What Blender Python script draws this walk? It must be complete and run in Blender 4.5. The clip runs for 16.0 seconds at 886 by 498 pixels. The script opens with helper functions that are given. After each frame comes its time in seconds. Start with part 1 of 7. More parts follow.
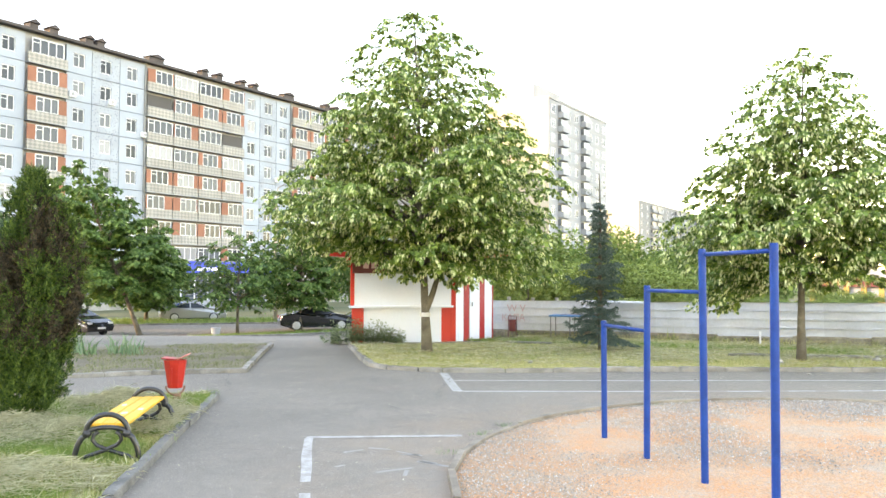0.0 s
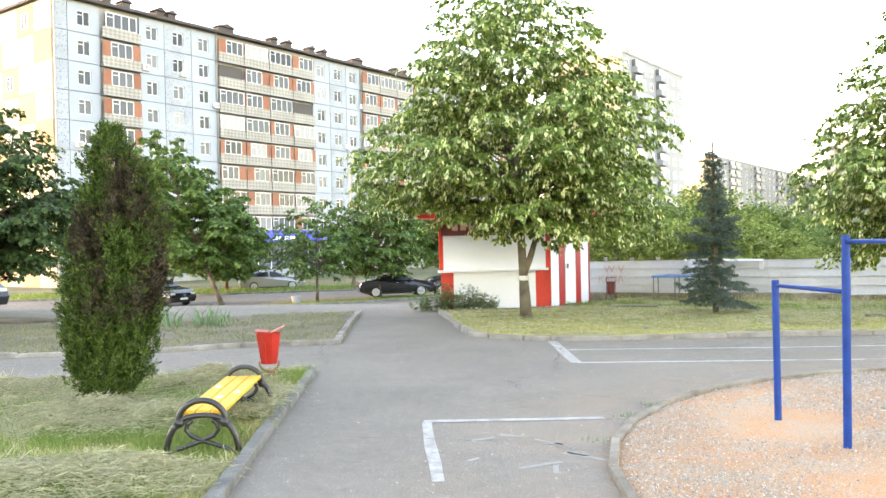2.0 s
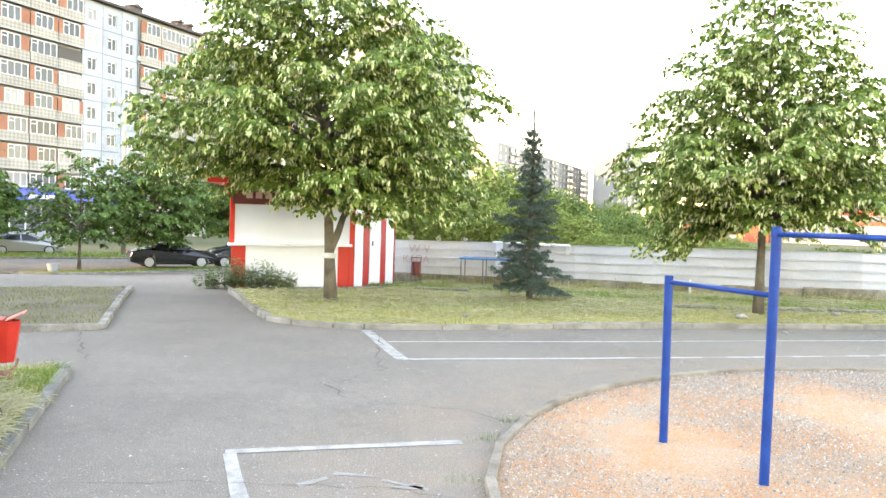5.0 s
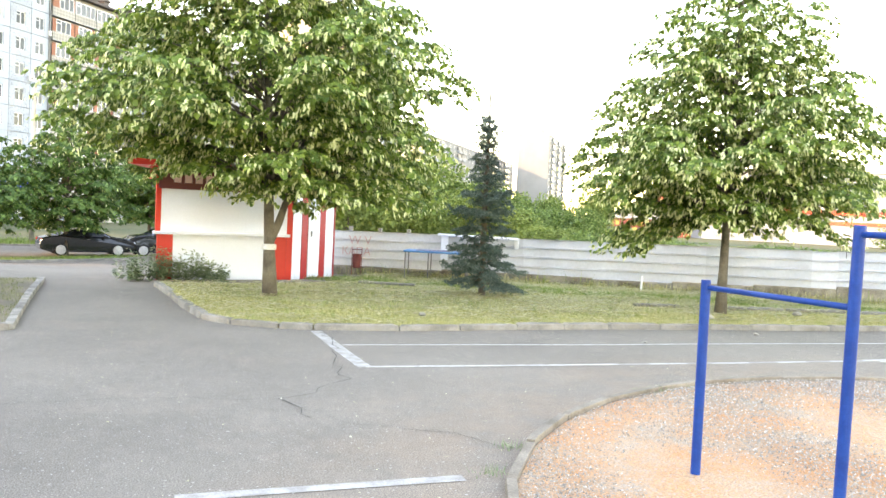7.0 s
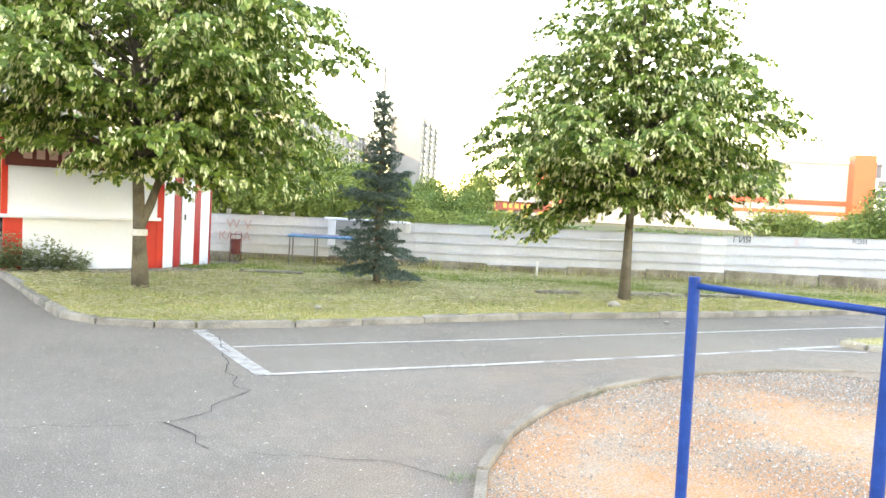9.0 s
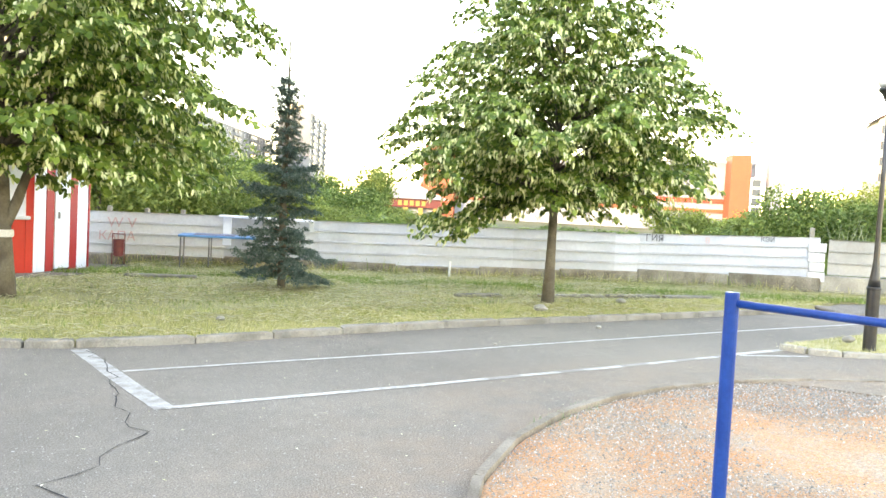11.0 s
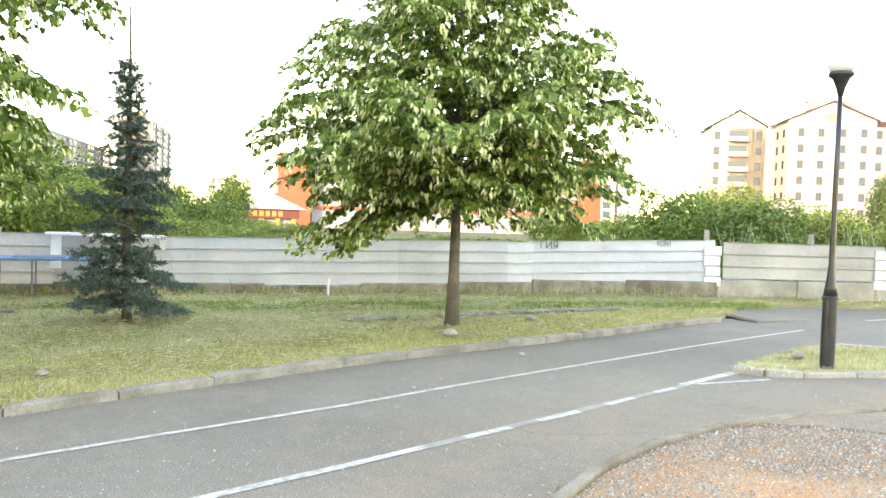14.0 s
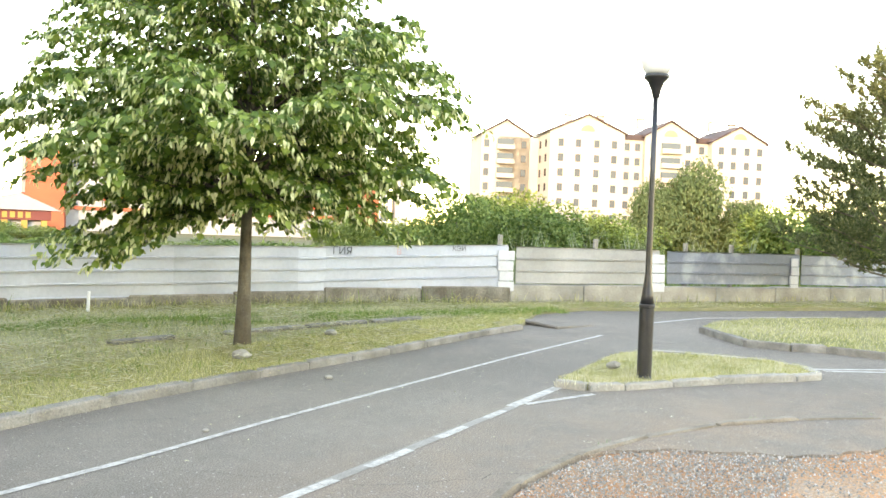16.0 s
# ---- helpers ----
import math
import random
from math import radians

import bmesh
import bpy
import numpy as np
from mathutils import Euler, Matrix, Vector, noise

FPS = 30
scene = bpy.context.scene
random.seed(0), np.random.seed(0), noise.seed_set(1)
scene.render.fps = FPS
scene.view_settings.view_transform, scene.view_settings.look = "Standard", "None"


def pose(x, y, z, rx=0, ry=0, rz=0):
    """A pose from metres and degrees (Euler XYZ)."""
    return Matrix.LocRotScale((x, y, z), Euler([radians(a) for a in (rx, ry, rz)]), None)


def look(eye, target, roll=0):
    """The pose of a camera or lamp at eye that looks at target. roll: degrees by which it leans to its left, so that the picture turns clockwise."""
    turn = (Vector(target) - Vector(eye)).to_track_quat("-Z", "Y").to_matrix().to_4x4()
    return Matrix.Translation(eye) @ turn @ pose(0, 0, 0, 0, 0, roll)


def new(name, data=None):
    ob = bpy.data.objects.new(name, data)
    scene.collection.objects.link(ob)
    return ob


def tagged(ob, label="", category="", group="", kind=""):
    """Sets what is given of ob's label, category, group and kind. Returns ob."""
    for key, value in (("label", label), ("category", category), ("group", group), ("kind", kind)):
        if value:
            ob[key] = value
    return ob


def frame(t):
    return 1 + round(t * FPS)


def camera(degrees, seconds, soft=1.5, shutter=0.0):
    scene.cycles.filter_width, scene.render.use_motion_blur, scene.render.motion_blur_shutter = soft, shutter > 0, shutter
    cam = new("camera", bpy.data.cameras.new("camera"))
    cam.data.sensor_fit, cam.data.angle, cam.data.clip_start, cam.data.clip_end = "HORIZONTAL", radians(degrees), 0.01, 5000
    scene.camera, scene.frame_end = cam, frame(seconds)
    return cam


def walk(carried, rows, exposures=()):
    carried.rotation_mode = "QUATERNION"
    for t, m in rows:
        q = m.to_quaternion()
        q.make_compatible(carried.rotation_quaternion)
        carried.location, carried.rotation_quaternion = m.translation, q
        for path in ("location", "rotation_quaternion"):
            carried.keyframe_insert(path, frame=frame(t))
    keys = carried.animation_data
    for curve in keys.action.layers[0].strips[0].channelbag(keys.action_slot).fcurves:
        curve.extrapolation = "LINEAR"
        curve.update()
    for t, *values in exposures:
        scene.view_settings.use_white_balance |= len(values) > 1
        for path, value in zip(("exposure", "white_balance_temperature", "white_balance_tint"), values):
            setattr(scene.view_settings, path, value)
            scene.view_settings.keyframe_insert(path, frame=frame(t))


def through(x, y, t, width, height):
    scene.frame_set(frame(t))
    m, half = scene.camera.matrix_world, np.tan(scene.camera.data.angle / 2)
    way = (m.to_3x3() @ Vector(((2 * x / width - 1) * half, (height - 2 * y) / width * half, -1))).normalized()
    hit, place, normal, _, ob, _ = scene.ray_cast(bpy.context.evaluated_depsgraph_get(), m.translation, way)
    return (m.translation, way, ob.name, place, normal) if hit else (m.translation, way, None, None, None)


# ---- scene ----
cam = camera(56.7, 16.0)
PATH = [
    (0, (0.886, -1.388, 1.959), (0.783, 0.608, 2.031), 0.2),
    (0.5, (0.728, -0.98, 1.89), (0.538, 1.01, 1.957), 0.7),
    (1, (0.572, -0.583, 1.91), (0.232, 1.388, 1.923), -0.1),
    (1.5, (0.341, -0.311, 1.929), (0.07, 1.669, 2.003), -0.6),
    (2, (0.123, 0.053, 1.893), (-0.149, 2.034, 1.88), -1.2),
    (2.5, (0.012, 0.43, 1.916), (-0.216, 2.416, 1.944), -1.4),
    (3, (-0.125, 0.758, 1.9), (-0.324, 2.748, 1.9), -0.7),
    (3.5, (-0.253, 1.072, 1.903), (-0.241, 3.072, 1.914), -0.3),
    (4, (-0.352, 1.49, 1.888), (-0.225, 3.486, 1.865), 0.5),
    (4.5, (-0.427, 1.758, 1.878), (-0.221, 3.747, 1.849), 1.1),
    (4.7, (-0.439, 1.915, 1.878), (-0.209, 3.9, 1.815), 1.4),
    (6.8, (-0.821, 3.296, 1.837), (-0.438, 5.257, 1.75), 2.7),
    (7, (-0.857, 3.437, 1.849), (-0.418, 5.386, 1.761), 2.7),
    (7.5, (-0.893, 3.743, 1.829), (-0.399, 5.677, 1.705), 2.4),
    (8, (-0.908, 4.052, 1.846), (-0.426, 5.992, 1.777), 2.6),
    (8.5, (-0.947, 4.388, 1.801), (-0.417, 6.314, 1.69), 3.0),
    (9, (-0.998, 4.709, 1.837), (-0.26, 6.564, 1.721), 3.0),
    (9.5, (-1.043, 5.064, 1.817), (-0.251, 6.897, 1.691), 2.9),
    (10, (-0.973, 5.41, 1.837), (-0.082, 7.197, 1.737), 2.9),
    (10.2, (-0.974, 5.53, 1.824), (-0.045, 7.298, 1.706), 3.1),
    (12.3, (-0.624, 6.96, 1.806), (0.442, 8.651, 1.753), 2.6),
    (12.5, (-0.551, 7.134, 1.83), (0.599, 8.77, 1.779), 2.6),
    (13, (-0.458, 7.502, 1.803), (0.771, 9.077, 1.731), 2.9),
    (13.5, (-0.315, 7.866, 1.806), (0.921, 9.436, 1.733), 2.2),
    (14, (-0.215, 8.251, 1.78), (1.055, 9.794, 1.707), 1.9),
    (14.5, (-0.082, 8.617, 1.798), (1.322, 10.039, 1.726), 1.4),
    (15, (0.106, 8.921, 1.789), (1.519, 10.335, 1.73), 1.2),
    (15.5, (0.314, 9.171, 1.796), (1.826, 10.479, 1.768), 1.0),
    (16, (0.429, 9.407, 1.791), (2.068, 10.553, 1.744), 2.1),
]
walk(cam, [(t, look(eye, target, roll)) for t, eye, target, roll in PATH], [(0.0, 3.44, 9100, 23), (4.0, 3.62, 9200, 24), (10.0, 3.65, 9300, 23), (13.0, 3.54, 9400, 20), (16.0, 3.35, 9500, 20)])

# ---- world, sun, exposure ----
SUN = Vector((-0.93, -0.36, 0.0)).normalized()
SUN_EL = radians(13)
world = bpy.data.worlds.new("world")
scene.world = world
world.use_nodes = True
wn = world.node_tree
sky = wn.nodes.new("ShaderNodeTexSky")
sky.sky_type, sky.sun_disc = "NISHITA", False
sky.sun_elevation = SUN_EL
sky.sun_rotation = math.atan2(SUN.x, SUN.y)
sky.dust_density, sky.air_density, sky.ozone_density = 0.15, 1.0, 1.0
wn.nodes["Background"].inputs["Strength"].default_value = 0.15
wn.links.new(sky.outputs[0], wn.nodes["Background"].inputs["Color"])
sun = new("sun", bpy.data.lights.new("sun", "SUN"))
sun.data.energy, sun.data.angle, sun.data.color = 0.65, radians(0.6), (1.0, 0.82, 0.6)
sun.matrix_world = look((0, 0, 60), Vector((0, 0, 60)) - (SUN * math.cos(SUN_EL) + Vector((0, 0, math.sin(SUN_EL)))))


# ---- materials ----
def tree_of(name):
    m = bpy.data.materials.new(name)
    m.use_nodes = True
    return m, m.node_tree, m.node_tree.nodes["Principled BSDF"]


def ramp(nt, fac, stops):
    r = nt.nodes.new("ShaderNodeValToRGB")
    el = r.color_ramp.elements
    while len(el) < len(stops):
        el.new(0.5)
    for e, (p, c) in zip(el, stops):
        e.position, e.color = p, (*c, 1) if len(c) == 3 else c
    nt.links.new(fac, r.inputs[0])
    return r.outputs[0]


def noise_tex(nt, vec, scale, detail=4.0, rough=0.55):
    n = nt.nodes.new("ShaderNodeTexNoise")
    n.inputs["Scale"].default_value, n.inputs["Detail"].default_value, n.inputs["Roughness"].default_value = scale, detail, rough
    nt.links.new(vec, n.inputs["Vector"])
    return n.outputs["Fac"]


def mixed(nt, fac, a, b, how="MIX"):
    m = nt.nodes.new("ShaderNodeMix")
    m.data_type, m.blend_type = "RGBA", how
    for sock, v in ((m.inputs[0], fac), (m.inputs[6], a), (m.inputs[7], b)):
        if isinstance(v, (int, float)):
            sock.default_value = v
        elif isinstance(v, tuple):
            sock.default_value = (*v, 1)
        else:
            nt.links.new(v, sock)
    return m.outputs[2]


def surface(name, c1, c2, big=0.5, small=30.0, rough=0.8, bump=0.3, depth=0.01, metal=0.0, spread=(0.35, 0.65), grain=0.25, piece=0.0, coat=0.0, local=False):
    """Two scales of variation: patches between c1 and c2, and grain with relief. piece: variation from object to object."""
    m, nt, b = tree_of(name)
    if local:
        pos = nt.nodes.new("ShaderNodeTexCoord").outputs["Object"]
    else:
        pos = nt.nodes.new("ShaderNodeNewGeometry").outputs["Position"]
    col = ramp(nt, noise_tex(nt, pos, big, 5.0), [(spread[0], c1), (spread[1], c2)])
    fine = noise_tex(nt, pos, small, 3.0, 0.7)
    g = ramp(nt, fine, [(0.25, (1 - grain,) * 3), (0.75, (1 + grain,) * 3)])
    col = mixed(nt, 1.0, col, g, "MULTIPLY")
    if piece:
        info = nt.nodes.new("ShaderNodeObjectInfo")
        col = mixed(nt, 1.0, col, ramp(nt, info.outputs["Random"], [(0.0, (1 - piece,) * 3), (1.0, (1 + piece,) * 3)]), "MULTIPLY")
    nt.links.new(col, b.inputs["Base Color"])
    b.inputs["Roughness"].default_value, b.inputs["Metallic"].default_value = rough, metal
    b.inputs["Coat Weight"].default_value = coat
    if bump:
        bp = nt.nodes.new("ShaderNodeBump")
        bp.inputs["Strength"].default_value, bp.inputs["Distance"].default_value = bump, depth
        nt.links.new(fine, bp.inputs["Height"])
        nt.links.new(bp.outputs[0], b.inputs["Normal"])
    return m


def foliage(name, stops, rough=0.55, through=0.35, patch=0.0, patch_cols=None, patch_scale=1.2):
    """Leaves: a colour for each leaf, some light passing through."""
    m, nt, b = tree_of(name)
    geo = nt.nodes.new("ShaderNodeNewGeometry")
    col = ramp(nt, geo.outputs["Random Per Island"], stops)
    if patch_cols:
        other = ramp(nt, geo.outputs["Random Per Island"], patch_cols)
        fac = ramp(nt, noise_tex(nt, geo.outputs["Position"], patch_scale, 3.0), [(patch - 0.08, (0, 0, 0)), (patch + 0.08, (1, 1, 1))])
        col = mixed(nt, fac, col, other)
    nt.links.new(col, b.inputs["Base Color"])
    b.inputs["Roughness"].default_value = rough
    b.inputs["Specular IOR Level"].default_value = 0.35
    tl = nt.nodes.new("ShaderNodeBsdfTranslucent")
    nt.links.new(col, tl.inputs[0])
    mx = nt.nodes.new("ShaderNodeMixShader")
    mx.inputs[0].default_value = through
    out = nt.nodes["Material Output"]
    nt.links.new(b.outputs[0], mx.inputs[1])
    nt.links.new(tl.outputs[0], mx.inputs[2])
    nt.links.new(mx.outputs[0], out.inputs[0])
    return m


def plain(name, c, rough=0.5, metal=0.0, coat=0.0, emit=0.0):
    m, nt, b = tree_of(name)
    b.inputs["Base Color"].default_value = (*c, 1)
    b.inputs["Roughness"].default_value, b.inputs["Metallic"].default_value, b.inputs["Coat Weight"].default_value = rough, metal, coat
    return m


def asphalt_material():
    m, nt, b = tree_of("asphalt")
    pos = nt.nodes.new("ShaderNodeNewGeometry").outputs["Position"]
    base = ramp(nt, noise_tex(nt, pos, 0.22, 7.0, 0.65), [(0.36, (0.188, 0.163, 0.134)), (0.64, (0.24, 0.209, 0.172))])
    dust = ramp(nt, noise_tex(nt, pos, 0.35, 8.0, 0.75), [(0.52, (0, 0, 0)), (0.7, (0.6, 0.6, 0.6))])
    base = mixed(nt, dust, base, (0.29, 0.237, 0.188))
    blot = ramp(nt, noise_tex(nt, pos, 7.0, 5.0, 0.75), [(0.36, (0.93,) * 3), (0.64, (1.06,) * 3)])
    base = mixed(nt, 1.0, base, blot, "MULTIPLY")
    # reddish dust trodden out of the exercise ground
    far = nt.nodes.new("ShaderNodeVectorMath")
    far.operation = "DISTANCE"
    nt.links.new(pos, far.inputs[0])
    far.inputs[1].default_value = (5.91, 6.86, 0.0)
    spread = nt.nodes.new("ShaderNodeMapRange")
    spread.inputs["From Min"].default_value, spread.inputs["From Max"].default_value = 5.3, 7.6
    spread.inputs["To Min"].default_value, spread.inputs["To Max"].default_value = 0.24, 0.0
    nt.links.new(far.outputs["Value"], spread.inputs["Value"])
    trod = mixed(nt, 1.0, ramp(nt, noise_tex(nt, pos, 0.8, 7.0, 0.7), [(0.4, (0.25,) * 3), (0.62, (1.8,) * 3)]), spread.outputs[0], "MULTIPLY")
    base = mixed(nt, trod, base, (0.4, 0.265, 0.17))
    speck = noise_tex(nt, pos, 85.0, 2.0, 0.8)
    base = mixed(nt, 1.0, base, ramp(nt, speck, [(0.38, (0.66,) * 3), (0.5, (1.0,) * 3), (0.64, (1.45,) * 3)]), "MULTIPLY")
    crumbs = ramp(nt, noise_tex(nt, pos, 34.0, 2.0, 0.5), [(0.67, (0, 0, 0)), (0.7, (0.85, 0.85, 0.85))])
    base = mixed(nt, crumbs, base, (0.5, 0.47, 0.43))
    nt.links.new(base, b.inputs["Base Color"])
    b.inputs["Roughness"].default_value = 0.92
    b.inputs["Specular IOR Level"].default_value = 0.25
    bp = nt.nodes.new("ShaderNodeBump")
    bp.inputs["Strength"].default_value, bp.inputs["Distance"].default_value = 0.6, 0.006
    nt.links.new(speck, bp.inputs["Height"])
    nt.links.new(bp.outputs[0], b.inputs["Normal"])
    return m


def pit_material():
    m, nt, b = tree_of("pit_soil")
    pos = nt.nodes.new("ShaderNodeNewGeometry").outputs["Position"]
    soil = ramp(nt, noise_tex(nt, pos, 1.3, 6.0, 0.65), [(0.4, (0.58, 0.275, 0.125)), (0.52, (0.53, 0.3, 0.165)), (0.64, (0.46, 0.32, 0.215))])
    grit = noise_tex(nt, pos, 60.0, 3.0, 0.75)
    soil = mixed(nt, 1.0, soil, ramp(nt, grit, [(0.4, (0.66,) * 3), (0.6, (1.3,) * 3)]), "MULTIPLY")
    grey = ramp(nt, noise_tex(nt, pos, 45.0, 2.0, 0.6), [(0.53, (0, 0, 0)), (0.62, (0.7, 0.7, 0.7))])
    soil = mixed(nt, grey, soil, (0.4, 0.355, 0.31))
    nt.links.new(soil, b.inputs["Base Color"])
    b.inputs["Roughness"].default_value = 0.95
    bp = nt.nodes.new("ShaderNodeBump")
    bp.inputs["Strength"].default_value, bp.inputs["Distance"].default_value = 0.8, 0.015
    nt.links.new(grit, bp.inputs["Height"])
    nt.links.new(bp.outputs[0], b.inputs["Normal"])
    return m


def worn_paint():
    """Road paint with holes worn through it."""
    m, nt, b = tree_of("road_paint")
    pos = nt.nodes.new("ShaderNodeNewGeometry").outputs["Position"]
    wear = ramp(nt, noise_tex(nt, pos, 9.0, 6.0, 0.75), [(0.44, (1, 1, 1)), (0.58, (0.25, 0.25, 0.25))])
    col = mixed(nt, wear, (0.27, 0.245, 0.215), (0.54, 0.51, 0.455))
    nt.links.new(col, b.inputs["Base Color"])
    b.inputs["Roughness"].default_value = 0.8
    return m


def pane_material():
    m, nt, b = tree_of("window_glass")
    info = nt.nodes.new("ShaderNodeObjectInfo")
    nt.links.new(ramp(nt, info.outputs["Random"], [(0.0, (0.02, 0.023, 0.027)), (0.45, (0.06, 0.068, 0.078)), (0.75, (0.13, 0.14, 0.15)), (1.0, (0.34, 0.34, 0.34))]), b.inputs["Base Color"])
    b.inputs["Roughness"].default_value = 0.08
    b.inputs["Specular IOR Level"].default_value = 0.22
    return m


def pattern_panel(name, ground, mark, scale, amount):
    """Panel faced with small broken tile: dark flakes on a pale ground."""
    m, nt, b = tree_of(name)
    pos = nt.nodes.new("ShaderNodeNewGeometry").outputs["Position"]
    v = nt.nodes.new("ShaderNodeTexVoronoi")
    v.inputs["Scale"].default_value = scale
    nt.links.new(pos, v.inputs["Vector"])
    fac = ramp(nt, v.outputs["Distance"], [(amount, (1, 1, 1)), (amount + 0.1, (0, 0, 0))])
    col = mixed(nt, fac, ground, mark)
    col = mixed(nt, 1.0, col, ramp(nt, noise_tex(nt, pos, 0.4, 5.0), [(0.3, (0.85,) * 3), (0.7, (1.1,) * 3)]), "MULTIPLY")
    nt.links.new(col, b.inputs["Base Color"])
    b.inputs["Roughness"].default_value = 0.85
    return m


def lattice_panel(name, pale, dark):
    """Balcony front faced with pale and grey tiles set as diamonds."""
    m, nt, b = tree_of(name)
    pos = nt.nodes.new("ShaderNodeNewGeometry").outputs["Position"]
    both = nt.nodes.new("ShaderNodeCombineXYZ")
    for k, rise in enumerate((1.35, -1.35)):
        along = nt.nodes.new("ShaderNodeVectorMath")
        along.operation = "DOT_PRODUCT"
        nt.links.new(pos, along.inputs[0])
        along.inputs[1].default_value = (0.475, 0.88, rise)
        nt.links.new(along.outputs["Value"], both.inputs[k])
    tiles = nt.nodes.new("ShaderNodeTexChecker")
    tiles.inputs["Scale"].default_value = 2.1
    nt.links.new(both.outputs[0], tiles.inputs["Vector"])
    col = mixed(nt, tiles.outputs["Fac"], dark, pale)
    col = mixed(nt, 1.0, col, ramp(nt, noise_tex(nt, pos, 0.5, 5.0), [(0.3, (0.82,) * 3), (0.7, (1.12,) * 3)]), "MULTIPLY")
    nt.links.new(col, b.inputs["Base Color"])
    b.inputs["Roughness"].default_value = 0.85
    return m


ASPHALT, PIT, PAINT, PANE = asphalt_material(), pit_material(), worn_paint(), pane_material()
KERB = surface("kerb_concrete", (0.17, 0.155, 0.13), (0.31, 0.285, 0.245), 3.0, 60, 0.9, 0.5, 0.008, piece=0.14, grain=0.35)
CONCRETE = surface("old_concrete", (0.25, 0.235, 0.2), (0.42, 0.39, 0.33), 1.2, 30, 0.9, 0.5, 0.02)
SOIL = surface("soil", (0.12, 0.1, 0.065), (0.2, 0.165, 0.11), 0.8, 22, 0.95, 0.6, 0.03)
GROUND = surface("meadow", (0.07, 0.085, 0.03), (0.13, 0.125, 0.055), 0.05, 4, 0.95, 0.5, 0.1)
TURF = surface("turf", (0.18, 0.185, 0.07), (0.38, 0.335, 0.19), 0.55, 40, 0.95, 0.8, 0.03)
GRASS = foliage("grass_blades", [(0.0, (0.17, 0.21, 0.045)), (0.3, (0.33, 0.335, 0.09)), (0.5, (0.51, 0.46, 0.18)), (1.0, (0.75, 0.68, 0.4))], 0.6, 0.3)
GREEN_GRASS = foliage("fresh_grass", [(0.0, (0.1, 0.18, 0.035)), (0.6, (0.21, 0.31, 0.07)), (1.0, (0.35, 0.41, 0.13))], 0.6, 0.3)
HAY = foliage("dry_hay", [(0.0, (0.5, 0.47, 0.28)), (0.6, (0.72, 0.68, 0.46)), (1.0, (0.83, 0.8, 0.6))], 0.8, 0.3)
LINDEN = foliage("linden_leaf", [(0.0, (0.064, 0.124, 0.022)), (0.5, (0.142, 0.225, 0.042)), (0.85, (0.228, 0.322, 0.064)), (1.0, (0.335, 0.415, 0.095))], 0.42, 0.35)
BRACT = foliage("linden_bract", [(0.0, (0.58, 0.63, 0.27)), (1.0, (0.82, 0.83, 0.5))], 0.6, 0.3)
STREET_LEAF = foliage("street_tree_leaf", [(0.0, (0.042, 0.098, 0.022)), (0.6, (0.1, 0.188, 0.042)), (1.0, (0.195, 0.3, 0.08))], 0.5, 0.3)
DARK_LEAF = foliage("dark_linden_leaf", [(0.0, (0.022, 0.055, 0.016)), (0.6, (0.048, 0.098, 0.028)), (1.0, (0.1, 0.165, 0.048))], 0.5, 0.3)
BUSH_LEAF = foliage("bush_leaf", [(0.0, (0.075, 0.135, 0.03)), (0.6, (0.145, 0.225, 0.055)), (1.0, (0.26, 0.34, 0.1))], 0.55, 0.3)
LIGHT_LEAF = foliage("light_bush_leaf", [(0.0, (0.11, 0.165, 0.035)), (0.6, (0.2, 0.265, 0.06)), (1.0, (0.31, 0.36, 0.1))], 0.55, 0.3)
SPRUCE = foliage("spruce_needles", [(0.0, (0.045, 0.078, 0.06)), (0.6, (0.095, 0.145, 0.12)), (1.0, (0.2, 0.265, 0.225))], 0.6, 0.1)
PINE = foliage("pine_needles", [(0.0, (0.065, 0.085, 0.03)), (0.7, (0.12, 0.145, 0.055)), (1.0, (0.21, 0.225, 0.1))], 0.6, 0.15)
THUJA = foliage("thuja_scales", [(0.0, (0.018, 0.044, 0.007)), (0.6, (0.058, 0.11, 0.017)), (1.0, (0.15, 0.23, 0.04))], 0.6, 0.2)
THUJA_BROWN = foliage("thuja_browned", [(0.0, (0.023, 0.018, 0.011)), (0.6, (0.055, 0.042, 0.024)), (1.0, (0.115, 0.086, 0.048))], 0.7, 0.15)
WEED = foliage("weed_leaf", [(0.0, (0.15, 0.21, 0.1)), (1.0, (0.34, 0.41, 0.23))], 0.6, 0.4)
IRIS = foliage("iris_leaf", [(0.0, (0.1, 0.19, 0.09)), (1.0, (0.24, 0.34, 0.19))], 0.5, 0.3)
BARK = surface("bark", (0.09, 0.074, 0.053), (0.2, 0.17, 0.125), 3.0, 35, 0.95, 0.9, 0.02)
FOOTING = surface("weathered_footing", (0.15, 0.125, 0.09), (0.33, 0.3, 0.24), 2.2, 26, 0.95, 0.9, 0.03, grain=0.35, piece=0.18)
STONE_GREY = foliage("gravel", [(0.0, (0.2, 0.185, 0.165)), (0.4, (0.34, 0.315, 0.28)), (0.75, (0.47, 0.41, 0.345)), (1.0, (0.7, 0.66, 0.6))], 0.9, 0.0)
BLUE = surface("blue_enamel", (0.001, 0.037, 0.195), (0.0015, 0.052, 0.25), 6.0, 50, 0.4, 0.15, 0.003, grain=0.12)
BLUE.node_tree.nodes["Principled BSDF"].inputs["Specular IOR Level"].default_value = 0.25
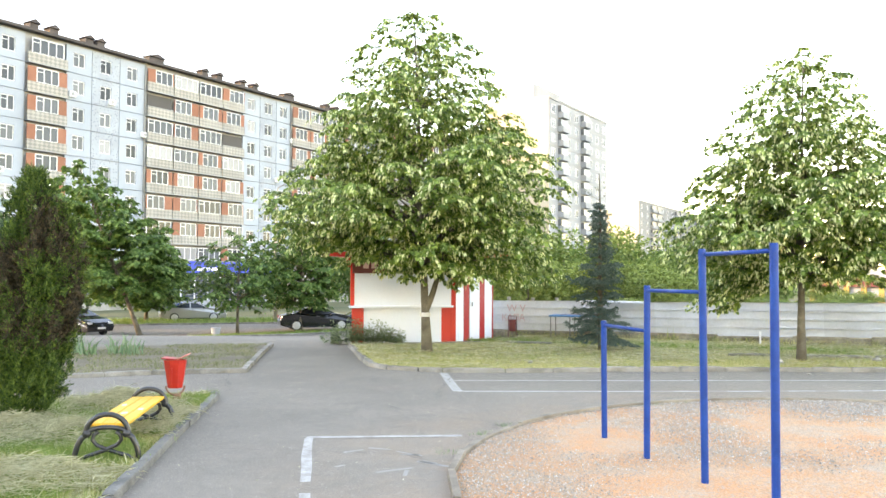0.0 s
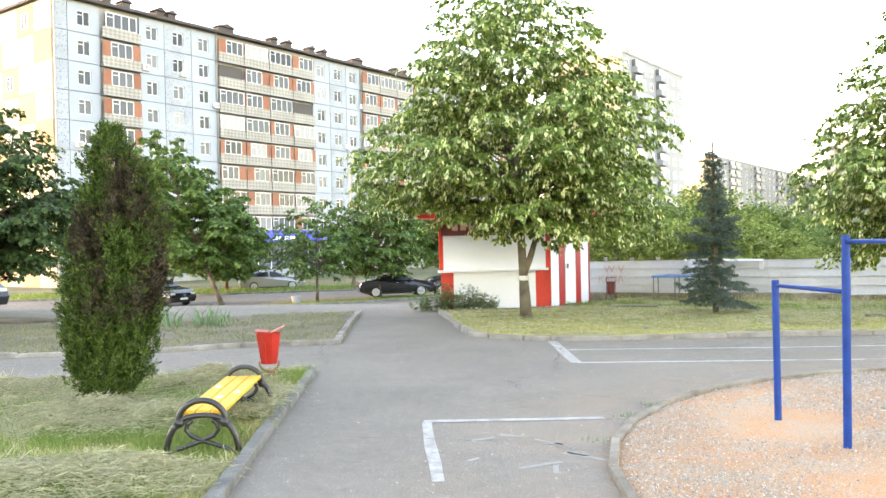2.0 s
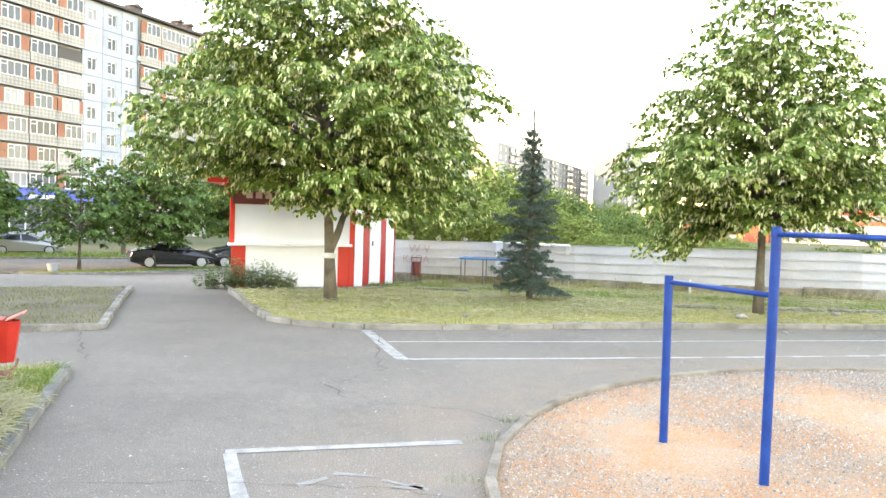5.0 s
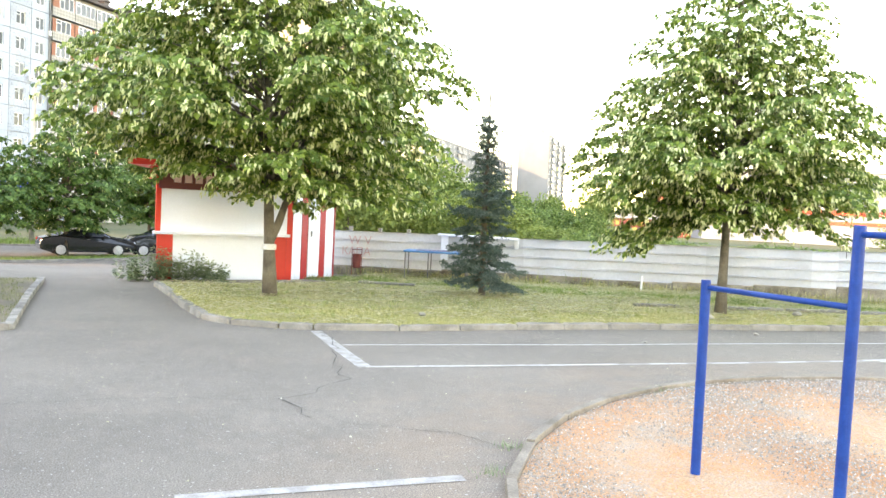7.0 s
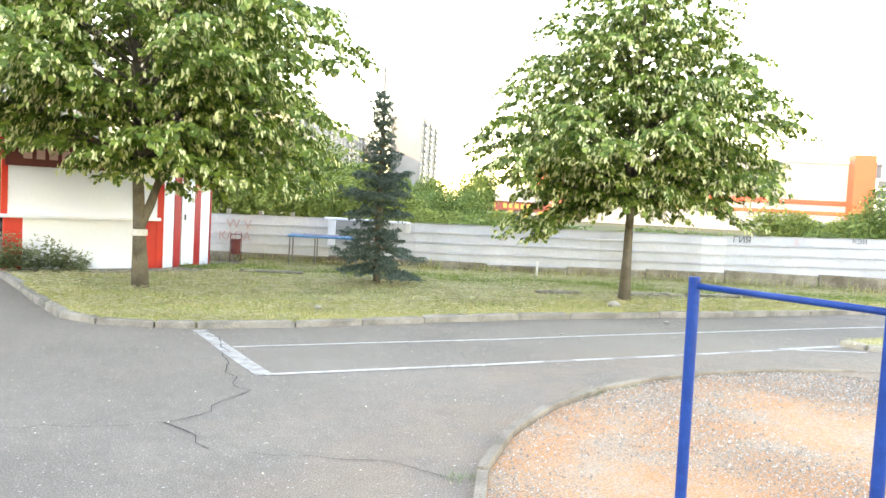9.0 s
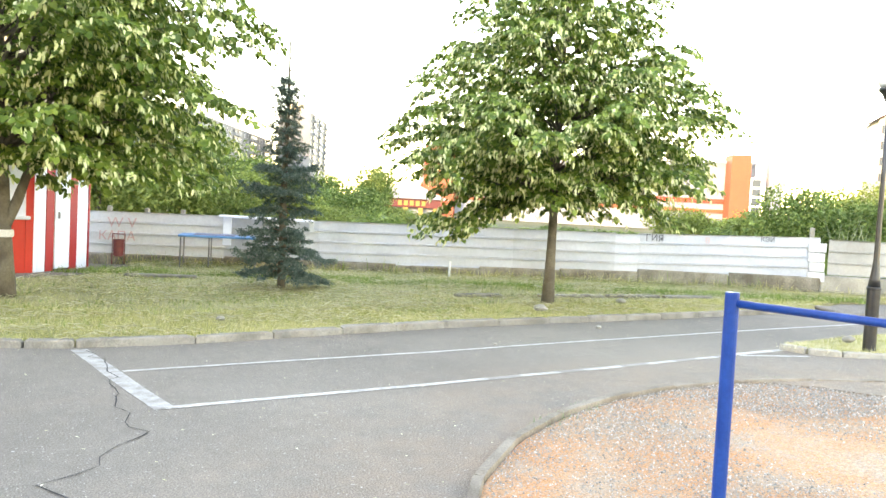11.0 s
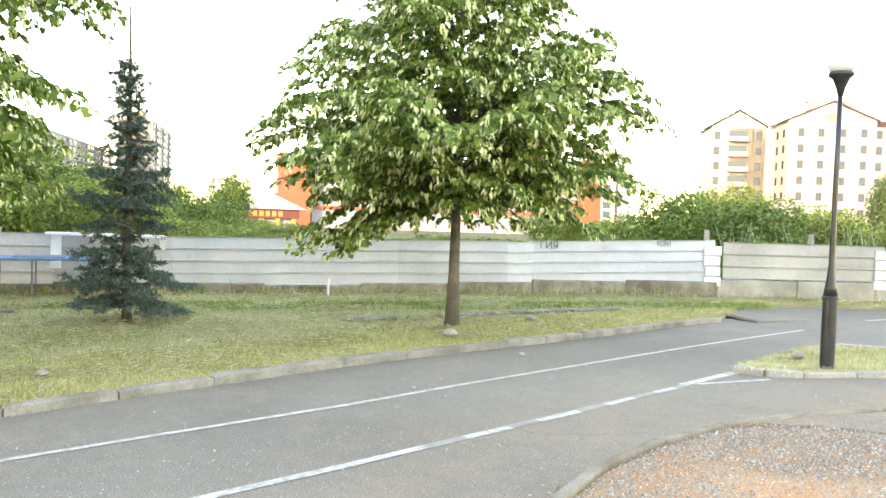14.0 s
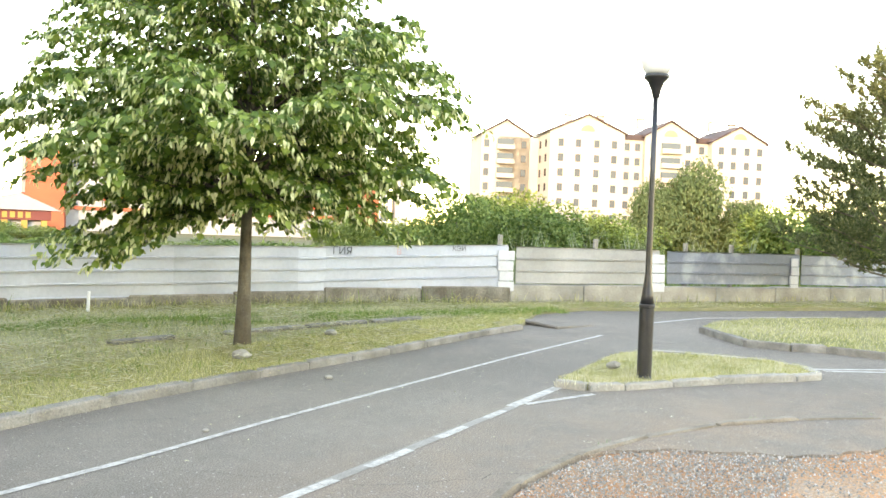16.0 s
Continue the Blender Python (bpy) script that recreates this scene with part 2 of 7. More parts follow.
BLACK = surface("black_iron", (0.01, 0.01, 0.011), (0.022, 0.022, 0.023), 8.0, 80, 0.38, 0.25, 0.003, coat=0.3)
YELLOW = surface("yellow_boards", (0.8, 0.38, 0.025), (0.88, 0.46, 0.04), 3.0, 40, 0.5, 0.2, 0.003, grain=0.08, local=True)
RED_BIN = surface("red_enamel", (0.4, 0.015, 0.009), (0.5, 0.024, 0.012), 4.0, 40, 0.38, 0.15, 0.003, grain=0.08)
PINK = plain("faded_red", (0.75, 0.2, 0.15), 0.45)
MAROON = surface("maroon_enamel", (0.13, 0.02, 0.02), (0.2, 0.035, 0.03), 4.0, 40, 0.5, 0.1)
RUST = surface("rusty_base", (0.2, 0.1, 0.06), (0.35, 0.22, 0.15), 8.0, 60, 0.9, 0.4)
KIOSK_WHITE = surface("kiosk_white", (0.8, 0.84, 0.91), (0.84, 0.88, 0.95), 0.7, 25, 0.5, 0.05, 0.004, grain=0.03)
KIOSK_RED = surface("kiosk_red", (0.62, 0.022, 0.012), (0.72, 0.035, 0.018), 1.0, 30, 0.45, 0.05, 0.004, grain=0.05)
DARK_RED = surface("dark_red_stripe", (0.4, 0.015, 0.015), (0.48, 0.025, 0.02), 1.0, 30, 0.5, 0.05, 0.004, grain=0.05)
SIGN_BROWN = plain("sign_ground", (0.16, 0.035, 0.03), 0.5)
SHEET = surface("painted_sheet", (0.43, 0.455, 0.5), (0.54, 0.565, 0.61), 0.8, 14, 0.45, 0.12, 0.01, grain=0.08, piece=0.09)
SHEET_PALE = surface("pale_sheet", (0.54, 0.55, 0.56), (0.64, 0.64, 0.65), 0.8, 14, 0.45, 0.12, 0.01, grain=0.1, piece=0.06)
SHEET_WARM = surface("weathered_sheet", (0.34, 0.335, 0.31), (0.45, 0.44, 0.41), 0.9, 14, 0.5, 0.12, 0.01, grain=0.1, piece=0.06)
SHEET_DARK = surface("blue_grey_sheet", (0.2, 0.225, 0.26), (0.36, 0.385, 0.41), 1.3, 12, 0.5, 0.15, 0.01, grain=0.12, piece=0.06, spread=(0.48, 0.62))
GRAFFITI = plain("graffiti_grey", (0.12, 0.12, 0.13), 0.7)
GRAFFITI_RED = plain("graffiti_red", (0.55, 0.36, 0.35), 0.7)
WOOD_POST = surface("grey_post", (0.26, 0.23, 0.18), (0.36, 0.33, 0.27), 3.0, 40, 0.9, 0.4)
TABLE_BLUE = surface("table_blue", (0.05, 0.2, 0.42), (0.08, 0.27, 0.5), 3.0, 30, 0.5, 0.1)
STEEL = surface("grey_steel", (0.2, 0.2, 0.2), (0.3, 0.3, 0.3), 4.0, 50, 0.5, 0.1, metal=0.6)
OPAL = plain("opal_globe", (0.86, 0.86, 0.84), 0.25)
BLUE_PANEL = surface("pale_blue_panel", (0.31, 0.355, 0.41), (0.355, 0.4, 0.46), 0.25, 6, 0.85, 0.1, 0.02, grain=0.04, piece=0.04)
TILE_PANEL = pattern_panel("broken_tile_panel", (0.33, 0.37, 0.42), (0.2, 0.23, 0.265), 4.2, 0.24)
PARAPET = lattice_panel("balcony_parapet", (0.37, 0.35, 0.31), (0.235, 0.23, 0.22))
GREY_WALL = surface("grey_wall", (0.29, 0.29, 0.29), (0.36, 0.36, 0.355), 0.3, 6, 0.9, 0.1, 0.02, grain=0.06)
CREAM = surface("cream_panel", (0.46, 0.385, 0.28), (0.52, 0.44, 0.33), 0.2, 6, 0.85, 0.1, 0.02, grain=0.05, piece=0.05)
ORANGE_PANEL = surface("ochre_panel", (0.44, 0.28, 0.15), (0.5, 0.33, 0.18), 0.3, 6, 0.85, 0.1, 0.02, grain=0.06, piece=0.08)
BRICK_RED = surface("terracotta_panel", (0.26, 0.105, 0.065), (0.32, 0.135, 0.085), 0.8, 10, 0.85, 0.1, 0.01, grain=0.08, piece=0.1)
ROOF_DARK = surface("dark_roof", (0.05, 0.043, 0.042), (0.085, 0.07, 0.068), 0.5, 8, 0.8, 0.2, 0.02)
PVC = plain("white_frame", (0.8, 0.8, 0.8), 0.4)
SIGN_BLUE = plain("sign_blue", (0.012, 0.05, 0.42), 0.35)
# dark colour standing for the shade inside open balconies
BALCONY_SHADE = plain("painted_balcony_shade", (0.075, 0.07, 0.066), 0.8)
WHITE_MARK = plain("white_marking", (0.8, 0.8, 0.8), 0.5)
SHOP_GLASS = plain("shop_glass", (0.045, 0.065, 0.085), 0.25)
WHITE_WALL = surface("white_render", (0.27, 0.285, 0.305), (0.32, 0.335, 0.355), 0.1, 3, 0.85, 0.05, 0.02, grain=0.04)
FAR_WALL = surface("far_pale_wall", (0.2, 0.205, 0.21), (0.24, 0.245, 0.25), 0.1, 3, 0.85, 0.05, 0.02, grain=0.04)
FAR_GLASS = plain("far_balcony_glass", (0.13, 0.14, 0.15), 0.3)
GABLE_WALL = surface("pale_yellow_render", (0.36, 0.335, 0.295), (0.41, 0.385, 0.34), 0.1, 3, 0.85, 0.05, 0.02, grain=0.04)
GABLE_ROOF = surface("brown_roof", (0.05, 0.032, 0.032), (0.075, 0.05, 0.05), 0.3, 5, 0.8, 0.2, 0.03)
MALL_ORANGE = surface("orange_cladding", (0.36, 0.08, 0.035), (0.42, 0.1, 0.042), 0.2, 3, 0.6, 0.05, 0.02, grain=0.04)
MALL_RED = plain("red_band", (0.6, 0.06, 0.03), 0.5)
YELLOW_SIGN = plain("yellow_shop", (0.36, 0.245, 0.06), 0.5)
CAR_BLACK = plain("black_car_paint", (0.026, 0.027, 0.03), 0.22, 0.3, 0.8)
CAR_SILVER = plain("silver_car_paint", (0.42, 0.42, 0.4), 0.3, 0.6, 0.6)
CAR_WHITE = plain("white_car_paint", (0.75, 0.75, 0.75), 0.3, 0.0, 0.6)
CAR_GLASS = plain("car_glass", (0.03, 0.035, 0.04), 0.06)
TYRE = plain("tyre_rubber", (0.018, 0.018, 0.018), 0.85)
RIM = plain("alloy_rim", (0.66, 0.66, 0.67), 0.35, 0.45)
HEADLIGHT = plain("headlight_glass", (0.7, 0.72, 0.75), 0.15)
TAIL = plain("tail_lamp", (0.4, 0.015, 0.01), 0.2)
CHROME = plain("chrome_strip", (0.7, 0.7, 0.72), 0.15, 0.9)
CRACK = plain("crack_dark", (0.045, 0.042, 0.04), 0.95)
TAPE = surface("band_white", (0.6, 0.58, 0.55), (0.68, 0.66, 0.62), 6.0, 40, 0.7, 0.1)


# ---- building blocks ----
rng = np.random.default_rng(7)
FENCE = [(0.8, 26.9), (4.14, 25.7), (13.82, 21.95), (17.8, 19.55), (30.0, 11.6), (46.0, 1.2)]


def smooth(a, b, v):
    t = min(1.0, max(0.0, (v - a) / (b - a)))
    return t * t * (3 - 2 * t)


def H(x, y):
    """Height of the ground: level here, lower along the street."""
    return -1.35 * smooth(23, 46, y) * (1 - smooth(-3.0, 3.0, x))


def fence_y(x):
    for (x0, y0), (x1, y1) in zip(FENCE, FENCE[1:]):
        if x <= x1:
            return y0 + (y1 - y0) * (x - x0) / (x1 - x0)
    return FENCE[-1][1]


def mesh_of(name, bm, material):
    me = bpy.data.meshes.new(name)
    bm.to_mesh(me)
    bm.free()
    for m in material if isinstance(material, (list, tuple)) else [material]:
        me.materials.append(m)
    return me


def part(name, bm, material, parent=None, label="", smooth_shade=False):
    me = mesh_of(name, bm, material)
    if smooth_shade:
        me.polygons.foreach_set("use_smooth", [True] * len(me.polygons))
    ob = new(name, me)
    ob.parent = parent
    if label:
        ob["label"] = label
    return ob


def shared(name, me, m, parent=None):
    ob = new(name, me)
    ob.parent = parent
    ob.matrix_local = m
    return ob


def thing(name, m, label, category, group="", kind=""):
    ob = new(name)
    ob.empty_display_size = 0.1
    ob.matrix_world = m
    return tagged(ob, label, category, group, kind)


def box(bm, cx, cy, cz, sx, sy, sz, m=None, bevel=0.0, mat=0):
    r = bmesh.ops.create_cube(bm, size=1.0)
    vs = r["verts"]
    for v in vs:
        v.co = Vector((cx + v.co.x * sx, cy + v.co.y * sy, cz + v.co.z * sz))
    if bevel:
        es = list({e for v in vs for e in v.link_edges})
        b = bmesh.ops.bevel(bm, geom=es, offset=bevel, segments=1, affect="EDGES")
        vs = list({v for f in b["faces"] for v in f.verts} | {v for v in vs if v.is_valid})
    if m is not None:
        for v in vs:
            v.co = m @ v.co
    for f in {f for v in vs for f in v.link_faces}:
        f.material_index = mat
    return bm


def boxed(*a, **k):
    return box(bmesh.new(), *a, **k)


def tube(bm, pts, radii, seg=8, closed=False, flat=1.0, cap=True):
    pts = [Vector(p) for p in pts]
    n = len(pts)
    radii = radii if isinstance(radii, (list, tuple)) else [radii] * n
    rings = []
    side = None
    for i, p in enumerate(pts):
        a, b = pts[(i - 1) % n if closed else max(i - 1, 0)], pts[(i + 1) % n if closed else min(i + 1, n - 1)]
        d = (b - a).normalized()
        if side is None:
            side = d.cross(Vector((0, 0, 1)))
            side = side.normalized() if side.length > 0.05 else Vector((1, 0, 0))
        side = (side - d * side.dot(d)).normalized()
        up = side.cross(d)
        rings.append([bm.verts.new(p + (side * math.cos(2 * math.pi * k / seg) + up * math.sin(2 * math.pi * k / seg) * flat) * radii[i]) for k in range(seg)])
    for i in range(n if closed else n - 1):
        r, q = rings[i], rings[(i + 1) % n]
        for k in range(seg):
            bm.faces.new((r[k], r[(k + 1) % seg], q[(k + 1) % seg], q[k]))
    if cap and not closed:
        bm.faces.new(rings[0][::-1])
        bm.faces.new(rings[-1])
    return bm


def lathe(bm, profile, seg=20, x=0.0, y=0.0):
    rings = [[bm.verts.new((x + r * math.cos(2 * math.pi * k / seg), y + r * math.sin(2 * math.pi * k / seg), z)) for k in range(seg)] for r, z in profile]
    for r, q in zip(rings, rings[1:]):
        for k in range(seg):
            bm.faces.new((r[k], r[(k + 1) % seg], q[(k + 1) % seg], q[k]))
    bm.faces.new(rings[0][::-1])
    bm.faces.new(rings[-1])
    return bm


def extrude_poly(bm, pts, z0, z1):
    """A prism over a ground polygon; z0 and z1 may be functions of x, y."""
    at = lambda z, p: z(*p) if callable(z) else z
    lo = [bm.verts.new((*p, at(z0, p))) for p in pts]
    hi = [bm.verts.new((*p, at(z1, p))) for p in pts]
    bm.faces.new(hi)
    bm.faces.new(lo[::-1])
    for i in range(len(pts)):
        j = (i + 1) % len(pts)
        bm.faces.new((lo[i], lo[j], hi[j], hi[i]))
    return bm


def densify(pts, step, closed=True):
    out = []
    n = len(pts)
    for i in range(n if closed else n - 1):
        a, b = Vector(pts[i]), Vector(pts[(i + 1) % n])
        k = max(1, int((b - a).length / step))
        out += [tuple(a.lerp(b, j / k)) for j in range(k)]
    return out if closed else out + [tuple(pts[-1])]


def inside(poly, x, y):
    """Which of the points x, y lie in a polygon."""
    hit = np.zeros(len(x), bool)
    for (x0, y0), (x1, y1) in zip(poly, poly[1:] + poly[:1]):
        if y0 != y1:
            hit ^= ((y0 > y) != (y1 > y)) & (x < (x1 - x0) * (y - y0) / (y1 - y0) + x0)
    return hit


def scatter(poly, n):
    p = np.array(poly)
    lo, hi = p.min(0), p.max(0)
    xy = rng.uniform(lo, hi, (int(n * 1.0), 2))
    return xy[inside(poly, xy[:, 0], xy[:, 1])]


def raw_mesh(name, verts, faces, material, mat_index=None):
    """verts (n, 3), faces (m, 3): a mesh straight from arrays."""
    me = bpy.data.meshes.new(name)
    me.vertices.add(len(verts))
    me.vertices.foreach_set("co", np.asarray(verts, np.float32).ravel())
    me.loops.add(faces.size)
    me.loops.foreach_set("vertex_index", faces.astype(np.int32).ravel())
    me.polygons.add(len(faces))
    me.polygons.foreach_set("loop_start", np.arange(0, faces.size, faces.shape[1], dtype=np.int32))
    for m in material if isinstance(material, (list, tuple)) else [material]:
        me.materials.append(m)
    if mat_index is not None:
        me.polygons.foreach_set("material_index", mat_index.astype(np.int32))
    me.update(calc_edges=True)
    return me


def unit(v):
    return v / np.maximum(np.linalg.norm(v, axis=-1, keepdims=True), 1e-9)


def leaves(name, at, way, up, length, width, material, fold=0.25, mat_index=None, round_leaf=False):
    """One folded leaf at each place, its tip along way, its face towards up."""
    n = len(at)
    way = unit(way)
    side = unit(np.cross(way, up))
    nor = np.cross(side, way)
    length, width = np.broadcast_to(length, n)[:, None], np.broadcast_to(width, n)[:, None]
    drop = nor * length
    if round_leaf:
        a, b = at + way * length * 0.28, at + way * length * 0.66
        v = np.stack([at, a - side * width * 0.5 + nor * width * fold, b - side * width * 0.4 + nor * width * fold * 0.6 - drop * 0.06, at + way * length - drop * 0.16, b + side * width * 0.4 + nor * width * fold * 0.6 - drop * 0.06, a + side * width * 0.5 + nor * width * fold], 1).reshape(-1, 3)
        i = np.arange(n)[:, None] * 6
        f = np.stack([i + [0, 1, 2], i + [0, 2, 3], i + [0, 3, 4], i + [0, 4, 5]], 1).reshape(-1, 3)
        return raw_mesh(name, v, f, material, None if mat_index is None else np.repeat(mat_index, 4))
    mid = at + way * length * 0.45
    v = np.stack([at, mid - side * width / 2 + nor * width * fold, at + way * length - drop * 0.12, mid + side * width / 2 + nor * width * fold], 1).reshape(-1, 3)
    i = np.arange(n)[:, None] * 4
    f = np.stack([i + [0, 1, 2], i + [0, 2, 3]], 1).reshape(-1, 3)
    return raw_mesh(name, v, f, material, None if mat_index is None else np.repeat(mat_index, 2))


def blades(name, at, lean, height, width, material):
    """Upright blades of grass: a narrow bent leaf at each place."""
    n = len(at)
    turn = rng.uniform(0, 2 * np.pi, n)
    side = np.stack([np.cos(turn), np.sin(turn), 0 * turn], 1)
    a2 = rng.uniform(0, 2 * np.pi, n)
    over = np.stack([np.cos(a2), np.sin(a2), 0 * a2], 1) * lean[:, None]
    up = np.array([0, 0, 1.0])
    h = np.asarray(height)[:, None]
    w = np.broadcast_to(width, n)[:, None] / 2
    tip = at + up * h * np.sqrt(np.maximum(0.05, 1 - lean[:, None] ** 2 * 0.7)) + over * h
    if float(np.mean(h)) < 0.15:
        v = np.stack([at - side * w, at + side * w, tip], 1).reshape(-1, 3)
        return raw_mesh(name, v, np.arange(n * 3).reshape(-1, 3), material)
    mid = at + up * h * 0.58 + over * h * 0.38
    v = np.stack([at - side * w, at + side * w, mid + side * w * 0.8, mid - side * w * 0.8, tip], 1).reshape(-1, 3)
    i = np.arange(n)[:, None] * 5
    f = np.stack([i + [0, 1, 2], i + [0, 2, 3], i + [3, 2, 4]], 1).reshape(-1, 3)
    return raw_mesh(name, v, f, material)


def text_mesh(name, body, size, material, m, parent):
    cu = bpy.data.curves.new(name, "FONT")
    cu.body, cu.size, cu.extrude = body, size, 0.002
    cu.align_x = "CENTER"
    tmp = new(name + "_text", cu)
    me = bpy.data.meshes.new_from_object(tmp.evaluated_get(bpy.context.evaluated_depsgraph_get()))
    bpy.data.objects.remove(tmp)
    me.materials.clear()
    me.materials.append(material)
    return shared(name, me, m, parent)


# ---- ground, asphalt, beds ----
BED_NEAR = [(-0.2, -6.0), (-0.75, -3.0), (-1.35, 0.0), (-1.9, 3.0), (-2.38, 5.64), (-2.62, 6.95), (-2.86, 8.2), (-3.05, 9.3), (-3.33, 10.95), (-3.47, 11.75), (-3.62, 12.1), (-4.15, 12.15), (-5.25, 11.7), (-6.1, 11.45), (-7.4, 10.5), (-9.5, 9.0), (-13.0, 7.0), (-13.0, -6.0)]
BED_LEFT = [(-4.1, 15.45), (-4.75, 18.9), (-5.33, 22.3), (-7.2, 21.85), (-9.5, 20.8), (-13.0, 18.9), (-18.0, 17.1), (-26.0, 15.2), (-26.0, 11.2), (-20.0, 11.6), (-14.0, 12.5), (-9.5, 13.6), (-7.4, 14.15), (-5.85, 14.95)]
LAWN = [(-2.95, 21.9), (-2.45, 20.0), (-2.1, 18.45), (-1.65, 16.85), (-1.2, 16.3), (-0.5, 15.97), (0.0, 15.87), (1.3, 15.9), (3.3, 16.2), (5.0, 16.45), (7.0, 16.58), (9.5, 16.66), (12.5, 16.9), (13.75, 16.9), (14.7, 17.3), (16.4, 18.0), (18.2, 17.7), (20.5, 16.0), (24.0, 13.7), (28.0, 11.0), (33.0, 7.7), (34.0, 9.2), (30.0, 11.9), (17.9, 19.8), (13.9, 22.2), (4.2, 26.0), (2.2, 26.6), (1.9, 24.9), (0.7, 22.95), (-0.9, 22.15)]
ISLAND = [(9.1, 13.78), (9.15, 13.4), (9.5, 13.12), (10.75, 12.42), (11.75, 11.72), (12.15, 11.5), (12.6, 11.75), (12.85, 12.3), (12.6, 13.4), (12.3, 14.0), (11.6, 14.15)]
ISLAND_FAR = [(14.75, 13.1), (14.8, 12.4), (15.05, 11.9), (15.0, 10.9), (15.4, 8.6), (17.5, 6.5), (24.0, 4.0), (28.0, 5.5), (25.5, 9.3), (22.5, 11.7), (19.3, 14.0), (17.6, 14.5), (16.2, 14.3)]
PIT_C, PIT_R = (5.91, 6.86), 5.36


def axis_steps(lo, hi):
    near = list(np.arange(lo, hi + 0.01, 1.0))
    far = [60, 90, 140, 220, 400, 800, 1600, 3000]
    return [lo - f for f in far[::-1]] + near + [hi + f for f in far]


def sheet(name, xs, ys, dz, keep, material):
    bm = bmesh.new()
    grid = {}
    for i, x in enumerate(xs):
        for j, y in enumerate(ys):
            grid[i, j] = (x, y, H(x, y) + dz)
    made = {}
    for i in range(len(xs) - 1):
        for j in range(len(ys) - 1):
            if keep((xs[i] + xs[i + 1]) / 2, (ys[j] + ys[j + 1]) / 2):
                f = []
                for k in ((i, j), (i + 1, j), (i + 1, j + 1), (i, j + 1)):
                    if k not in made:
                        made[k] = bm.verts.new(grid[k])
                    f.append(made[k])
                bm.faces.new(f)
    ob = part(name, bm, material, smooth_shade=True)
    return ob


XS, YS = axis_steps(-50.0, 34.0), axis_steps(-16.0, 64.0)
ground = sheet("ground", XS, YS, -0.05, lambda x, y: True, GROUND)
tagged(ground, "rough grassy ground reaching far beyond the fence", "ground", kind="structure")
road = sheet("road", [x for x in XS if -50.5 < x < 34.5], [y for y in YS if -16.5 < y < 64.5], 0.0, lambda x, y: y < fence_y(x) + 0.4 or x < 0.8, ASPHALT)
tagged(road, "worn grey asphalt with cracks and dusty patches", "road", kind="structure")


def bed(name, poly, z, label, material=None):
    bm = bmesh.new()
    vs = [bm.verts.new((x, y, H(x, y) + z)) for x, y in densify(poly, 1.2)]
    es = [bm.edges.new((vs[i], vs[(i + 1) % len(vs)])) for i in range(len(vs))]
    bmesh.ops.triangle_fill(bm, edges=es, use_beauty=True)
    for f in bm.faces:
        if f.normal.z < 0:
            f.normal_flip()
    bmesh.ops.extrude_face_region(bm, geom=list(bm.faces))
    for v in vs:
        v.co.z -= 0.12
    return tagged(part(name, bm, material or TURF), label, "lawn", kind="structure")


bed("lawn", BED_NEAR, 0.02, "grass bed with dry mown hay beside the path")
bed("lawn", BED_LEFT, 0.06, "thin grass bed edged with concrete kerbs", SOIL)
bed("lawn", LAWN, 0.08, "mown yellowish lawn in front of the sheet fence")
bed("lawn", ISLAND, 0.07, "small grassy traffic island with a lamp post")
bed("lawn", ISLAND_FAR, 0.09, "rounded grass island with kerbs beside the road")
MEDIAN = [(-15.2, 42.3), (-13.8, 42.5), (-7.4, 48.5), (-6.5, 50.5), (-8.2, 50.2), (-14.2, 44.6)]
VERGE = [(-48.0, 47.5), (-34.0, 50.2), (-21.0, 55.2), (-12.0, 58.6), (-9.5, 62.0), (-12.0, 63.0), (-24.0, 60.5), (-36.0, 57.0), (-48.0, 54.0)]
TREE_BED = [(-20.0, 42.0), (-17.0, 41.2), (-15.6, 42.6), (-17.0, 43.8), (-19.5, 43.6)]
LEFT_BED = [(-18.5, 20.6), (-14.0, 20.0), (-13.2, 20.6), (-14.5, 21.4), (-19.0, 22.2)]
for poly, text in ((MEDIAN, "narrow grassy strip with street trees beside the road"), (VERGE, "green roadside verge in front of the apartment building"), (TREE_BED, "small grass patch round a street tree"), (LEFT_BED, "small grass patch round a linden tree")):
    bed("lawn", poly, 0.06, text, SOIL if poly in (TREE_BED, LEFT_BED) else None)

# exercise ground: a disc of red soil with a gravel rim
bm = bmesh.new()
ring = []
for r in (0.0, 1.2, 2.4, 3.4, 4.2, 4.8, PIT_R - 0.04):
    ring.append([bm.verts.new((PIT_C[0] + r * math.cos(a), PIT_C[1] + r * math.sin(a), 0.012 + 0.015 * noise.noise((r, a, 0)))) for a in np.linspace(0, 2 * math.pi, 64, endpoint=False)] if r else [bm.verts.new((*PIT_C, 0.02))])
for k in range(64):
    bm.faces.new((ring[0][0], ring[1][k], ring[1][(k + 1) % 64]))
for a, b in zip(ring[1:], ring[2:]):
    for k in range(64):
        bm.faces.new((a[k], b[k], b[(k + 1) % 64], a[(k + 1) % 64]))
pit = tagged(part("exercise_ground", bm, PIT, smooth_shade=True), "round exercise ground of reddish soil and grey gravel", "ground", kind="structure")
# old asphalt left inside the rim
bm = bmesh.new()
def crescent(deg):
    return PIT_R - 0.06 - 1.05 * smooth(84, 62, deg) * smooth(18, 34, deg) + 0.04 * math.sin(deg * 1.1) * smooth(84, 78, deg)


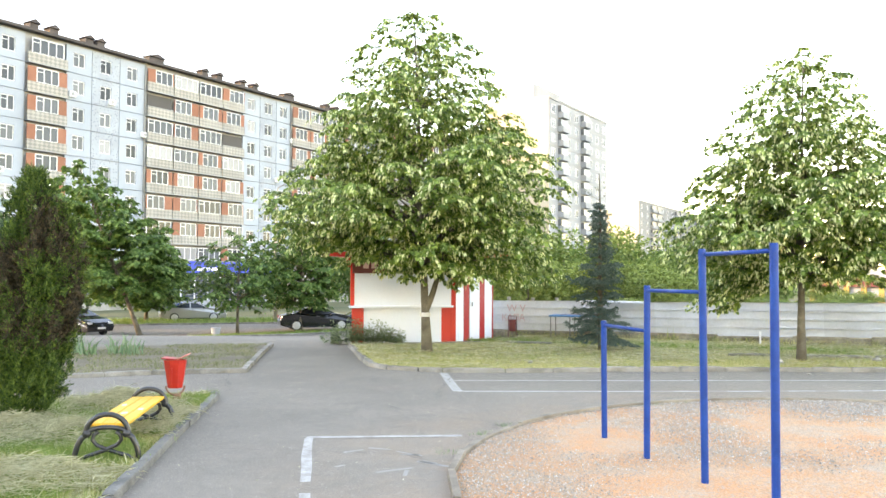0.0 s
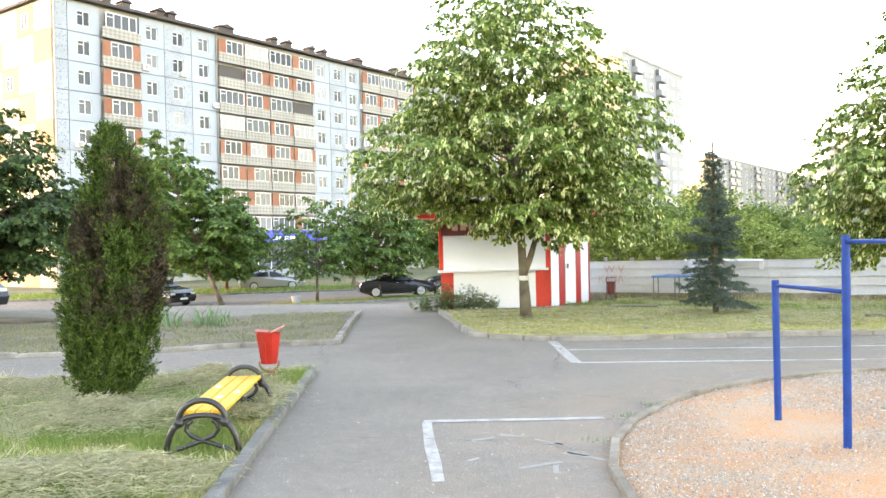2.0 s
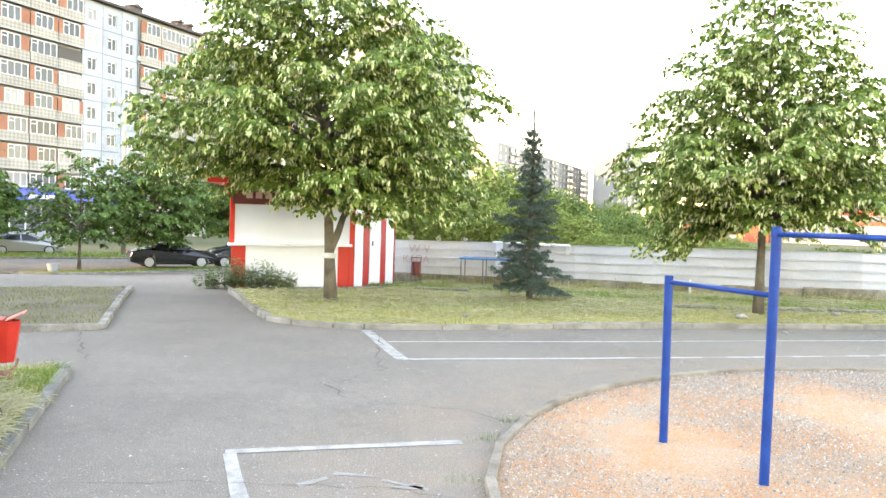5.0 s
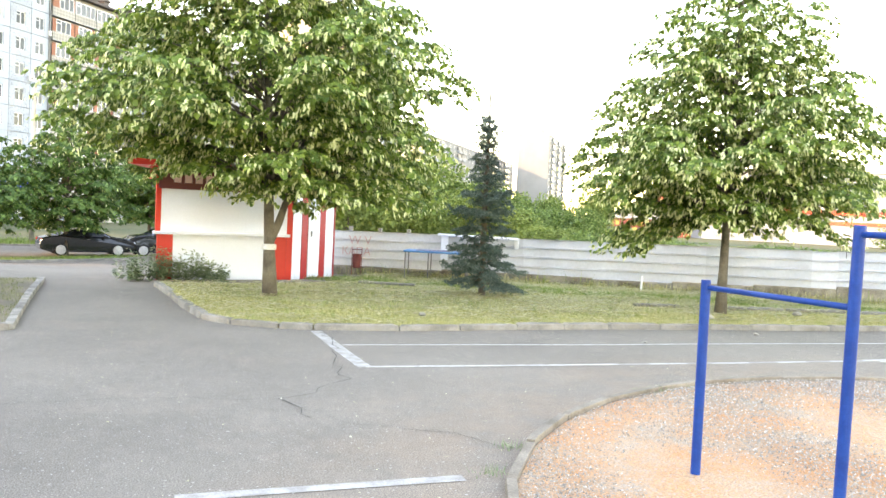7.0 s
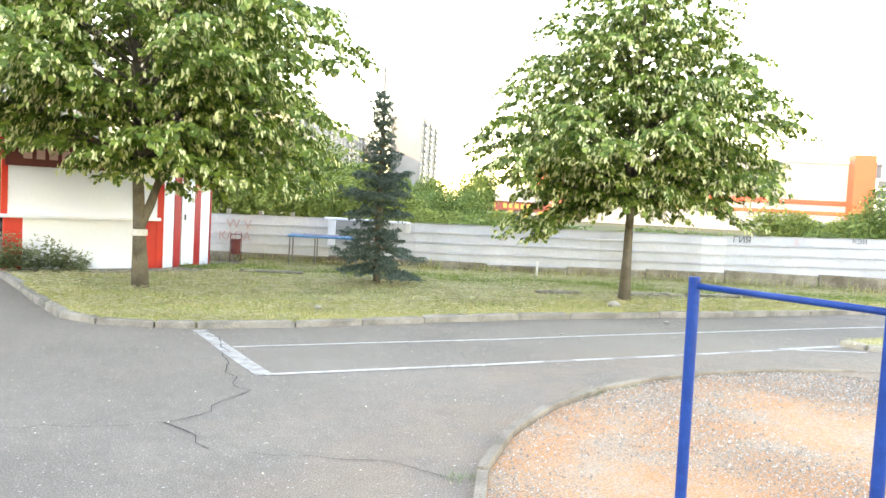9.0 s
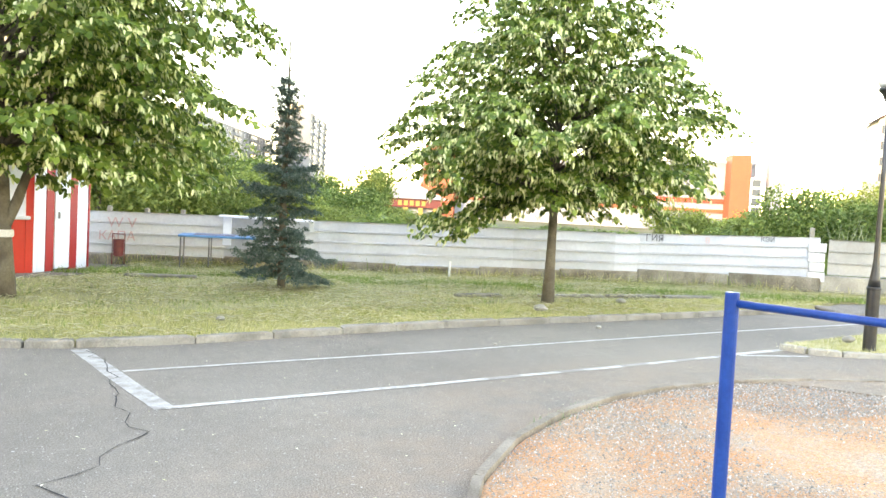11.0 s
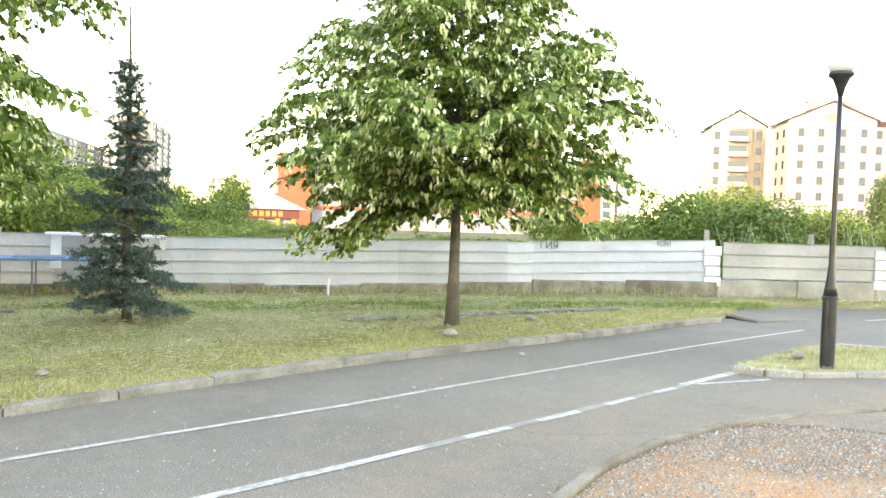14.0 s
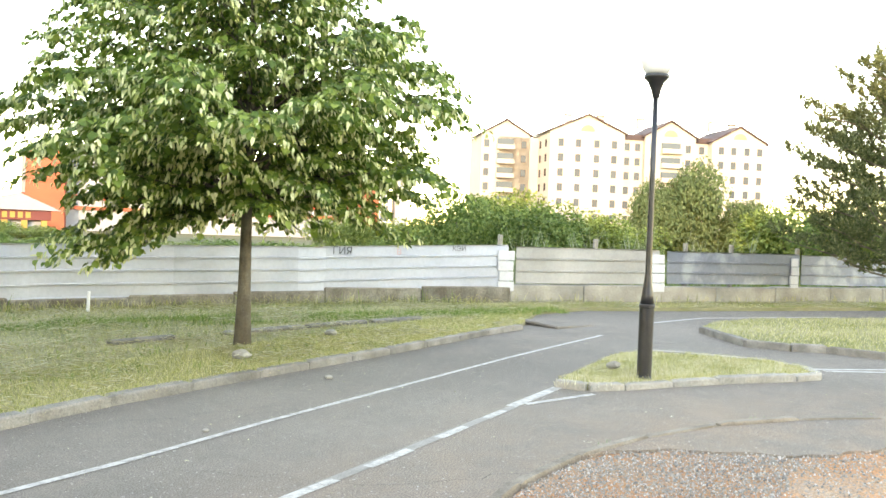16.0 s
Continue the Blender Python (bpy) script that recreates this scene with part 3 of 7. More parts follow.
outer = [(PIT_C[0] + (PIT_R - 0.03) * math.cos(a), PIT_C[1] + (PIT_R - 0.03) * math.sin(a)) for a in np.linspace(radians(20), radians(84), 40)]
inner = [(PIT_C[0] + q * math.cos(a), PIT_C[1] + q * math.sin(a)) for a, q in zip(np.linspace(radians(84), radians(20), 40), [crescent(d) for d in np.linspace(84, 20, 40)])]
extrude_poly(bm, outer + inner, 0.01, 0.034)
tagged(part("asphalt_patch", bm, ASPHALT), "dark old asphalt crescent inside the kerb ring", "road", kind="structure")


# ---- kerbs: stone by stone ----
def kerb(pts, label, width=0.14, height=0.12, stone=1.0, drop=0.0, material=None):
    top = thing("kerb", Matrix.Identity(4), label, "kerb", kind="structure")
    me = mesh_of("kerb_stone", boxed(0, 0, 0, 1, 1, 1, bevel=0.06), material or KERB)
    for a, b in zip(pts, pts[1:]):
        a, b = Vector(a), Vector(b)
        n = max(1, round((b - a).length / stone))
        for k in range(n):
            p, q = a.lerp(b, k / n), a.lerp(b, (k + 1) / n)
            mid, d = (p + q) / 2, q - p
            tilt = math.degrees(math.atan2(H(*q) - H(*p), d.length))
            m = pose(mid.x, mid.y, H(*mid) + height / 2 - 0.1 + random.uniform(-0.012, 0.012) - drop, random.uniform(-2, 2), -tilt, math.degrees(math.atan2(d.y, d.x)) + random.uniform(-0.7, 0.7))
            shared("kerb_stone", me, m @ Matrix.Diagonal((d.length - 0.012, width, height + 0.2, 1)), top)
    return top


DARK_KERB = surface("dark_kerb", (0.11, 0.104, 0.093), (0.21, 0.198, 0.175), 3.0, 60, 0.9, 0.5, 0.008, piece=0.14, grain=0.35)
kerb(BED_NEAR[2:11], "dark grey concrete kerb along the grass bed", 0.12, 0.085, material=DARK_KERB)
kerb([BED_LEFT[2], BED_LEFT[1], BED_LEFT[0], *BED_LEFT[:8:-1]], "concrete kerb with lime stains round the bed", 0.13, 0.09)
kerb(LAWN[:14], "weathered concrete kerb round the lawn", 0.15, 0.1)
kerb([ISLAND[0], ISLAND[1], ISLAND[2], ISLAND[3], ISLAND[4], ISLAND[5], ISLAND[6], ISLAND[7], ISLAND[8], ISLAND[9]], "pale concrete kerb of the lamp island", 0.15, 0.085, 0.9, material=CONCRETE)
kerb([ISLAND_FAR[12], *ISLAND_FAR[:8]], "dark kerb round the far grass island", 0.14, 0.12)
kerb(VERGE[:5], "kerb along the far side of the street", 0.15, 0.12, 2.0)
kerb(MEDIAN[:4], "low kerb of the tree strip", 0.15, 0.1, 1.5)
ring_pts = [(PIT_C[0] + PIT_R * math.cos(a), PIT_C[1] + PIT_R * math.sin(a)) for a in np.linspace(0, 2 * math.pi, 35)]
RUSTY_KERB = surface("dusty_kerb", (0.185, 0.148, 0.11), (0.32, 0.27, 0.21), 2.5, 60, 0.9, 0.5, 0.008, piece=0.14, grain=0.35)
kerb(ring_pts, "low ring of narrow concrete kerbs round the exercise ground", 0.08, 0.058, material=RUSTY_KERB)


# ---- road paint and cracks ----
def stripe(pts, width, material, z, name, parent, wobble=0.0):
    bm = bmesh.new()
    pts = [Vector(p) for p in densify(pts, 0.5, False)]
    row = []
    for i, p in enumerate(pts):
        d = (pts[min(i + 1, len(pts) - 1)] - pts[max(i - 1, 0)]).normalized()
        s = Vector((-d.y, d.x)) * width / 2
        row.append([bm.verts.new((p.x + s.x * k + random.uniform(-wobble, wobble), p.y + s.y * k + random.uniform(-wobble, wobble), H(p.x, p.y) + z)) for k in (-1, 1)])
    for a, b in zip(row, row[1:]):
        bm.faces.new((a[0], b[0], b[1], a[1]))
    return part(name, bm, material, parent)


marks = thing("road_marking", Matrix.Identity(4), "worn white painted lines on the asphalt", "road marking", kind="structure")
FAR_LINE = [(0.3, 14.47), (2.1, 14.6), (4.0, 14.71), (5.5, 14.88), (8.2, 15.1), (10.5, 15.28), (12.0, 15.36), (14.15, 15.45)]
stripe(FAR_LINE, 0.07, PAINT, 0.005, "line", marks, 0.004)
stripe([(0.42, 12.95), (1.9, 13.05), (2.9, 13.12), (3.75, 13.2)], 0.085, PAINT, 0.005, "line", marks, 0.004)
for a, b in (((4.19, 13.24), (4.74, 13.27)), ((5.13, 13.3), (5.73, 13.36)), ((6.19, 13.41), (6.69, 13.46)), ((7.11, 13.5), (7.52, 13.55))):
    stripe([a, b], 0.09, PAINT, 0.005, "line", marks, 0.004)
FAINT = surface("nearly_worn_paint", (0.29, 0.265, 0.235), (0.45, 0.425, 0.39), 7, 60, 0.85, 0.2, 0.003)
OLD_PAINT = surface("faded_paint", (0.26, 0.237, 0.205), (0.33, 0.305, 0.265), 8, 60, 0.85, 0.2, 0.003)
stripe([(3.75, 13.2), (7.8, 13.58)], 0.1, OLD_PAINT, 0.003, "line", marks, 0.004)
stripe([(7.75, 13.6), (9.03, 13.72)], 0.12, PAINT, 0.005, "line", marks, 0.003)
stripe([(7.95, 13.54), (8.98, 13.24)], 0.08, PAINT, 0.005, "line", marks, 0.003)
stripe([(0.02, 15.72), (0.2, 14.4), (0.42, 12.93)], 0.17, FAINT, 0.004, "line", marks, 0.01)
stripe([(-1.31, 8.68), (-0.35, 8.8), (0.6, 8.92)], 0.12, FAINT, 0.005, "line", marks, 0.008)
stripe([(-1.27, 8.62), (-1.07, 7.62), (-0.84, 6.5)], 0.11, FAINT, 0.004, "line", marks, 0.008)
stripe([(-0.75, 6.08), (-0.52, 4.93), (-0.12, 2.93)], 0.11, FAINT, 0.004, "line", marks, 0.008)
stripe([(-7.8, 10.75), (-6.9, 11.35), (-9.5, 9.6)][:2], 0.09, PAINT, 0.004, "line", marks, 0.005)
stripe([(-7.8, 10.75), (-9.5, 9.7), (-13.0, 8.3)], 0.09, PAINT, 0.004, "line", marks, 0.005)
stripe([(12.95, 11.55), (14.6, 9.6)], 0.1, PAINT, 0.005, "line", marks, 0.004)
stripe([(12.95, 11.75), (14.75, 9.9)], 0.1, PAINT, 0.005, "line", marks, 0.004)
stripe([(-8.0, 38.0), (-6.6, 38.4)], 0.2, PAINT, 0.006, "line", marks)
stripe([(17.0, 15.6), (19.0, 15.2), (22.5, 12.9)], 0.1, PAINT, 0.005, "line", marks, 0.004)
for k in range(9):
    x, y = random.uniform(-1.0, 0.5), random.uniform(6.2, 8.3)
    stripe([(x, y), (x + random.uniform(-0.35, 0.35), y + random.uniform(-0.25, 0.25))], 0.05, OLD_PAINT, 0.003, "line", marks, 0.02)


def crack(pts, width=0.016):
    width *= 0.36
    fine = densify(pts, 0.16, False)
    fine = [(x + random.uniform(-0.07, 0.07), y + random.uniform(-0.07, 0.07)) for x, y in fine]
    return tagged(stripe(fine, width, CRACK, 0.007, "asphalt_crack", None, width * 0.3), "dark crack in the asphalt", "crack", "asphalt cracks", "structure")


crack([(0.1, 15.6), (0.22, 14.6), (0.05, 13.4), (0.15, 12.3), (-0.15, 11.8), (-0.55, 11.35), (-0.3, 10.6)], 0.028)
crack([(-0.55, 11.35), (-1.8, 11.4), (-3.2, 11.2)], 0.014)
crack([(-0.1, 10.4), (0.8, 10.1), (1.05, 9.7), (1.2, 9.5)], 0.016)
crack([(-3.5, 12.6), (-4.2, 14.6), (-4.3, 15.3)], 0.03)
crack([(-2.3, 8.0), (-1.2, 7.9), (-0.2, 7.75), (0.6, 7.5)], 0.014)
crack([(4.8, 13.0), (5.3, 12.6), (5.9, 12.3)], 0.012)
crack([(4.1, 14.3), (4.5, 13.6), (4.8, 13.0)], 0.01)
crack([(4.2, 16.1), (5.0, 15.6), (6.2, 15.3)], 0.01)
crack([(12.6, 11.2), (13.4, 10.7), (14.2, 10.6)], 0.01)


# ---- exercise bars ----
def exercise_bars():
    bars = thing("exercise_bars", pose(2.35, 8.853, 0), "blue-painted steel pull-up bars of three heights on gravel", "pull-up bars")
    posts = [(2.35, 8.853, 1.45), (2.64, 7.697, 1.892), (2.99, 6.666, 2.255), (3.275, 5.557, 2.265)]
    inv = bars.matrix_world.inverted()
    for x, y, h in posts:
        bm = bmesh.new()
        lathe(bm, [(0.036, -0.1), (0.036, h - 0.01), (0.034, h)], 18)
        p = part("post", bm, BLUE, bars, smooth_shade=False)
        p.matrix_local = inv @ pose(x, y, 0, random.uniform(-0.4, 0.4), random.uniform(-0.4, 0.4))
    for (x0, y0, h0), (x1, y1, h1) in zip(posts, posts[1:]):
        z = min(h0, h1) - 0.055
        p = part("crossbar", tube(bmesh.new(), [inv @ Vector((x0, y0, z)), inv @ Vector((x1, y1, z))], 0.02, 14), BLUE, bars, smooth_shade=True)


exercise_bars()


# ---- bench and bins ----
def bench():
    b = thing("bench", pose(-3.08, 7.11, 0.02, 0, 0, 11), "yellow plank bench with black cast-iron scroll ends", "bench")
    length = 2.05
    for y in (0.0, length):
        bm = bmesh.new()
        tube(bm, [(0.215 * math.cos(a), y, 0.3 + 0.2 * math.sin(a)) for a in np.linspace(0, math.pi, 20)], 0.028, 8)
        for sgn in (-1, 1):
            tube(bm, [(sgn * x, y, z) for x, z in ((0.2, 0.3), (0.255, 0.255), (0.295, 0.18), (0.318, 0.09), (0.325, -0.02))], [0.032, 0.031, 0.03, 0.03, 0.032], 8)
            tube(bm, [(sgn * x, y, z) for x, z in ((-0.3, 0.0), (-0.22, 0.06), (-0.1, 0.1), (0.0, 0.135), (0.1, 0.18), (0.145, 0.235), (0.13, 0.29), (0.09, 0.32))], 0.022, 8)
            tube(bm, [(sgn * 0.2, y - 0.035, 0.3), (sgn * 0.2, y + 0.035, 0.3)], 0.04, 12)
        tube(bm, [(0.2 * math.cos(a), y, 0.3 + 0.065 * math.sin(a)) for a in np.linspace(0, math.pi, 12)], 0.025, 8)
        part("bench_end", bm, BLACK, b, "black cast-iron scroll end", True)
    for x, w in ((-0.135, 0.125), (0.0, 0.125), (0.135, 0.125)):
        part("plank", boxed(x, length / 2, 0.385, w, length - 0.06, 0.035, bevel=0.006), YELLOW, b, "yellow-painted plank with worn spots")
    for x, yy in ((0.13, 0.95), (0.01, 0.7), (-0.13, 1.3)):
        ring = [(x + 0.035 * math.cos(a) * random.uniform(0.7, 1.2), yy + 0.09 * math.sin(a) * random.uniform(0.7, 1.2)) for a in np.linspace(0, 2 * math.pi, 11)[:-1]]
        part("paint_wear", extrude_poly(bmesh.new(), ring, 0.4026, 0.4036), plain_worn, b, "pale worn spot")


plain_worn = plain("bare_wood", (0.78, 0.66, 0.48), 0.7)
bench()


def litter_bin():
    b = thing("litter_bin", pose(-3.9, 11.15, 0.02, 0, 0, 12), "red metal litter bin with an open lid on a rusty stand", "litter bin")
    w0, w1, z0, z1 = 0.115, 0.178, 0.24, 0.67
    bm = bmesh.new()
    lo = [(math.cos(a) * w0, math.sin(a) * w0 * 0.9) for a in np.linspace(0.39, 0.39 + 2 * math.pi, 9)[:-1]]
    hi = [(math.cos(a) * w1, math.sin(a) * w1 * 0.9) for a in np.linspace(0.39, 0.39 + 2 * math.pi, 9)[:-1]]
    vl, vh = [bm.verts.new((*p, z0)) for p in lo], [bm.verts.new((*p, z1)) for p in hi]
    vi, vb = [bm.verts.new((p[0] * 0.93, p[1] * 0.93, z1)) for p in hi], [bm.verts.new((p[0] * 0.9, p[1] * 0.9, z0 + 0.02)) for p in lo]
    bm.faces.new(vl[::-1])
    bm.faces.new(vb)
    for k in range(8):
        j = (k + 1) % 8
        bm.faces.new((vl[k], vl[j], vh[j], vh[k]))
        bm.faces.new((vh[k], vh[j], vi[j], vi[k]))
        bm.faces.new((vi[k], vi[j], vb[j], vb[k]))
    part("bucket", bm, RED_BIN, b)
    lid = part("lid", boxed(0, 0, 0, 0.2, 0.31, 0.015, bevel=0.005), RED_BIN, b, "red hinged lid half")
    lid.matrix_local = pose(-0.09, 0, 0.695, 0, 6, 0)
    lid = part("lid", boxed(0, 0, 0, 0.18, 0.31, 0.015, bevel=0.005), PINK, b, "faded pink-red lid half, tilted open")
    lid.matrix_local = pose(0.12, 0, 0.72, 0, -24, 0)
    part("rib", boxed(-0.035, -0.148, 0.44, 0.03, 0.02, 0.28, m=pose(0, 0, 0, 6, 0, 0), bevel=0.004), RED_BIN, b)
    part("cradle", tube(bmesh.new(), [(0.14 * math.cos(a), 0, 0.27 + 0.14 * math.sin(a)) for a in np.linspace(math.pi, 2 * math.pi, 12)], 0.014, 8), RUST, b, "rusty curved cradle")
    part("foot", boxed(0.03, 0, 0.06, 0.11, 0.11, 0.18, bevel=0.015), RUST, b, "rusty flaking foot")


litter_bin()


def small_bin():
    b = thing("litter_bin", pose(1.78, 25.8, 0.08) @ Matrix.Scale(0.7, 4), "dark red metal litter bin beside the fence", "litter bin")
    part("bucket", lathe(bmesh.new(), [(0.13, 0.22), (0.16, 0.25), (0.17, 0.75), (0.18, 0.77)], 16), MAROON, b)
    for x in (-0.19, 0.19):
        part("stand", tube(bmesh.new(), [(x, 0, -0.05), (x, 0, 0.95)], 0.015, 8), MAROON, b)
    part("handle", tube(bmesh.new(), [(-0.19, 0, 0.94), (0.19, 0, 0.94)], 0.015, 8), MAROON, b)


small_bin()


def table():
    t = thing("table", pose(3.85, 25.0, 0.07, 0, 0, -18), "worn blue-topped outdoor table on thin steel legs", "table")
    part("tabletop", boxed(0, 0, 0.72, 1.75, 0.8, 0.05, bevel=0.01), TABLE_BLUE, t)
    part("cloth", boxed(-0.1, 0, 0.755, 0.9, 0.6, 0.02, bevel=0.008), plain("grey_cloth", (0.2, 0.2, 0.27), 0.9), t, "crumpled grey-violet sheet")
    for x in (-0.82, -0.2, 0.82):
        for y in (-0.35, 0.35):
            part("leg", tube(bmesh.new(), [(x, y, -0.05), (x, y, 0.69)], 0.018, 8), STEEL, t)


table()


# ---- park lamp ----
def park_lamp():
    l = thing("street_lamp", pose(10.04, 13.07, 0.07), "black park lamp post with a white opal globe", "lamp")
    part("base", lathe(bmesh.new(), [(0.1, -0.05), (0.1, 0.02), (0.088, 0.04), (0.088, 0.86), (0.098, 0.87), (0.098, 0.9), (0.088, 0.91)], 20), BLACK, l, smooth_shade=False)
    part("pole", lathe(bmesh.new(), [(0.086, 0.91), (0.07, 1.02), (0.05, 1.16), (0.038, 1.3), (0.034, 2.4), (0.031, 3.42)], 18), BLACK, l, smooth_shade=True)
    part("collar", lathe(bmesh.new(), [(0.036, 3.4), (0.06, 3.5), (0.1, 3.6), (0.15, 3.64), (0.155, 3.68), (0.12, 3.69)], 20), BLACK, l, smooth_shade=True)
    part("globe", lathe(bmesh.new(), [(0.125, 3.685), (0.17, 3.76), (0.205, 3.88), (0.215, 3.98), (0.2, 4.08), (0.165, 4.13), (0.11, 4.19), (0.06, 4.24), (0.03, 4.3)], 24), OPAL, l, "white opal acorn globe", smooth_shade=True)


park_lamp()


# ---- sheet fence ----
def fence():
    f = thing("fence", Matrix.Identity(4), "pale horizontal corrugated sheet fence on a low concrete base", "fence", kind="structure")

    def ribbed(length, height, ribs, bow=0.0):
        """A sheet with stepped horizontal ribs: profile in z, run in x."""
        prof = []
        for k in range(ribs):
            z = height * k / ribs
            e = height / ribs
            prof += [(-0.035, z), (-0.035, z + e * 0.06), (-0.006, z + e * 0.1), (-0.006, z + e * 0.9), (0.02, z + e * 0.925), (0.02, z + e * 0.985)]
        prof.append((-0.035, height))
        bm = bmesh.new()
        xs = np.linspace(0, length, 7)
        rows = [[bm.verts.new((x, y + 0.012 * math.sin(x * 2.1 + z * 3), z + bow * math.sin(x / length * math.pi))) for y, z in prof] for x in xs]
        back = [[bm.verts.new((v.co.x, v.co.y + 0.02, v.co.z)) for v in r] for r in rows]
        for a, b in zip(rows, rows[1:]):
            for k in range(len(prof) - 1):
                bm.faces.new((a[k], b[k], b[k + 1], a[k + 1]))
        for a, b in zip(back, back[1:]):
            for k in range(len(prof) - 1):
                bm.faces.new((a[k + 1], b[k + 1], b[k], a[k]))
        for i in range(6):
            bm.faces.new((rows[i][-1], rows[i + 1][-1], back[i + 1][-1], back[i][-1]))
        return bm

    def run(p, q, z0, z1, top0, top1, step, ribs, material, name="fence_sheet", shift=0.0):
        p, q = Vector(p), Vector(q)
        d = q - p
        n = max(1, round(d.length / step))
        ang = math.degrees(math.atan2(d.y, d.x))
        for k in range(n):
            a = p.lerp(q, k / n)
            za, ta = z0 + (z1 - z0) * (k + 0.5) / n, top0 + (top1 - top0) * (k + 0.5) / n
            o = part(name, ribbed(d.length / n + 0.04, ta - za, ribs), material, f)
            tilt = -math.degrees(math.atan2(top1 - top0, d.length)) + random.uniform(-0.25, 0.25)
            o.matrix_local = pose(a.x, a.y, za + random.uniform(-0.012, 0.012), 0, tilt, ang) @ Matrix.Translation((0, shift - 0.008 * (k % 2), -(top1 - top0) / n * 0.5))

    run((1.0, 26.83), (4.14, 25.7), 0.17, 0.23, 1.21, 1.23, 3.2, 4, SHEET_PALE)
    run((4.14, 25.7), (8.3, 24.09), 0.23, 0.23, 1.23, 1.27, 2.1, 4, SHEET)
    run((8.3, 24.09), (13.2, 22.19), 0.25, 0.29, 1.27, 1.31, 2.45, 4, SHEET)
    run((13.2, 22.19), (13.82, 21.95), 0.29, 0.31, 1.31, 1.33, 3, 4, SHEET)
    run((13.82, 21.95), (17.75, 19.58), 0.31, 0.43, 1.33, 1.47, 2.0, 4, SHEET)
    run((17.95, 19.45), (21.45, 17.17), 0.5, 0.6, 1.44, 1.46, 3.6, 3, SHEET_WARM)
    run((21.7, 17.0), (25.5, 14.53), 0.57, 0.57, 1.44, 1.44, 3.9, 3, SHEET_DARK)
    run((25.6, 14.46), (30.0, 11.6), 0.57, 0.57, 1.43, 1.4, 2.7, 3, SHEET_DARK)
    run((30.0, 11.6), (46.0, 1.2), 0.55, 0.5, 1.4, 1.35, 3.2, 3, SHEET)
    # battered white end pieces where sheets meet
    for x, y, w in ((17.68, 19.62, 0.42), (21.42, 17.19, 0.4), (25.35, 14.63, 0.28)):
        bm = bmesh.new()
        for k in range(4):
            box(bm, random.uniform(-0.02, 0.02), -0.07, 0.47 + k * 0.25, w + random.uniform(-0.05, 0.05), 0.05, 0.235, bevel=0.012)
        o = part("end_piece", bm, SHEET_PALE, f, "battered white end piece")
        o.matrix_local = pose(x, y, 0.0, 0, 0, -33)
    # folded flap of sheet on the top edge
    o = part("loose_flap", boxed(0.9, -0.1, 0.0, 2.2, 0.16, 0.06, bevel=0.012), KIOSK_WHITE, f, "loose white flap on the top edge")
    o.matrix_local = pose(4.2, 25.62, 1.245, 0, 0.5, -21)
    o = part("loose_flap", boxed(0.0, -0.09, -0.14, 0.13, 0.06, 0.3, bevel=0.01), SHEET_PALE, f)
    o.matrix_local = pose(6.05, 24.95, 1.24, 0, 0, -21)
    o = part("end_piece", boxed(0.0, -0.075, 0.9, 0.2, 0.05, 0.7, bevel=0.012), KIOSK_WHITE, f, "white-painted end strip")
    o.matrix_local = pose(4.2, 25.66, 0.0, 0, 0, -21)
    # concrete footing in rough lengths
    pts = densify(FENCE, 1.9, False)
    for a, b in zip(pts, pts[1:]):
        a, b = Vector(a), Vector(b)
        d = b - a
        top = 0.27 + 0.24 * smooth(8, 19, a.x) + random.uniform(-0.03, 0.02)
        o = part("footing", boxed(d.length / 2, 0.06, (top - 0.3) / 2 - 0.0, d.length - 0.01, 0.3 + random.uniform(-0.03, 0.05), top + 0.3, bevel=0.025), FOOTING if a.x < 17 else CONCRETE, f)
        o.matrix_local = pose(a.x, a.y, 0, 0, 0, math.degrees(math.atan2(d.y, d.x)))
    for x, h in ((1.6, 1.35), (2.4, 1.33), (3.2, 1.34), (17.6, 1.72), (19.9, 1.7), (22.3, 1.66), (23.6, 1.66), (25.6, 1.62), (27.4, 1.62), (29.5, 1.6)):
        o = part("fence_post", boxed(0, 0.16, h / 2, 0.1, 0.1, h, bevel=0.01), WOOD_POST, f, "grey fence post behind the sheets")
        o.matrix_local = pose(x, fence_y(x), 0, random.uniform(-1.5, 1.5), random.uniform(-1.5, 1.5), -30)
    for body, x, z, size, mat in (("ГИЯ", 14.15, 1.16, 0.24, GRAFFITI), ("В", 15.3, 1.18, 0.2, GRAFFITI_RED), ("КЭЙ", 16.6, 1.3, 0.17, GRAFFITI), ("КАПА", 1.85, 0.56, 0.3, GRAFFITI_RED), ("W V", 1.95, 0.86, 0.34, GRAFFITI_RED)):
        (x0, y0), (x1, y1) = [(a, b) for a, b in zip(FENCE, FENCE[1:]) if a[0] <= x <= b[0]][0]
        ang = math.degrees(math.atan2(y1 - y0, x1 - x0))
        text_mesh("graffiti", body, size, mat, pose(x, fence_y(x), z, 0, 0, ang) @ Matrix.Translation((0, -0.062, 0)) @ pose(0, 0, 0, 90, 0, 0), f)
    return f


fence()


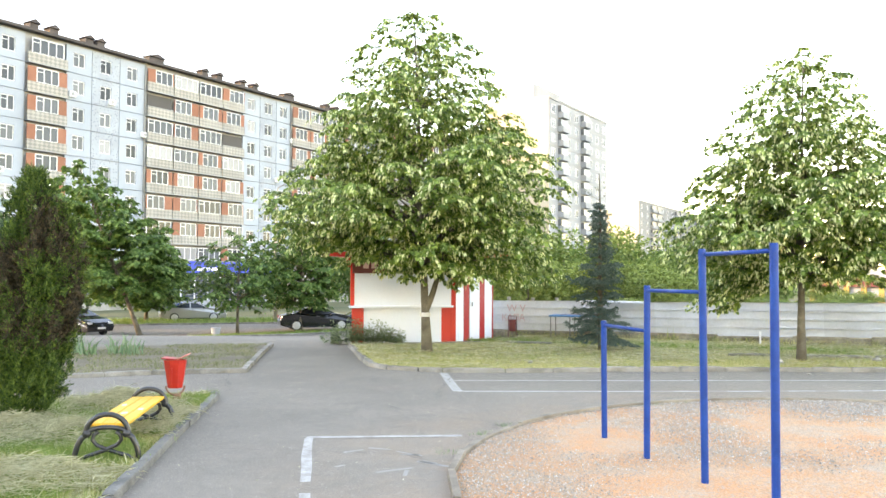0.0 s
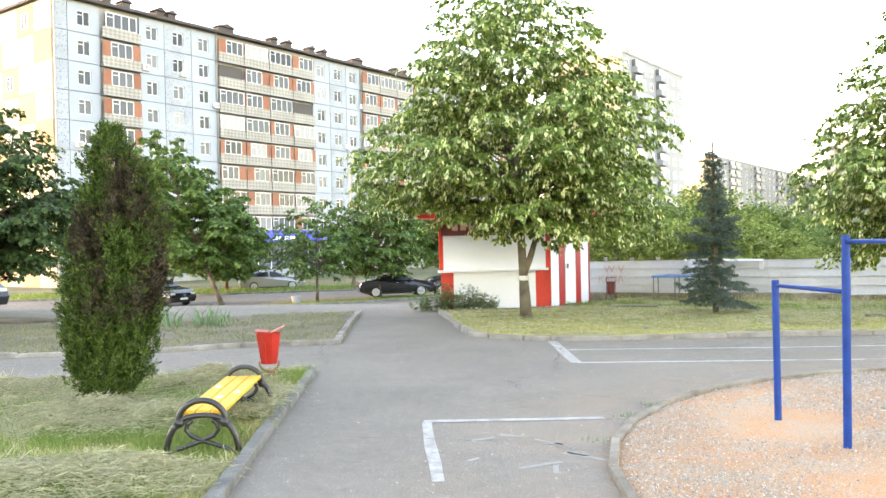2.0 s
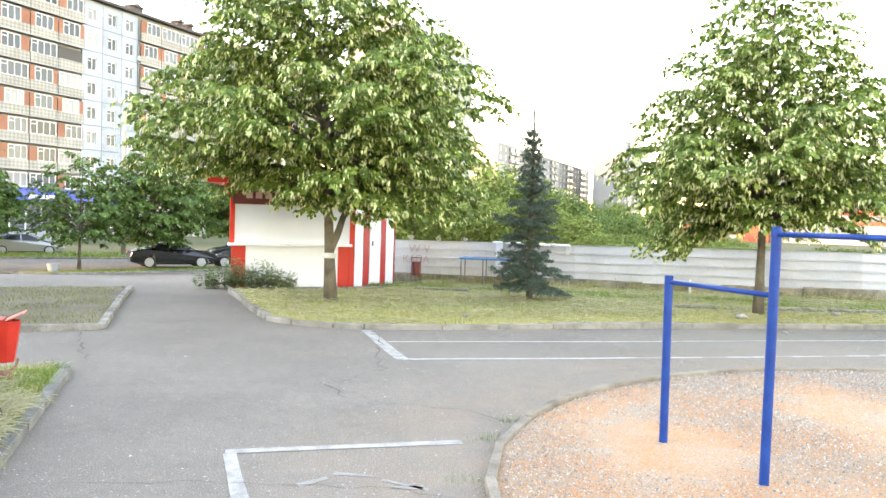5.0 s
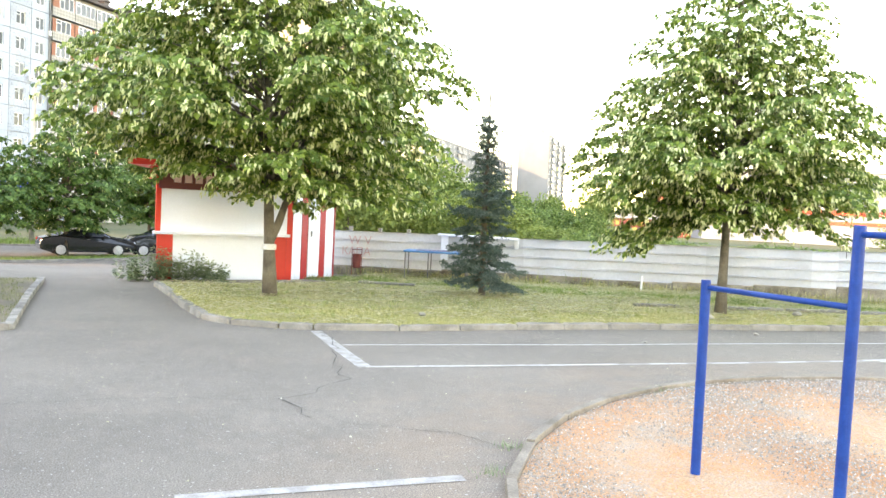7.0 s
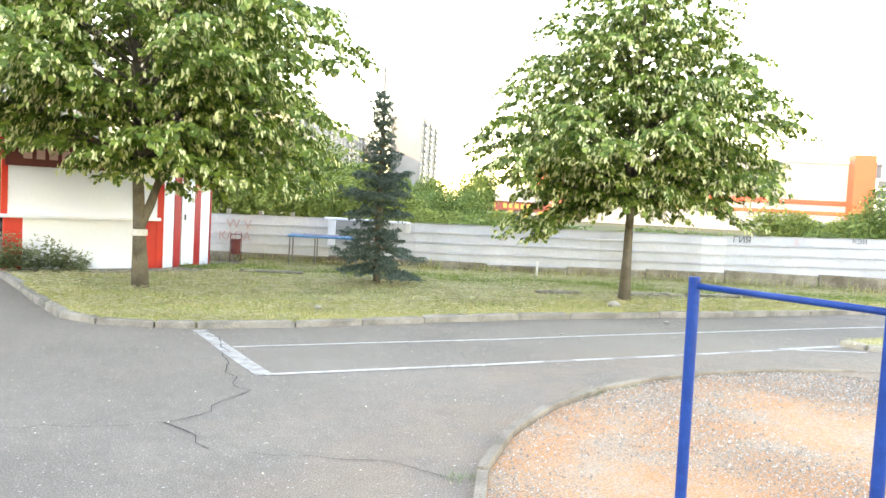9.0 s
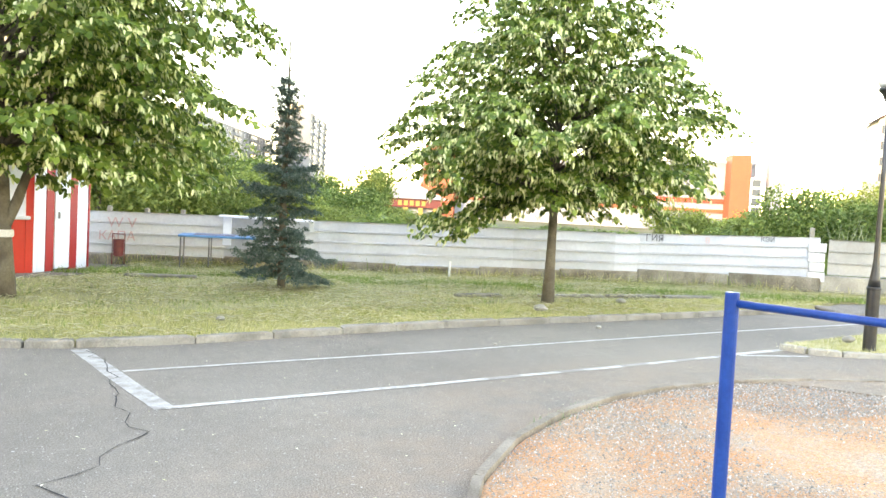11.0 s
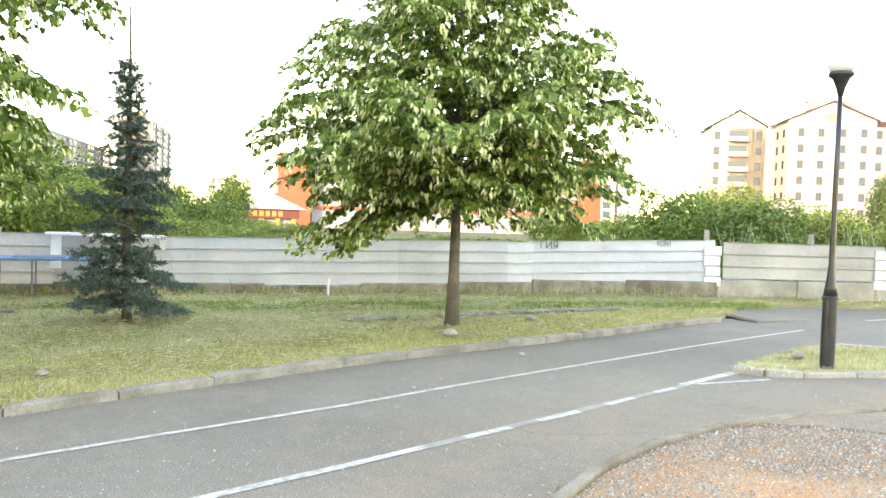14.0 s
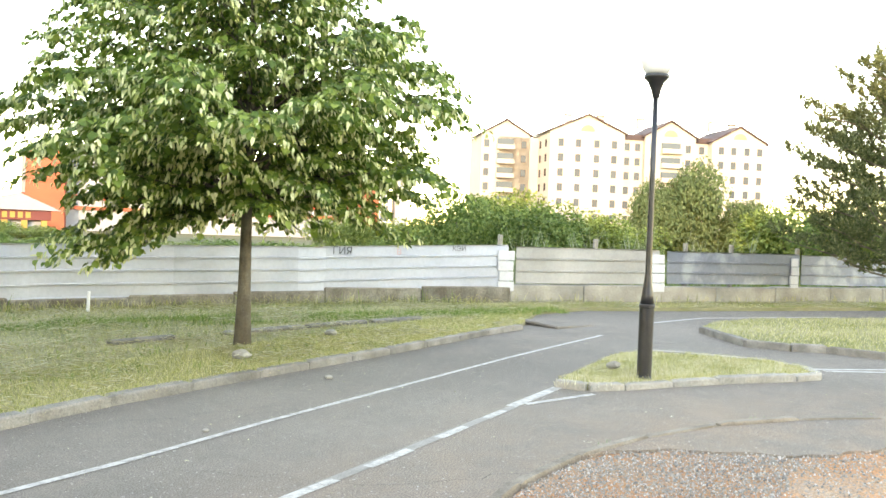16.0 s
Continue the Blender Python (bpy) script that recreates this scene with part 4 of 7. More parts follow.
# ---- kiosk ----
def kiosk():
    k = thing("kiosk", Matrix.Translation((0, 0, 0.16)), "white and red striped sheet-metal kiosk, shutter closed", "kiosk")
    A, B, C = Vector((-3.15, 23.35)), Vector((-0.05, 24.33)), Vector((1.12, 25.7))
    D, E = Vector((-0.6, 27.3)), Vector((-3.15, 26.2))
    z0, z1 = -0.25, 2.45

    def panel(name, p, q, s0, s1, za, zb, out, material, label="", thick=0.05, bevel=0.0):
        d = (q - p)
        n = Vector((d.y, -d.x)).normalized()
        a, b = p.lerp(q, s0), p.lerp(q, s1)
        mid = (a + b) / 2 + n * (out - thick / 2 + 0.001)
        o = part(name, boxed(0, 0, 0, (b - a).length, thick, zb - za, bevel=bevel), material, k, label)
        o.matrix_local = pose(mid.x, mid.y, (za + zb) / 2, 0, 0, math.degrees(math.atan2(d.y, d.x)))
        return o

    core = bmesh.new()
    extrude_poly(core, [tuple(p) for p in (A, B, C, D, E)], z0, z1)
    part("body", core, KIOSK_WHITE, k)
    # front: upper shutter, counter ledge, lower wall, red corner panels
    panel("upper_shutter", A, B, 0.0, 0.955, 0.97, 1.95, 0.05, KIOSK_WHITE, "white closed shutter")
    panel("counter_ledge", A, B, -0.03, 0.965, 0.9, 0.97, 0.22, KIOSK_WHITE, "white counter ledge", 0.22, 0.01)
    panel("lower_wall", A, B, 0.11, 0.86, z0, 0.9, 0.03, KIOSK_WHITE)
    panel("red_panel", A, B, 0.0, 0.11, z0, 0.9, 0.035, KIOSK_RED, "bright red corner panel")
    panel("red_panel", A, B, 0.86, 0.985, z0, 0.9, 0.035, KIOSK_RED, "bright red corner panel")
    panel("corner_trim", A, B, -0.015, 0.02, 0.97, 2.4, 0.07, KIOSK_RED, "red corner trim", 0.07)
    panel("corner_trim", A, B, 0.955, 1.0, z0, 2.4, 0.055, KIOSK_RED, "red corner trim", 0.06)
    # sign band and canopy
    panel("sign_board", A, B, 0.0, 1.0, 1.95, 2.42, 0.12, SIGN_BROWN, "dark red sign board", 0.12)
    for i in range(7):
        s = 0.1 + i * 0.075
        panel("sign_letter", A, B, s, s + 0.05, 2.1, 2.29, 0.135, plain("sign_letter", (0.7, 0.45, 0.42), 0.5), "", 0.012)
    canopy = [A + Vector((-0.55, -0.75)), B + Vector((0.1, -0.75)), C + Vector((0.5, -0.2)), D + Vector((0, 0.2)), E + Vector((-0.35, 0.1))]
    bm = bmesh.new()
    extrude_poly(bm, [tuple(p) for p in canopy], 2.45, 2.58)
    part("canopy", bm, KIOSK_RED, k, "projecting bright red canopy")
    panel("bracket", A, B, -0.06, -0.02, 2.15, 2.45, 0.25, KIOSK_RED, "", 0.25)
    # side: stripes and the door
    stripes = [(0.0, 0.07, KIOSK_WHITE), (0.07, 0.2, KIOSK_WHITE), (0.2, 0.34, DARK_RED), (0.62, 0.76, DARK_RED), (0.76, 0.965, KIOSK_WHITE), (0.965, 1.0, DARK_RED)]
    for s0, s1, m in stripes:
        panel("wall_stripe", B, C, s0 + 0.004, s1 - 0.004, z0, 2.4, 0.03 if m is KIOSK_WHITE else 0.04, m, "dark red painted stripe" if m is DARK_RED else "white wall panel")
    door = panel("door", B, C, 0.35, 0.61, z0 + 0.12, 1.9, 0.05, KIOSK_WHITE, "white metal door")
    part("door_handle", boxed(-0.14, -0.045, 0.1, 0.02, 0.05, 0.14, bevel=0.005), STEEL, door, "small steel handle")
    panel("threshold", B, C, 0.35, 0.61, z0, z0 + 0.11, 0.04, BLACK)


kiosk()


# ---- trees ----
def broadleaf(label, x, y, h, trunk_r, nb, leaf, seed, material, env, bract=0.0, lean=(0.0, 0.0), fork=False, group="", band=False, shift=(0.0, 0.0), low=(), step=0.2, dense=1.0, heave=0.0, top=0.25):
    """A trunk with arching limbs; each limb carries drooping sprays of single leaves. env: (height, reach) of the limb tips. heave: how much higher the tips reach on one side."""
    r = np.random.default_rng(seed)
    t = thing("tree", pose(x, y, H(x, y) + 0.05), label, "tree", group)
    wood = bmesh.new()
    n = 9
    trunk = [Vector((lean[0] * f + 0.04 * math.sin(3 * f + seed), lean[1] * f + 0.04 * math.sin(4 * f + seed), h * 0.94 * f - 0.08 * (f == 0))) for f in np.linspace(0, 1, n)]
    tube(wood, trunk, [trunk_r * (1.3 if i == 0 else 1.0) * (1 - 0.9 * (i / (n - 1)) ** 0.8) + 0.008 for i in range(n)], 10)
    at_h = lambda z: Vector((np.interp(z, [p.z for p in trunk], [p.x for p in trunk]), np.interp(z, [p.z for p in trunk], [p.y for p in trunk]), z))
    limbs = bmesh.new()
    if fork:
        b = at_h(1.05)
        tube(limbs, [b, b + Vector((0.17, -0.02, 0.42)), b + Vector((0.38, 0.02, 1.1)), b + Vector((0.7, 0.1, 2.5)), b + Vector((0.8, 0.1, 3.8))], [trunk_r * 0.72, trunk_r * 0.66, trunk_r * 0.45, trunk_r * 0.3, 0.02], 8)
    ez, er = [e[0] for e in env], [e[1] for e in env]
    zs = np.linspace(ez[0], ez[-1], 60)
    share = np.cumsum(np.interp(zs, ez, er) + top)
    spots, ways, tips = [], [], []
    for i in range(nb + len(low)):
        zt = float(np.interp((i + r.uniform(0, 0.9)) / nb * share[-1], share, zs))
        a = i * 2.39996 + r.uniform(-0.3, 0.3)
        L = float(np.interp(zt, ez, er)) * (1.06 - 0.22 * r.uniform() ** 2) * (1 if i % 4 else r.uniform(0.5, 0.8))
        L *= 1 + (shift[0] * math.cos(a) + shift[1] * math.sin(a)) * smooth(ez[0], ez[-1] * 0.6, zt)
        if i >= nb:
            # low hanging branch
            a, L, zt = radians(low[i - nb][0]), low[i - nb][1], low[i - nb][2]
        zt += heave * max(-0.35, math.cos(a)) * min(1.0, L / 2) * (i < nb) * (1 - smooth(2.6, 5.4, zt))
        d = Vector((math.cos(a), math.sin(a), 0))
        f = max(0.0, zt - ez[0]) / (ez[-1] - ez[0])
        b = at_h(max(ez[0] + 0.25, zt - L * (0.05 + 0.55 * f + r.uniform(0, 0.2))))
        tip = Vector((at_h(zt).x, at_h(zt).y, zt)) + d * L
        arch = L * r.uniform(0.02, 0.16)
        q = [b.lerp(tip, u) + Vector((0, 0, arch * (math.sin(math.pi * min(1, u * 0.95)) - 0.3 * u ** 4))) + Vector(r.normal(0, 0.025, 3)) * (0 < u < 1) for u in (0, 0.2, 0.4, 0.6, 0.8, 1.0)]
        r0 = max(0.01, trunk_r * 0.34 * (1 - 0.7 * f) * min(1, L / 3 + 0.2))
        tube(limbs, q, [r0, r0 * 0.8, r0 * 0.62, r0 * 0.45, r0 * 0.3, 0.005], 5, cap=False)
        side = Vector((-d.y, d.x, 0))
        start = 0.32 if L > 1.6 else 0.18
        for k, u in enumerate(np.linspace(start, 1.0, max(3, int(L * (1 - start) / step)))):
            w = min(u, 0.995) * 5
            j = int(w)
            p = q[j].lerp(q[j + 1], w - j)
            for sgn in ((-1, 1) if u < 0.97 else (-1, 0, 1)):
                # a spray: short twig that arches out and hangs at its tip
                bl = r.uniform(0.3, 0.75) * (1.15 - 0.5 * abs(u - 0.6)) * min(1.0, 0.45 + 0.22 * L)
                out = (d * r.uniform(0.55, 1.0) + side * sgn * r.uniform(0.5, 1.1)).normalized()
                tilt = r.uniform(-0.1, 0.3)
                m = max(3, int(bl / leaf * 2.6 * dense))
                for v in np.linspace(0.1, 1.0, m):
                    spots.append(p + out * bl * v + Vector((0, 0, bl * (tilt * v - 0.45 * v * v))))
                    ways.append((out + Vector((0, 0, tilt - 0.8 * v))).normalized())
                    tips.append(v)
    spots, ways, tips = np.array(spots), np.array(ways), np.array(tips)
    N = len(spots)
    at = spots + r.normal(0, 1, (N, 3)) * [1.0, 1.0, 0.55] * leaf * 0.3
    flat = r.normal(0, 1, (N, 3)) * [1, 1, 0.25]
    way = ways * 0.7 + flat * 0.6 + np.array([0, 0, -0.22])
    up = np.array([0, 0, 1.0]) + ways * [0.55, 0.55, 0.0] + r.normal(0, 0.22, (N, 3))
    size = leaf * r.uniform(0.7, 1.25, N)
    wide = size * 0.98
    kinds = np.zeros(N, int)
    if bract:
        pick = r.uniform(0, 1, N) < bract * (0.4 + 0.9 * tips)
        kinds[pick] = 1
        c = pick.sum()
        at[pick] += ways[pick] * [0.06, 0.06, 0] + np.array([0, 0, -0.02])
        way[pick] = ways[pick] * [0.5, 0.5, 0] + r.normal(0, 0.25, (c, 3)) + np.array([0, 0, -0.9])
        up[pick] = ways[pick] * [1, 1, 0] + r.normal(0, 0.45, (c, 3)) + np.array([0, 0, 0.4])
        wide[pick] = size[pick] * 0.36
        size[pick] *= 0.95
    bmesh.ops.recalc_face_normals(wood, faces=wood.faces)
    part("trunk", wood, BARK, t, smooth_shade=True)
    part("branchwork", limbs, BARK, t, smooth_shade=True)
    crown = new("crown", leaves("crown", at, way, up, size, wide, [material, BRACT] if bract else [material], 0.2, kinds if bract else None, leaf < 0.13))
    crown.parent = t
    if band:
        part("painted_band", lathe(bmesh.new(), [(trunk_r * 1.12, 0.93), (trunk_r * 1.2, 0.95), (trunk_r * 1.18, 1.02), (trunk_r * 1.1, 1.04)], 14, at_h(0.98).x, at_h(0.98).y), TAPE, t, "pale band tied round the trunk")
    return t


def crown_shape(z0, h, R, prof=(0.6, 0.92, 1.0, 0.95, 0.82, 0.64, 0.42, 0.14)):
    return [(z0 + (h - z0) * k / (len(prof) - 1), R * p) for k, p in enumerate(prof)]


broadleaf("large linden tree in pale blossom on the lawn", -0.56, 19.74, 9.1, 0.115, 185, 0.105, 11, LINDEN, [(1.9, 1.0), (2.3, 2.0), (2.95, 3.1), (3.7, 3.55), (4.4, 3.45), (5.1, 2.85), (6.2, 2.25), (7.2, 1.7), (8.2, 1.0), (8.9, 0.25)], 0.37, (-0.45, 0.0), True, "linden trees", True, low=((0, 3.0, 2.0), (-25, 2.7, 1.9), (15, 3.3, 2.3), (-50, 2.4, 2.0)), dense=1.9, heave=-0.3, top=0.6, shift=(0.03, 0.0))
broadleaf("round linden tree in pale blossom before the fence", 8.29, 18.29, 7.4, 0.095, 165, 0.1, 23, LINDEN, [(1.75, 1.0), (2.05, 1.9), (2.5, 2.6), (3.1, 2.85), (3.9, 2.45), (4.7, 1.95), (5.6, 1.65), (6.5, 0.95), (7.4, 0.25)], 0.42, (0.1, 0.05), False, "linden trees", shift=(-0.02, 0.01), low=((150, 2.0, 1.35), (165, 1.7, 1.45), (140, 1.5, 1.3), (155, 1.85, 1.5), (145, 2.1, 1.6), (160, 1.4, 1.6), (150, 1.6, 1.25), (320, 1.9, 1.7)), dense=1.9, top=0.7)
broadleaf("dark green linden tree beside the side road", -15.6, 20.5, 6.4, 0.11, 110, 0.14, 31, DARK_LEAF, crown_shape(1.2, 6.4, 2.9), 0.03, group="street trees", dense=1.9)
broadleaf("slender street tree with a leaning trunk", -18.0, 42.9, 9.8, 0.12, 100, 0.2, 41, STREET_LEAF, crown_shape(2.0, 9.8, 3.6), lean=(-3.6, 0.0), group="street trees", step=0.28, dense=3.4)
broadleaf("small open-crowned street tree on the strip", -13.6, 46.3, 6.2, 0.09, 60, 0.17, 42, STREET_LEAF, crown_shape(1.4, 6.2, 2.6), group="street trees", step=0.3, dense=1.6)
broadleaf("bushy street tree on the strip", -10.7, 49.8, 8.1, 0.13, 90, 0.2, 43, STREET_LEAF, crown_shape(1.4, 8.1, 3.0), 0.06, group="street trees", step=0.28, dense=2.4)
for where, h, R, z0, text in (((-7.9, 60.5), 8.0, 3.0, 1.7, "street tree behind the parked car"), ((-24.0, 58.0), 7.0, 2.7, 1.0, "dark street tree on the verge"), ((-27.5, 50.5), 10.0, 4.0, 1.4, "broad street tree on the verge"), ((-45.0, 60.0), 9.0, 3.6, 1.8, "street tree by the apartment block corner"), ((-3.5, 66.0), 8.0, 3.2, 1.4, "street tree beside the shop front")):
    broadleaf(text, *where, h, 0.14, 85, 0.25, 44 + int(h * 7), STREET_LEAF, crown_shape(z0, h, R), group="street trees", step=0.32, dense=2.4)


def spruce(x, y, h):
    """A straight trunk with whorls of drooping boughs, each a frond of needled shoots, and a bare leader."""
    r = np.random.default_rng(5)
    t = thing("spruce_tree", pose(x, y, H(x, y) + 0.05), "small blue-green spruce with a bare leading shoot", "tree")
    part("trunk", tube(bmesh.new(), [(0.03, 0.0, -0.08), (0.0, 0.0, h * 0.4), (0.03, 0.02, h * 0.75), (0.0, 0.0, h)], [0.08, 0.06, 0.03, 0.011], 8), BARK, t, smooth_shade=True)
    limbs = bmesh.new()
    at, way = [], []

    def shoot(p, q, sag, size):
        n = max(3, int(np.linalg.norm(q - p) / 0.0052 * size))
        u = r.uniform(0, 1, n)[:, None]
        at.append(p + (q - p) * u + np.array([0, 0, 1.0]) * (-sag * u * u))
        way.append(unit(q - p) * 0.55 + r.normal(0, 0.62, (n, 3)))

    reach_z, reach = [0.3, 0.8, 1.2, 1.6, 2.1, 2.5, 3.0, 3.5, 4.0], [1.02, 0.92, 0.66, 0.7, 0.82, 0.5, 0.38, 0.28, 0.18]
    z, k = 0.38, 0
    while z < h - 0.75:
        full = k % 2 == 0
        for b in range(8 if full else 5):
            f = z / h
            L = float(np.interp(z, reach_z, reach)) * (r.uniform(0.5, 1.22) if full else r.uniform(0.35, 0.85))
            a = b * 6.283 / (8 if full else 5) + k * 1.1 + r.uniform(-0.35, 0.35)
            d, side = np.array([math.cos(a), math.sin(a), 0.0]), np.array([-math.sin(a), math.cos(a), 0.0])
            fall = 0.5 - 0.75 * f + r.uniform(-0.08, 0.08)
            q = [np.array([0, 0, z + r.uniform(-0.09, 0.09)]) + d * L * u + np.array([0, 0, L * (0.05 * u - fall * u * u + 0.22 * u ** 4)]) for u in np.linspace(0, 1, 6)]
            tube(limbs, q, [0.013 * (1 - f) + 0.005, 0.01, 0.008, 0.006, 0.004, 0.003], 4, cap=False)
            for p0, p1 in zip(q[1:], q[2:]):
                shoot(p0, p1, 0.0, 1.5)
            for u in np.linspace(0.25, 0.97, max(3, int(L / 0.075))):
                j = min(int(u * 5), 4)
                p = q[j] + (q[j + 1] - q[j]) * (u * 5 - j)
                tw = (0.36 * L * (1.1 - u) + 0.05) * r.uniform(0.7, 1.15)
                for sgn in (-1, 1):
                    shoot(p, p + side * sgn * tw + d * tw * 0.75, tw * r.uniform(0.2, 0.6), 1.0)
        z += 0.19 - 0.02 * f
        k += 1
    for a, zb, L in ((0.4, h - 0.47, 0.22), (2.3, h - 0.45, 0.18), (3.6, h - 0.72, 0.42), (4.4, h - 0.5, 0.2), (5.5, h - 0.7, 0.3)):
        p, q = np.array([0, 0, zb]), np.array([math.cos(a) * L, math.sin(a) * L, zb + L * 0.55])
        tube(limbs, [tuple(p), tuple((p + q) / 2 - [0, 0, 0.03]), tuple(q)], [0.008, 0.006, 0.003], 4, cap=False)
        shoot(p * 0.5 + q * 0.5, q, 0.0, 0.5)
    part("branchwork", limbs, BARK, t)
    at, way = np.concatenate(at), np.concatenate(way)
    n = len(at)
    crown = new("crown", leaves("crown", at, way, r.normal(0, 1, (n, 3)) + [0, 0, 0.6], 0.05 * r.uniform(0.7, 1.3, n), 0.015, [SPRUCE], 0.1))
    crown.parent = t


spruce(3.94, 20.79, 4.75)


def pine():
    r = np.random.default_rng(9)
    t = thing("pine_tree", pose(22.9, 11.6, 0.05), "bushy pine tree with upright needle tufts", "tree")
    part("trunk", tube(bmesh.new(), [(0, 0, -0.1), (0.05, 0, 2.2), (0, 0.05, 4.6), (0.1, 0, 6.6)], [0.15, 0.12, 0.07, 0.02], 9), BARK, t, smooth_shade=True)
    limbs = bmesh.new()
    at, way = [], []
    for i in range(90):
        f = (i + r.uniform(0, 1)) / 90
        zb = 0.9 + 5.4 * f
        L = 3.3 * np.interp(f, [0, 0.15, 0.5, 0.8, 1], [0.75, 1.0, 0.85, 0.55, 0.2]) * r.uniform(0.6, 1.05)
        a = i * 2.39996 + r.uniform(-0.3, 0.3)
        d = np.array([math.cos(a), math.sin(a), 0.0])
        side = np.array([-d[1], d[0], 0])
        q = [np.array([0, 0, zb]) + d * L * u + np.array([0, 0, L * (-0.02 * u + 0.22 * u * u)]) for u in np.linspace(0, 1, 5)]
        tube(limbs, q, [0.04, 0.03, 0.022, 0.015, 0.008], 5, cap=False)
        for u in np.linspace(0.35, 1, max(4, int(L / 0.26))):
            k = min(int(u * 4), 3)
            p = q[k] + (q[k + 1] - q[k]) * (u * 4 - k)
            for sgn in (-1, -0.5, 0.5, 1):
                c = p + side * sgn * 0.28 * L * (1.15 - u) * r.uniform(0.4, 1) + np.array([0, 0, r.uniform(0, 0.2)])
                axis = d * 0.5 + np.array([0, 0, 0.9]) + r.normal(0, 0.25, 3)
                for v in range(22):
                    at.append(c + axis * r.uniform(0, 0.22))
                    way.append(axis + r.normal(0, 0.75, 3))
    part("branchwork", limbs, BARK, t)
    at, way = np.array(at), np.array(way)
    crown = new("crown", leaves("crown", at, way, r.normal(0, 1, at.shape), 0.13 * r.uniform(0.7, 1.2, len(at)), 0.038, [PINE], 0.05))
    crown.parent = t


pine()


def thuja():
    """Several fused upright stems, clothed to the ground in scaly sprays, partly browned."""
    r = np.random.default_rng(3)
    t = thing("thuja", pose(-5.3, 9.5, 0.0), "tall columnar thuja, browned in patches, standing in hay", "shrub")
    part("trunk", tube(bmesh.new(), [(0, 0, -0.05), (0.02, 0, 1.5), (0, 0, 2.8)], [0.09, 0.06, 0.02], 8), BARK, t)
    lobes = [(0.02, 0.02, 0.4, 3.42, 0.28), (0.06, -0.06, 0.5, 2.7, 0.36), (0.28, 0.16, 1.1, 2.95, 0.25), (0.3, 0.32, 0.9, 2.6, 0.22), (-0.3, -0.16, 0.35, 2.15, 0.2), (-0.1, 0.14, 0.5, 2.85, 0.27), (-0.06, -0.1, 0.06, 1.25, 0.34), (0.08, 0.06, 0.2, 1.6, 0.33)]
    at, nor = [], []
    for cx, cy, zb, zt, R in lobes:
        n = int(46000 * R * (zt - zb))
        f = r.uniform(0, 1, n)
        a = r.uniform(0, 2 * np.pi, n)
        rad = R * np.interp(f, [0, 0.1, 0.3, 0.65, 0.9, 1.0], [0.35, 0.7, 1.0, 1.0, 0.8, 0.2]) * (1 + 0.12 * np.sin(5 * a + 9 * f) + 0.1 * np.sin(11 * f * (zt - zb) + 3 * a)) * np.sqrt(r.uniform(0.55, 1.05, n))
        d = np.stack([np.cos(a), np.sin(a), 0 * a], 1)
        rad *= 1 + 0.75 * np.array([noise.noise((p[0] * 3.6 + cx, p[1] * 3.6, q * 8.5)) for p, q in zip(d, f * (zt - zb) / 1.3)])
        at.append(d * rad[:, None] + np.stack([0 * f + cx, 0 * f + cy, zb + (zt - zb) * f], 1))
        nor.append(d)
    at, nor = np.concatenate(at), np.concatenate(nor)
    n = len(at)
    sprig = r.choice(r.choice(n, n // 32, replace=False), n)
    tilt = r.normal(0, 0.45, (n, 3))[sprig]
    at, nor = at[sprig] + (nor[sprig] * 0.4 + [0, 0, 0.8] + tilt) * r.uniform(-0.06, 0.06, (n, 1)) + r.normal(0, 0.017, (n, 3)), nor[sprig]
    way = nor * 0.5 + tilt * 0.6 + np.array([0, 0, 0.7]) + r.normal(0, 0.38, (n, 3))
    brown = np.array([noise.noise((p[0] * 2.2, p[1] * 2.2, p[2] * 1.1)) + 0.35 * noise.noise(tuple(p * 7)) for p in at]) + np.interp(at[:, 2], [0.3, 1.0, 2.4, 3.0, 3.4], [-0.5, 0.06, 0.3, 0.2, -0.25]) - 1.6 * np.maximum(0, -0.22 - at[:, 0])
    crown = new("crown", leaves("crown", at, way, nor + r.normal(0, 0.7, (n, 3)), 0.046 * r.uniform(0.5, 1.5, n), 0.016, [THUJA, THUJA_BROWN], 0.15, (brown + r.normal(0, 0.16, n) > 0.27).astype(int)))
    crown.parent = t


thuja()


# ---- shrubs and trees behind the fence ----
def crown_mesh(seed, n, leaf, material, tall=1.0, hang=0.0):
    r = np.random.default_rng(seed)
    k = 34
    c = unit(r.normal(0, 1, (k, 3))) * r.uniform(0.35, 0.8, (k, 1)) * np.array([1, 1, 0.8])
    rad = r.uniform(0.2, 0.4, k)
    i = r.integers(0, k, n)
    d = unit(r.normal(0, 1, (n, 3)))
    at = (c[i] + d * (rad[i] * r.uniform(0.7, 1.08, n))[:, None]) * np.array([1, 1, tall]) + [0, 0, tall]
    way = d * 0.8 + r.normal(0, 0.5, (n, 3)) + [0, 0, -0.35 - hang]
    return leaves("crown", at, way, d + r.normal(0, 0.4, (n, 3)) + [0, 0, 0.4], leaf * r.uniform(0.7, 1.3, n), leaf * 0.7, [material], 0.2)


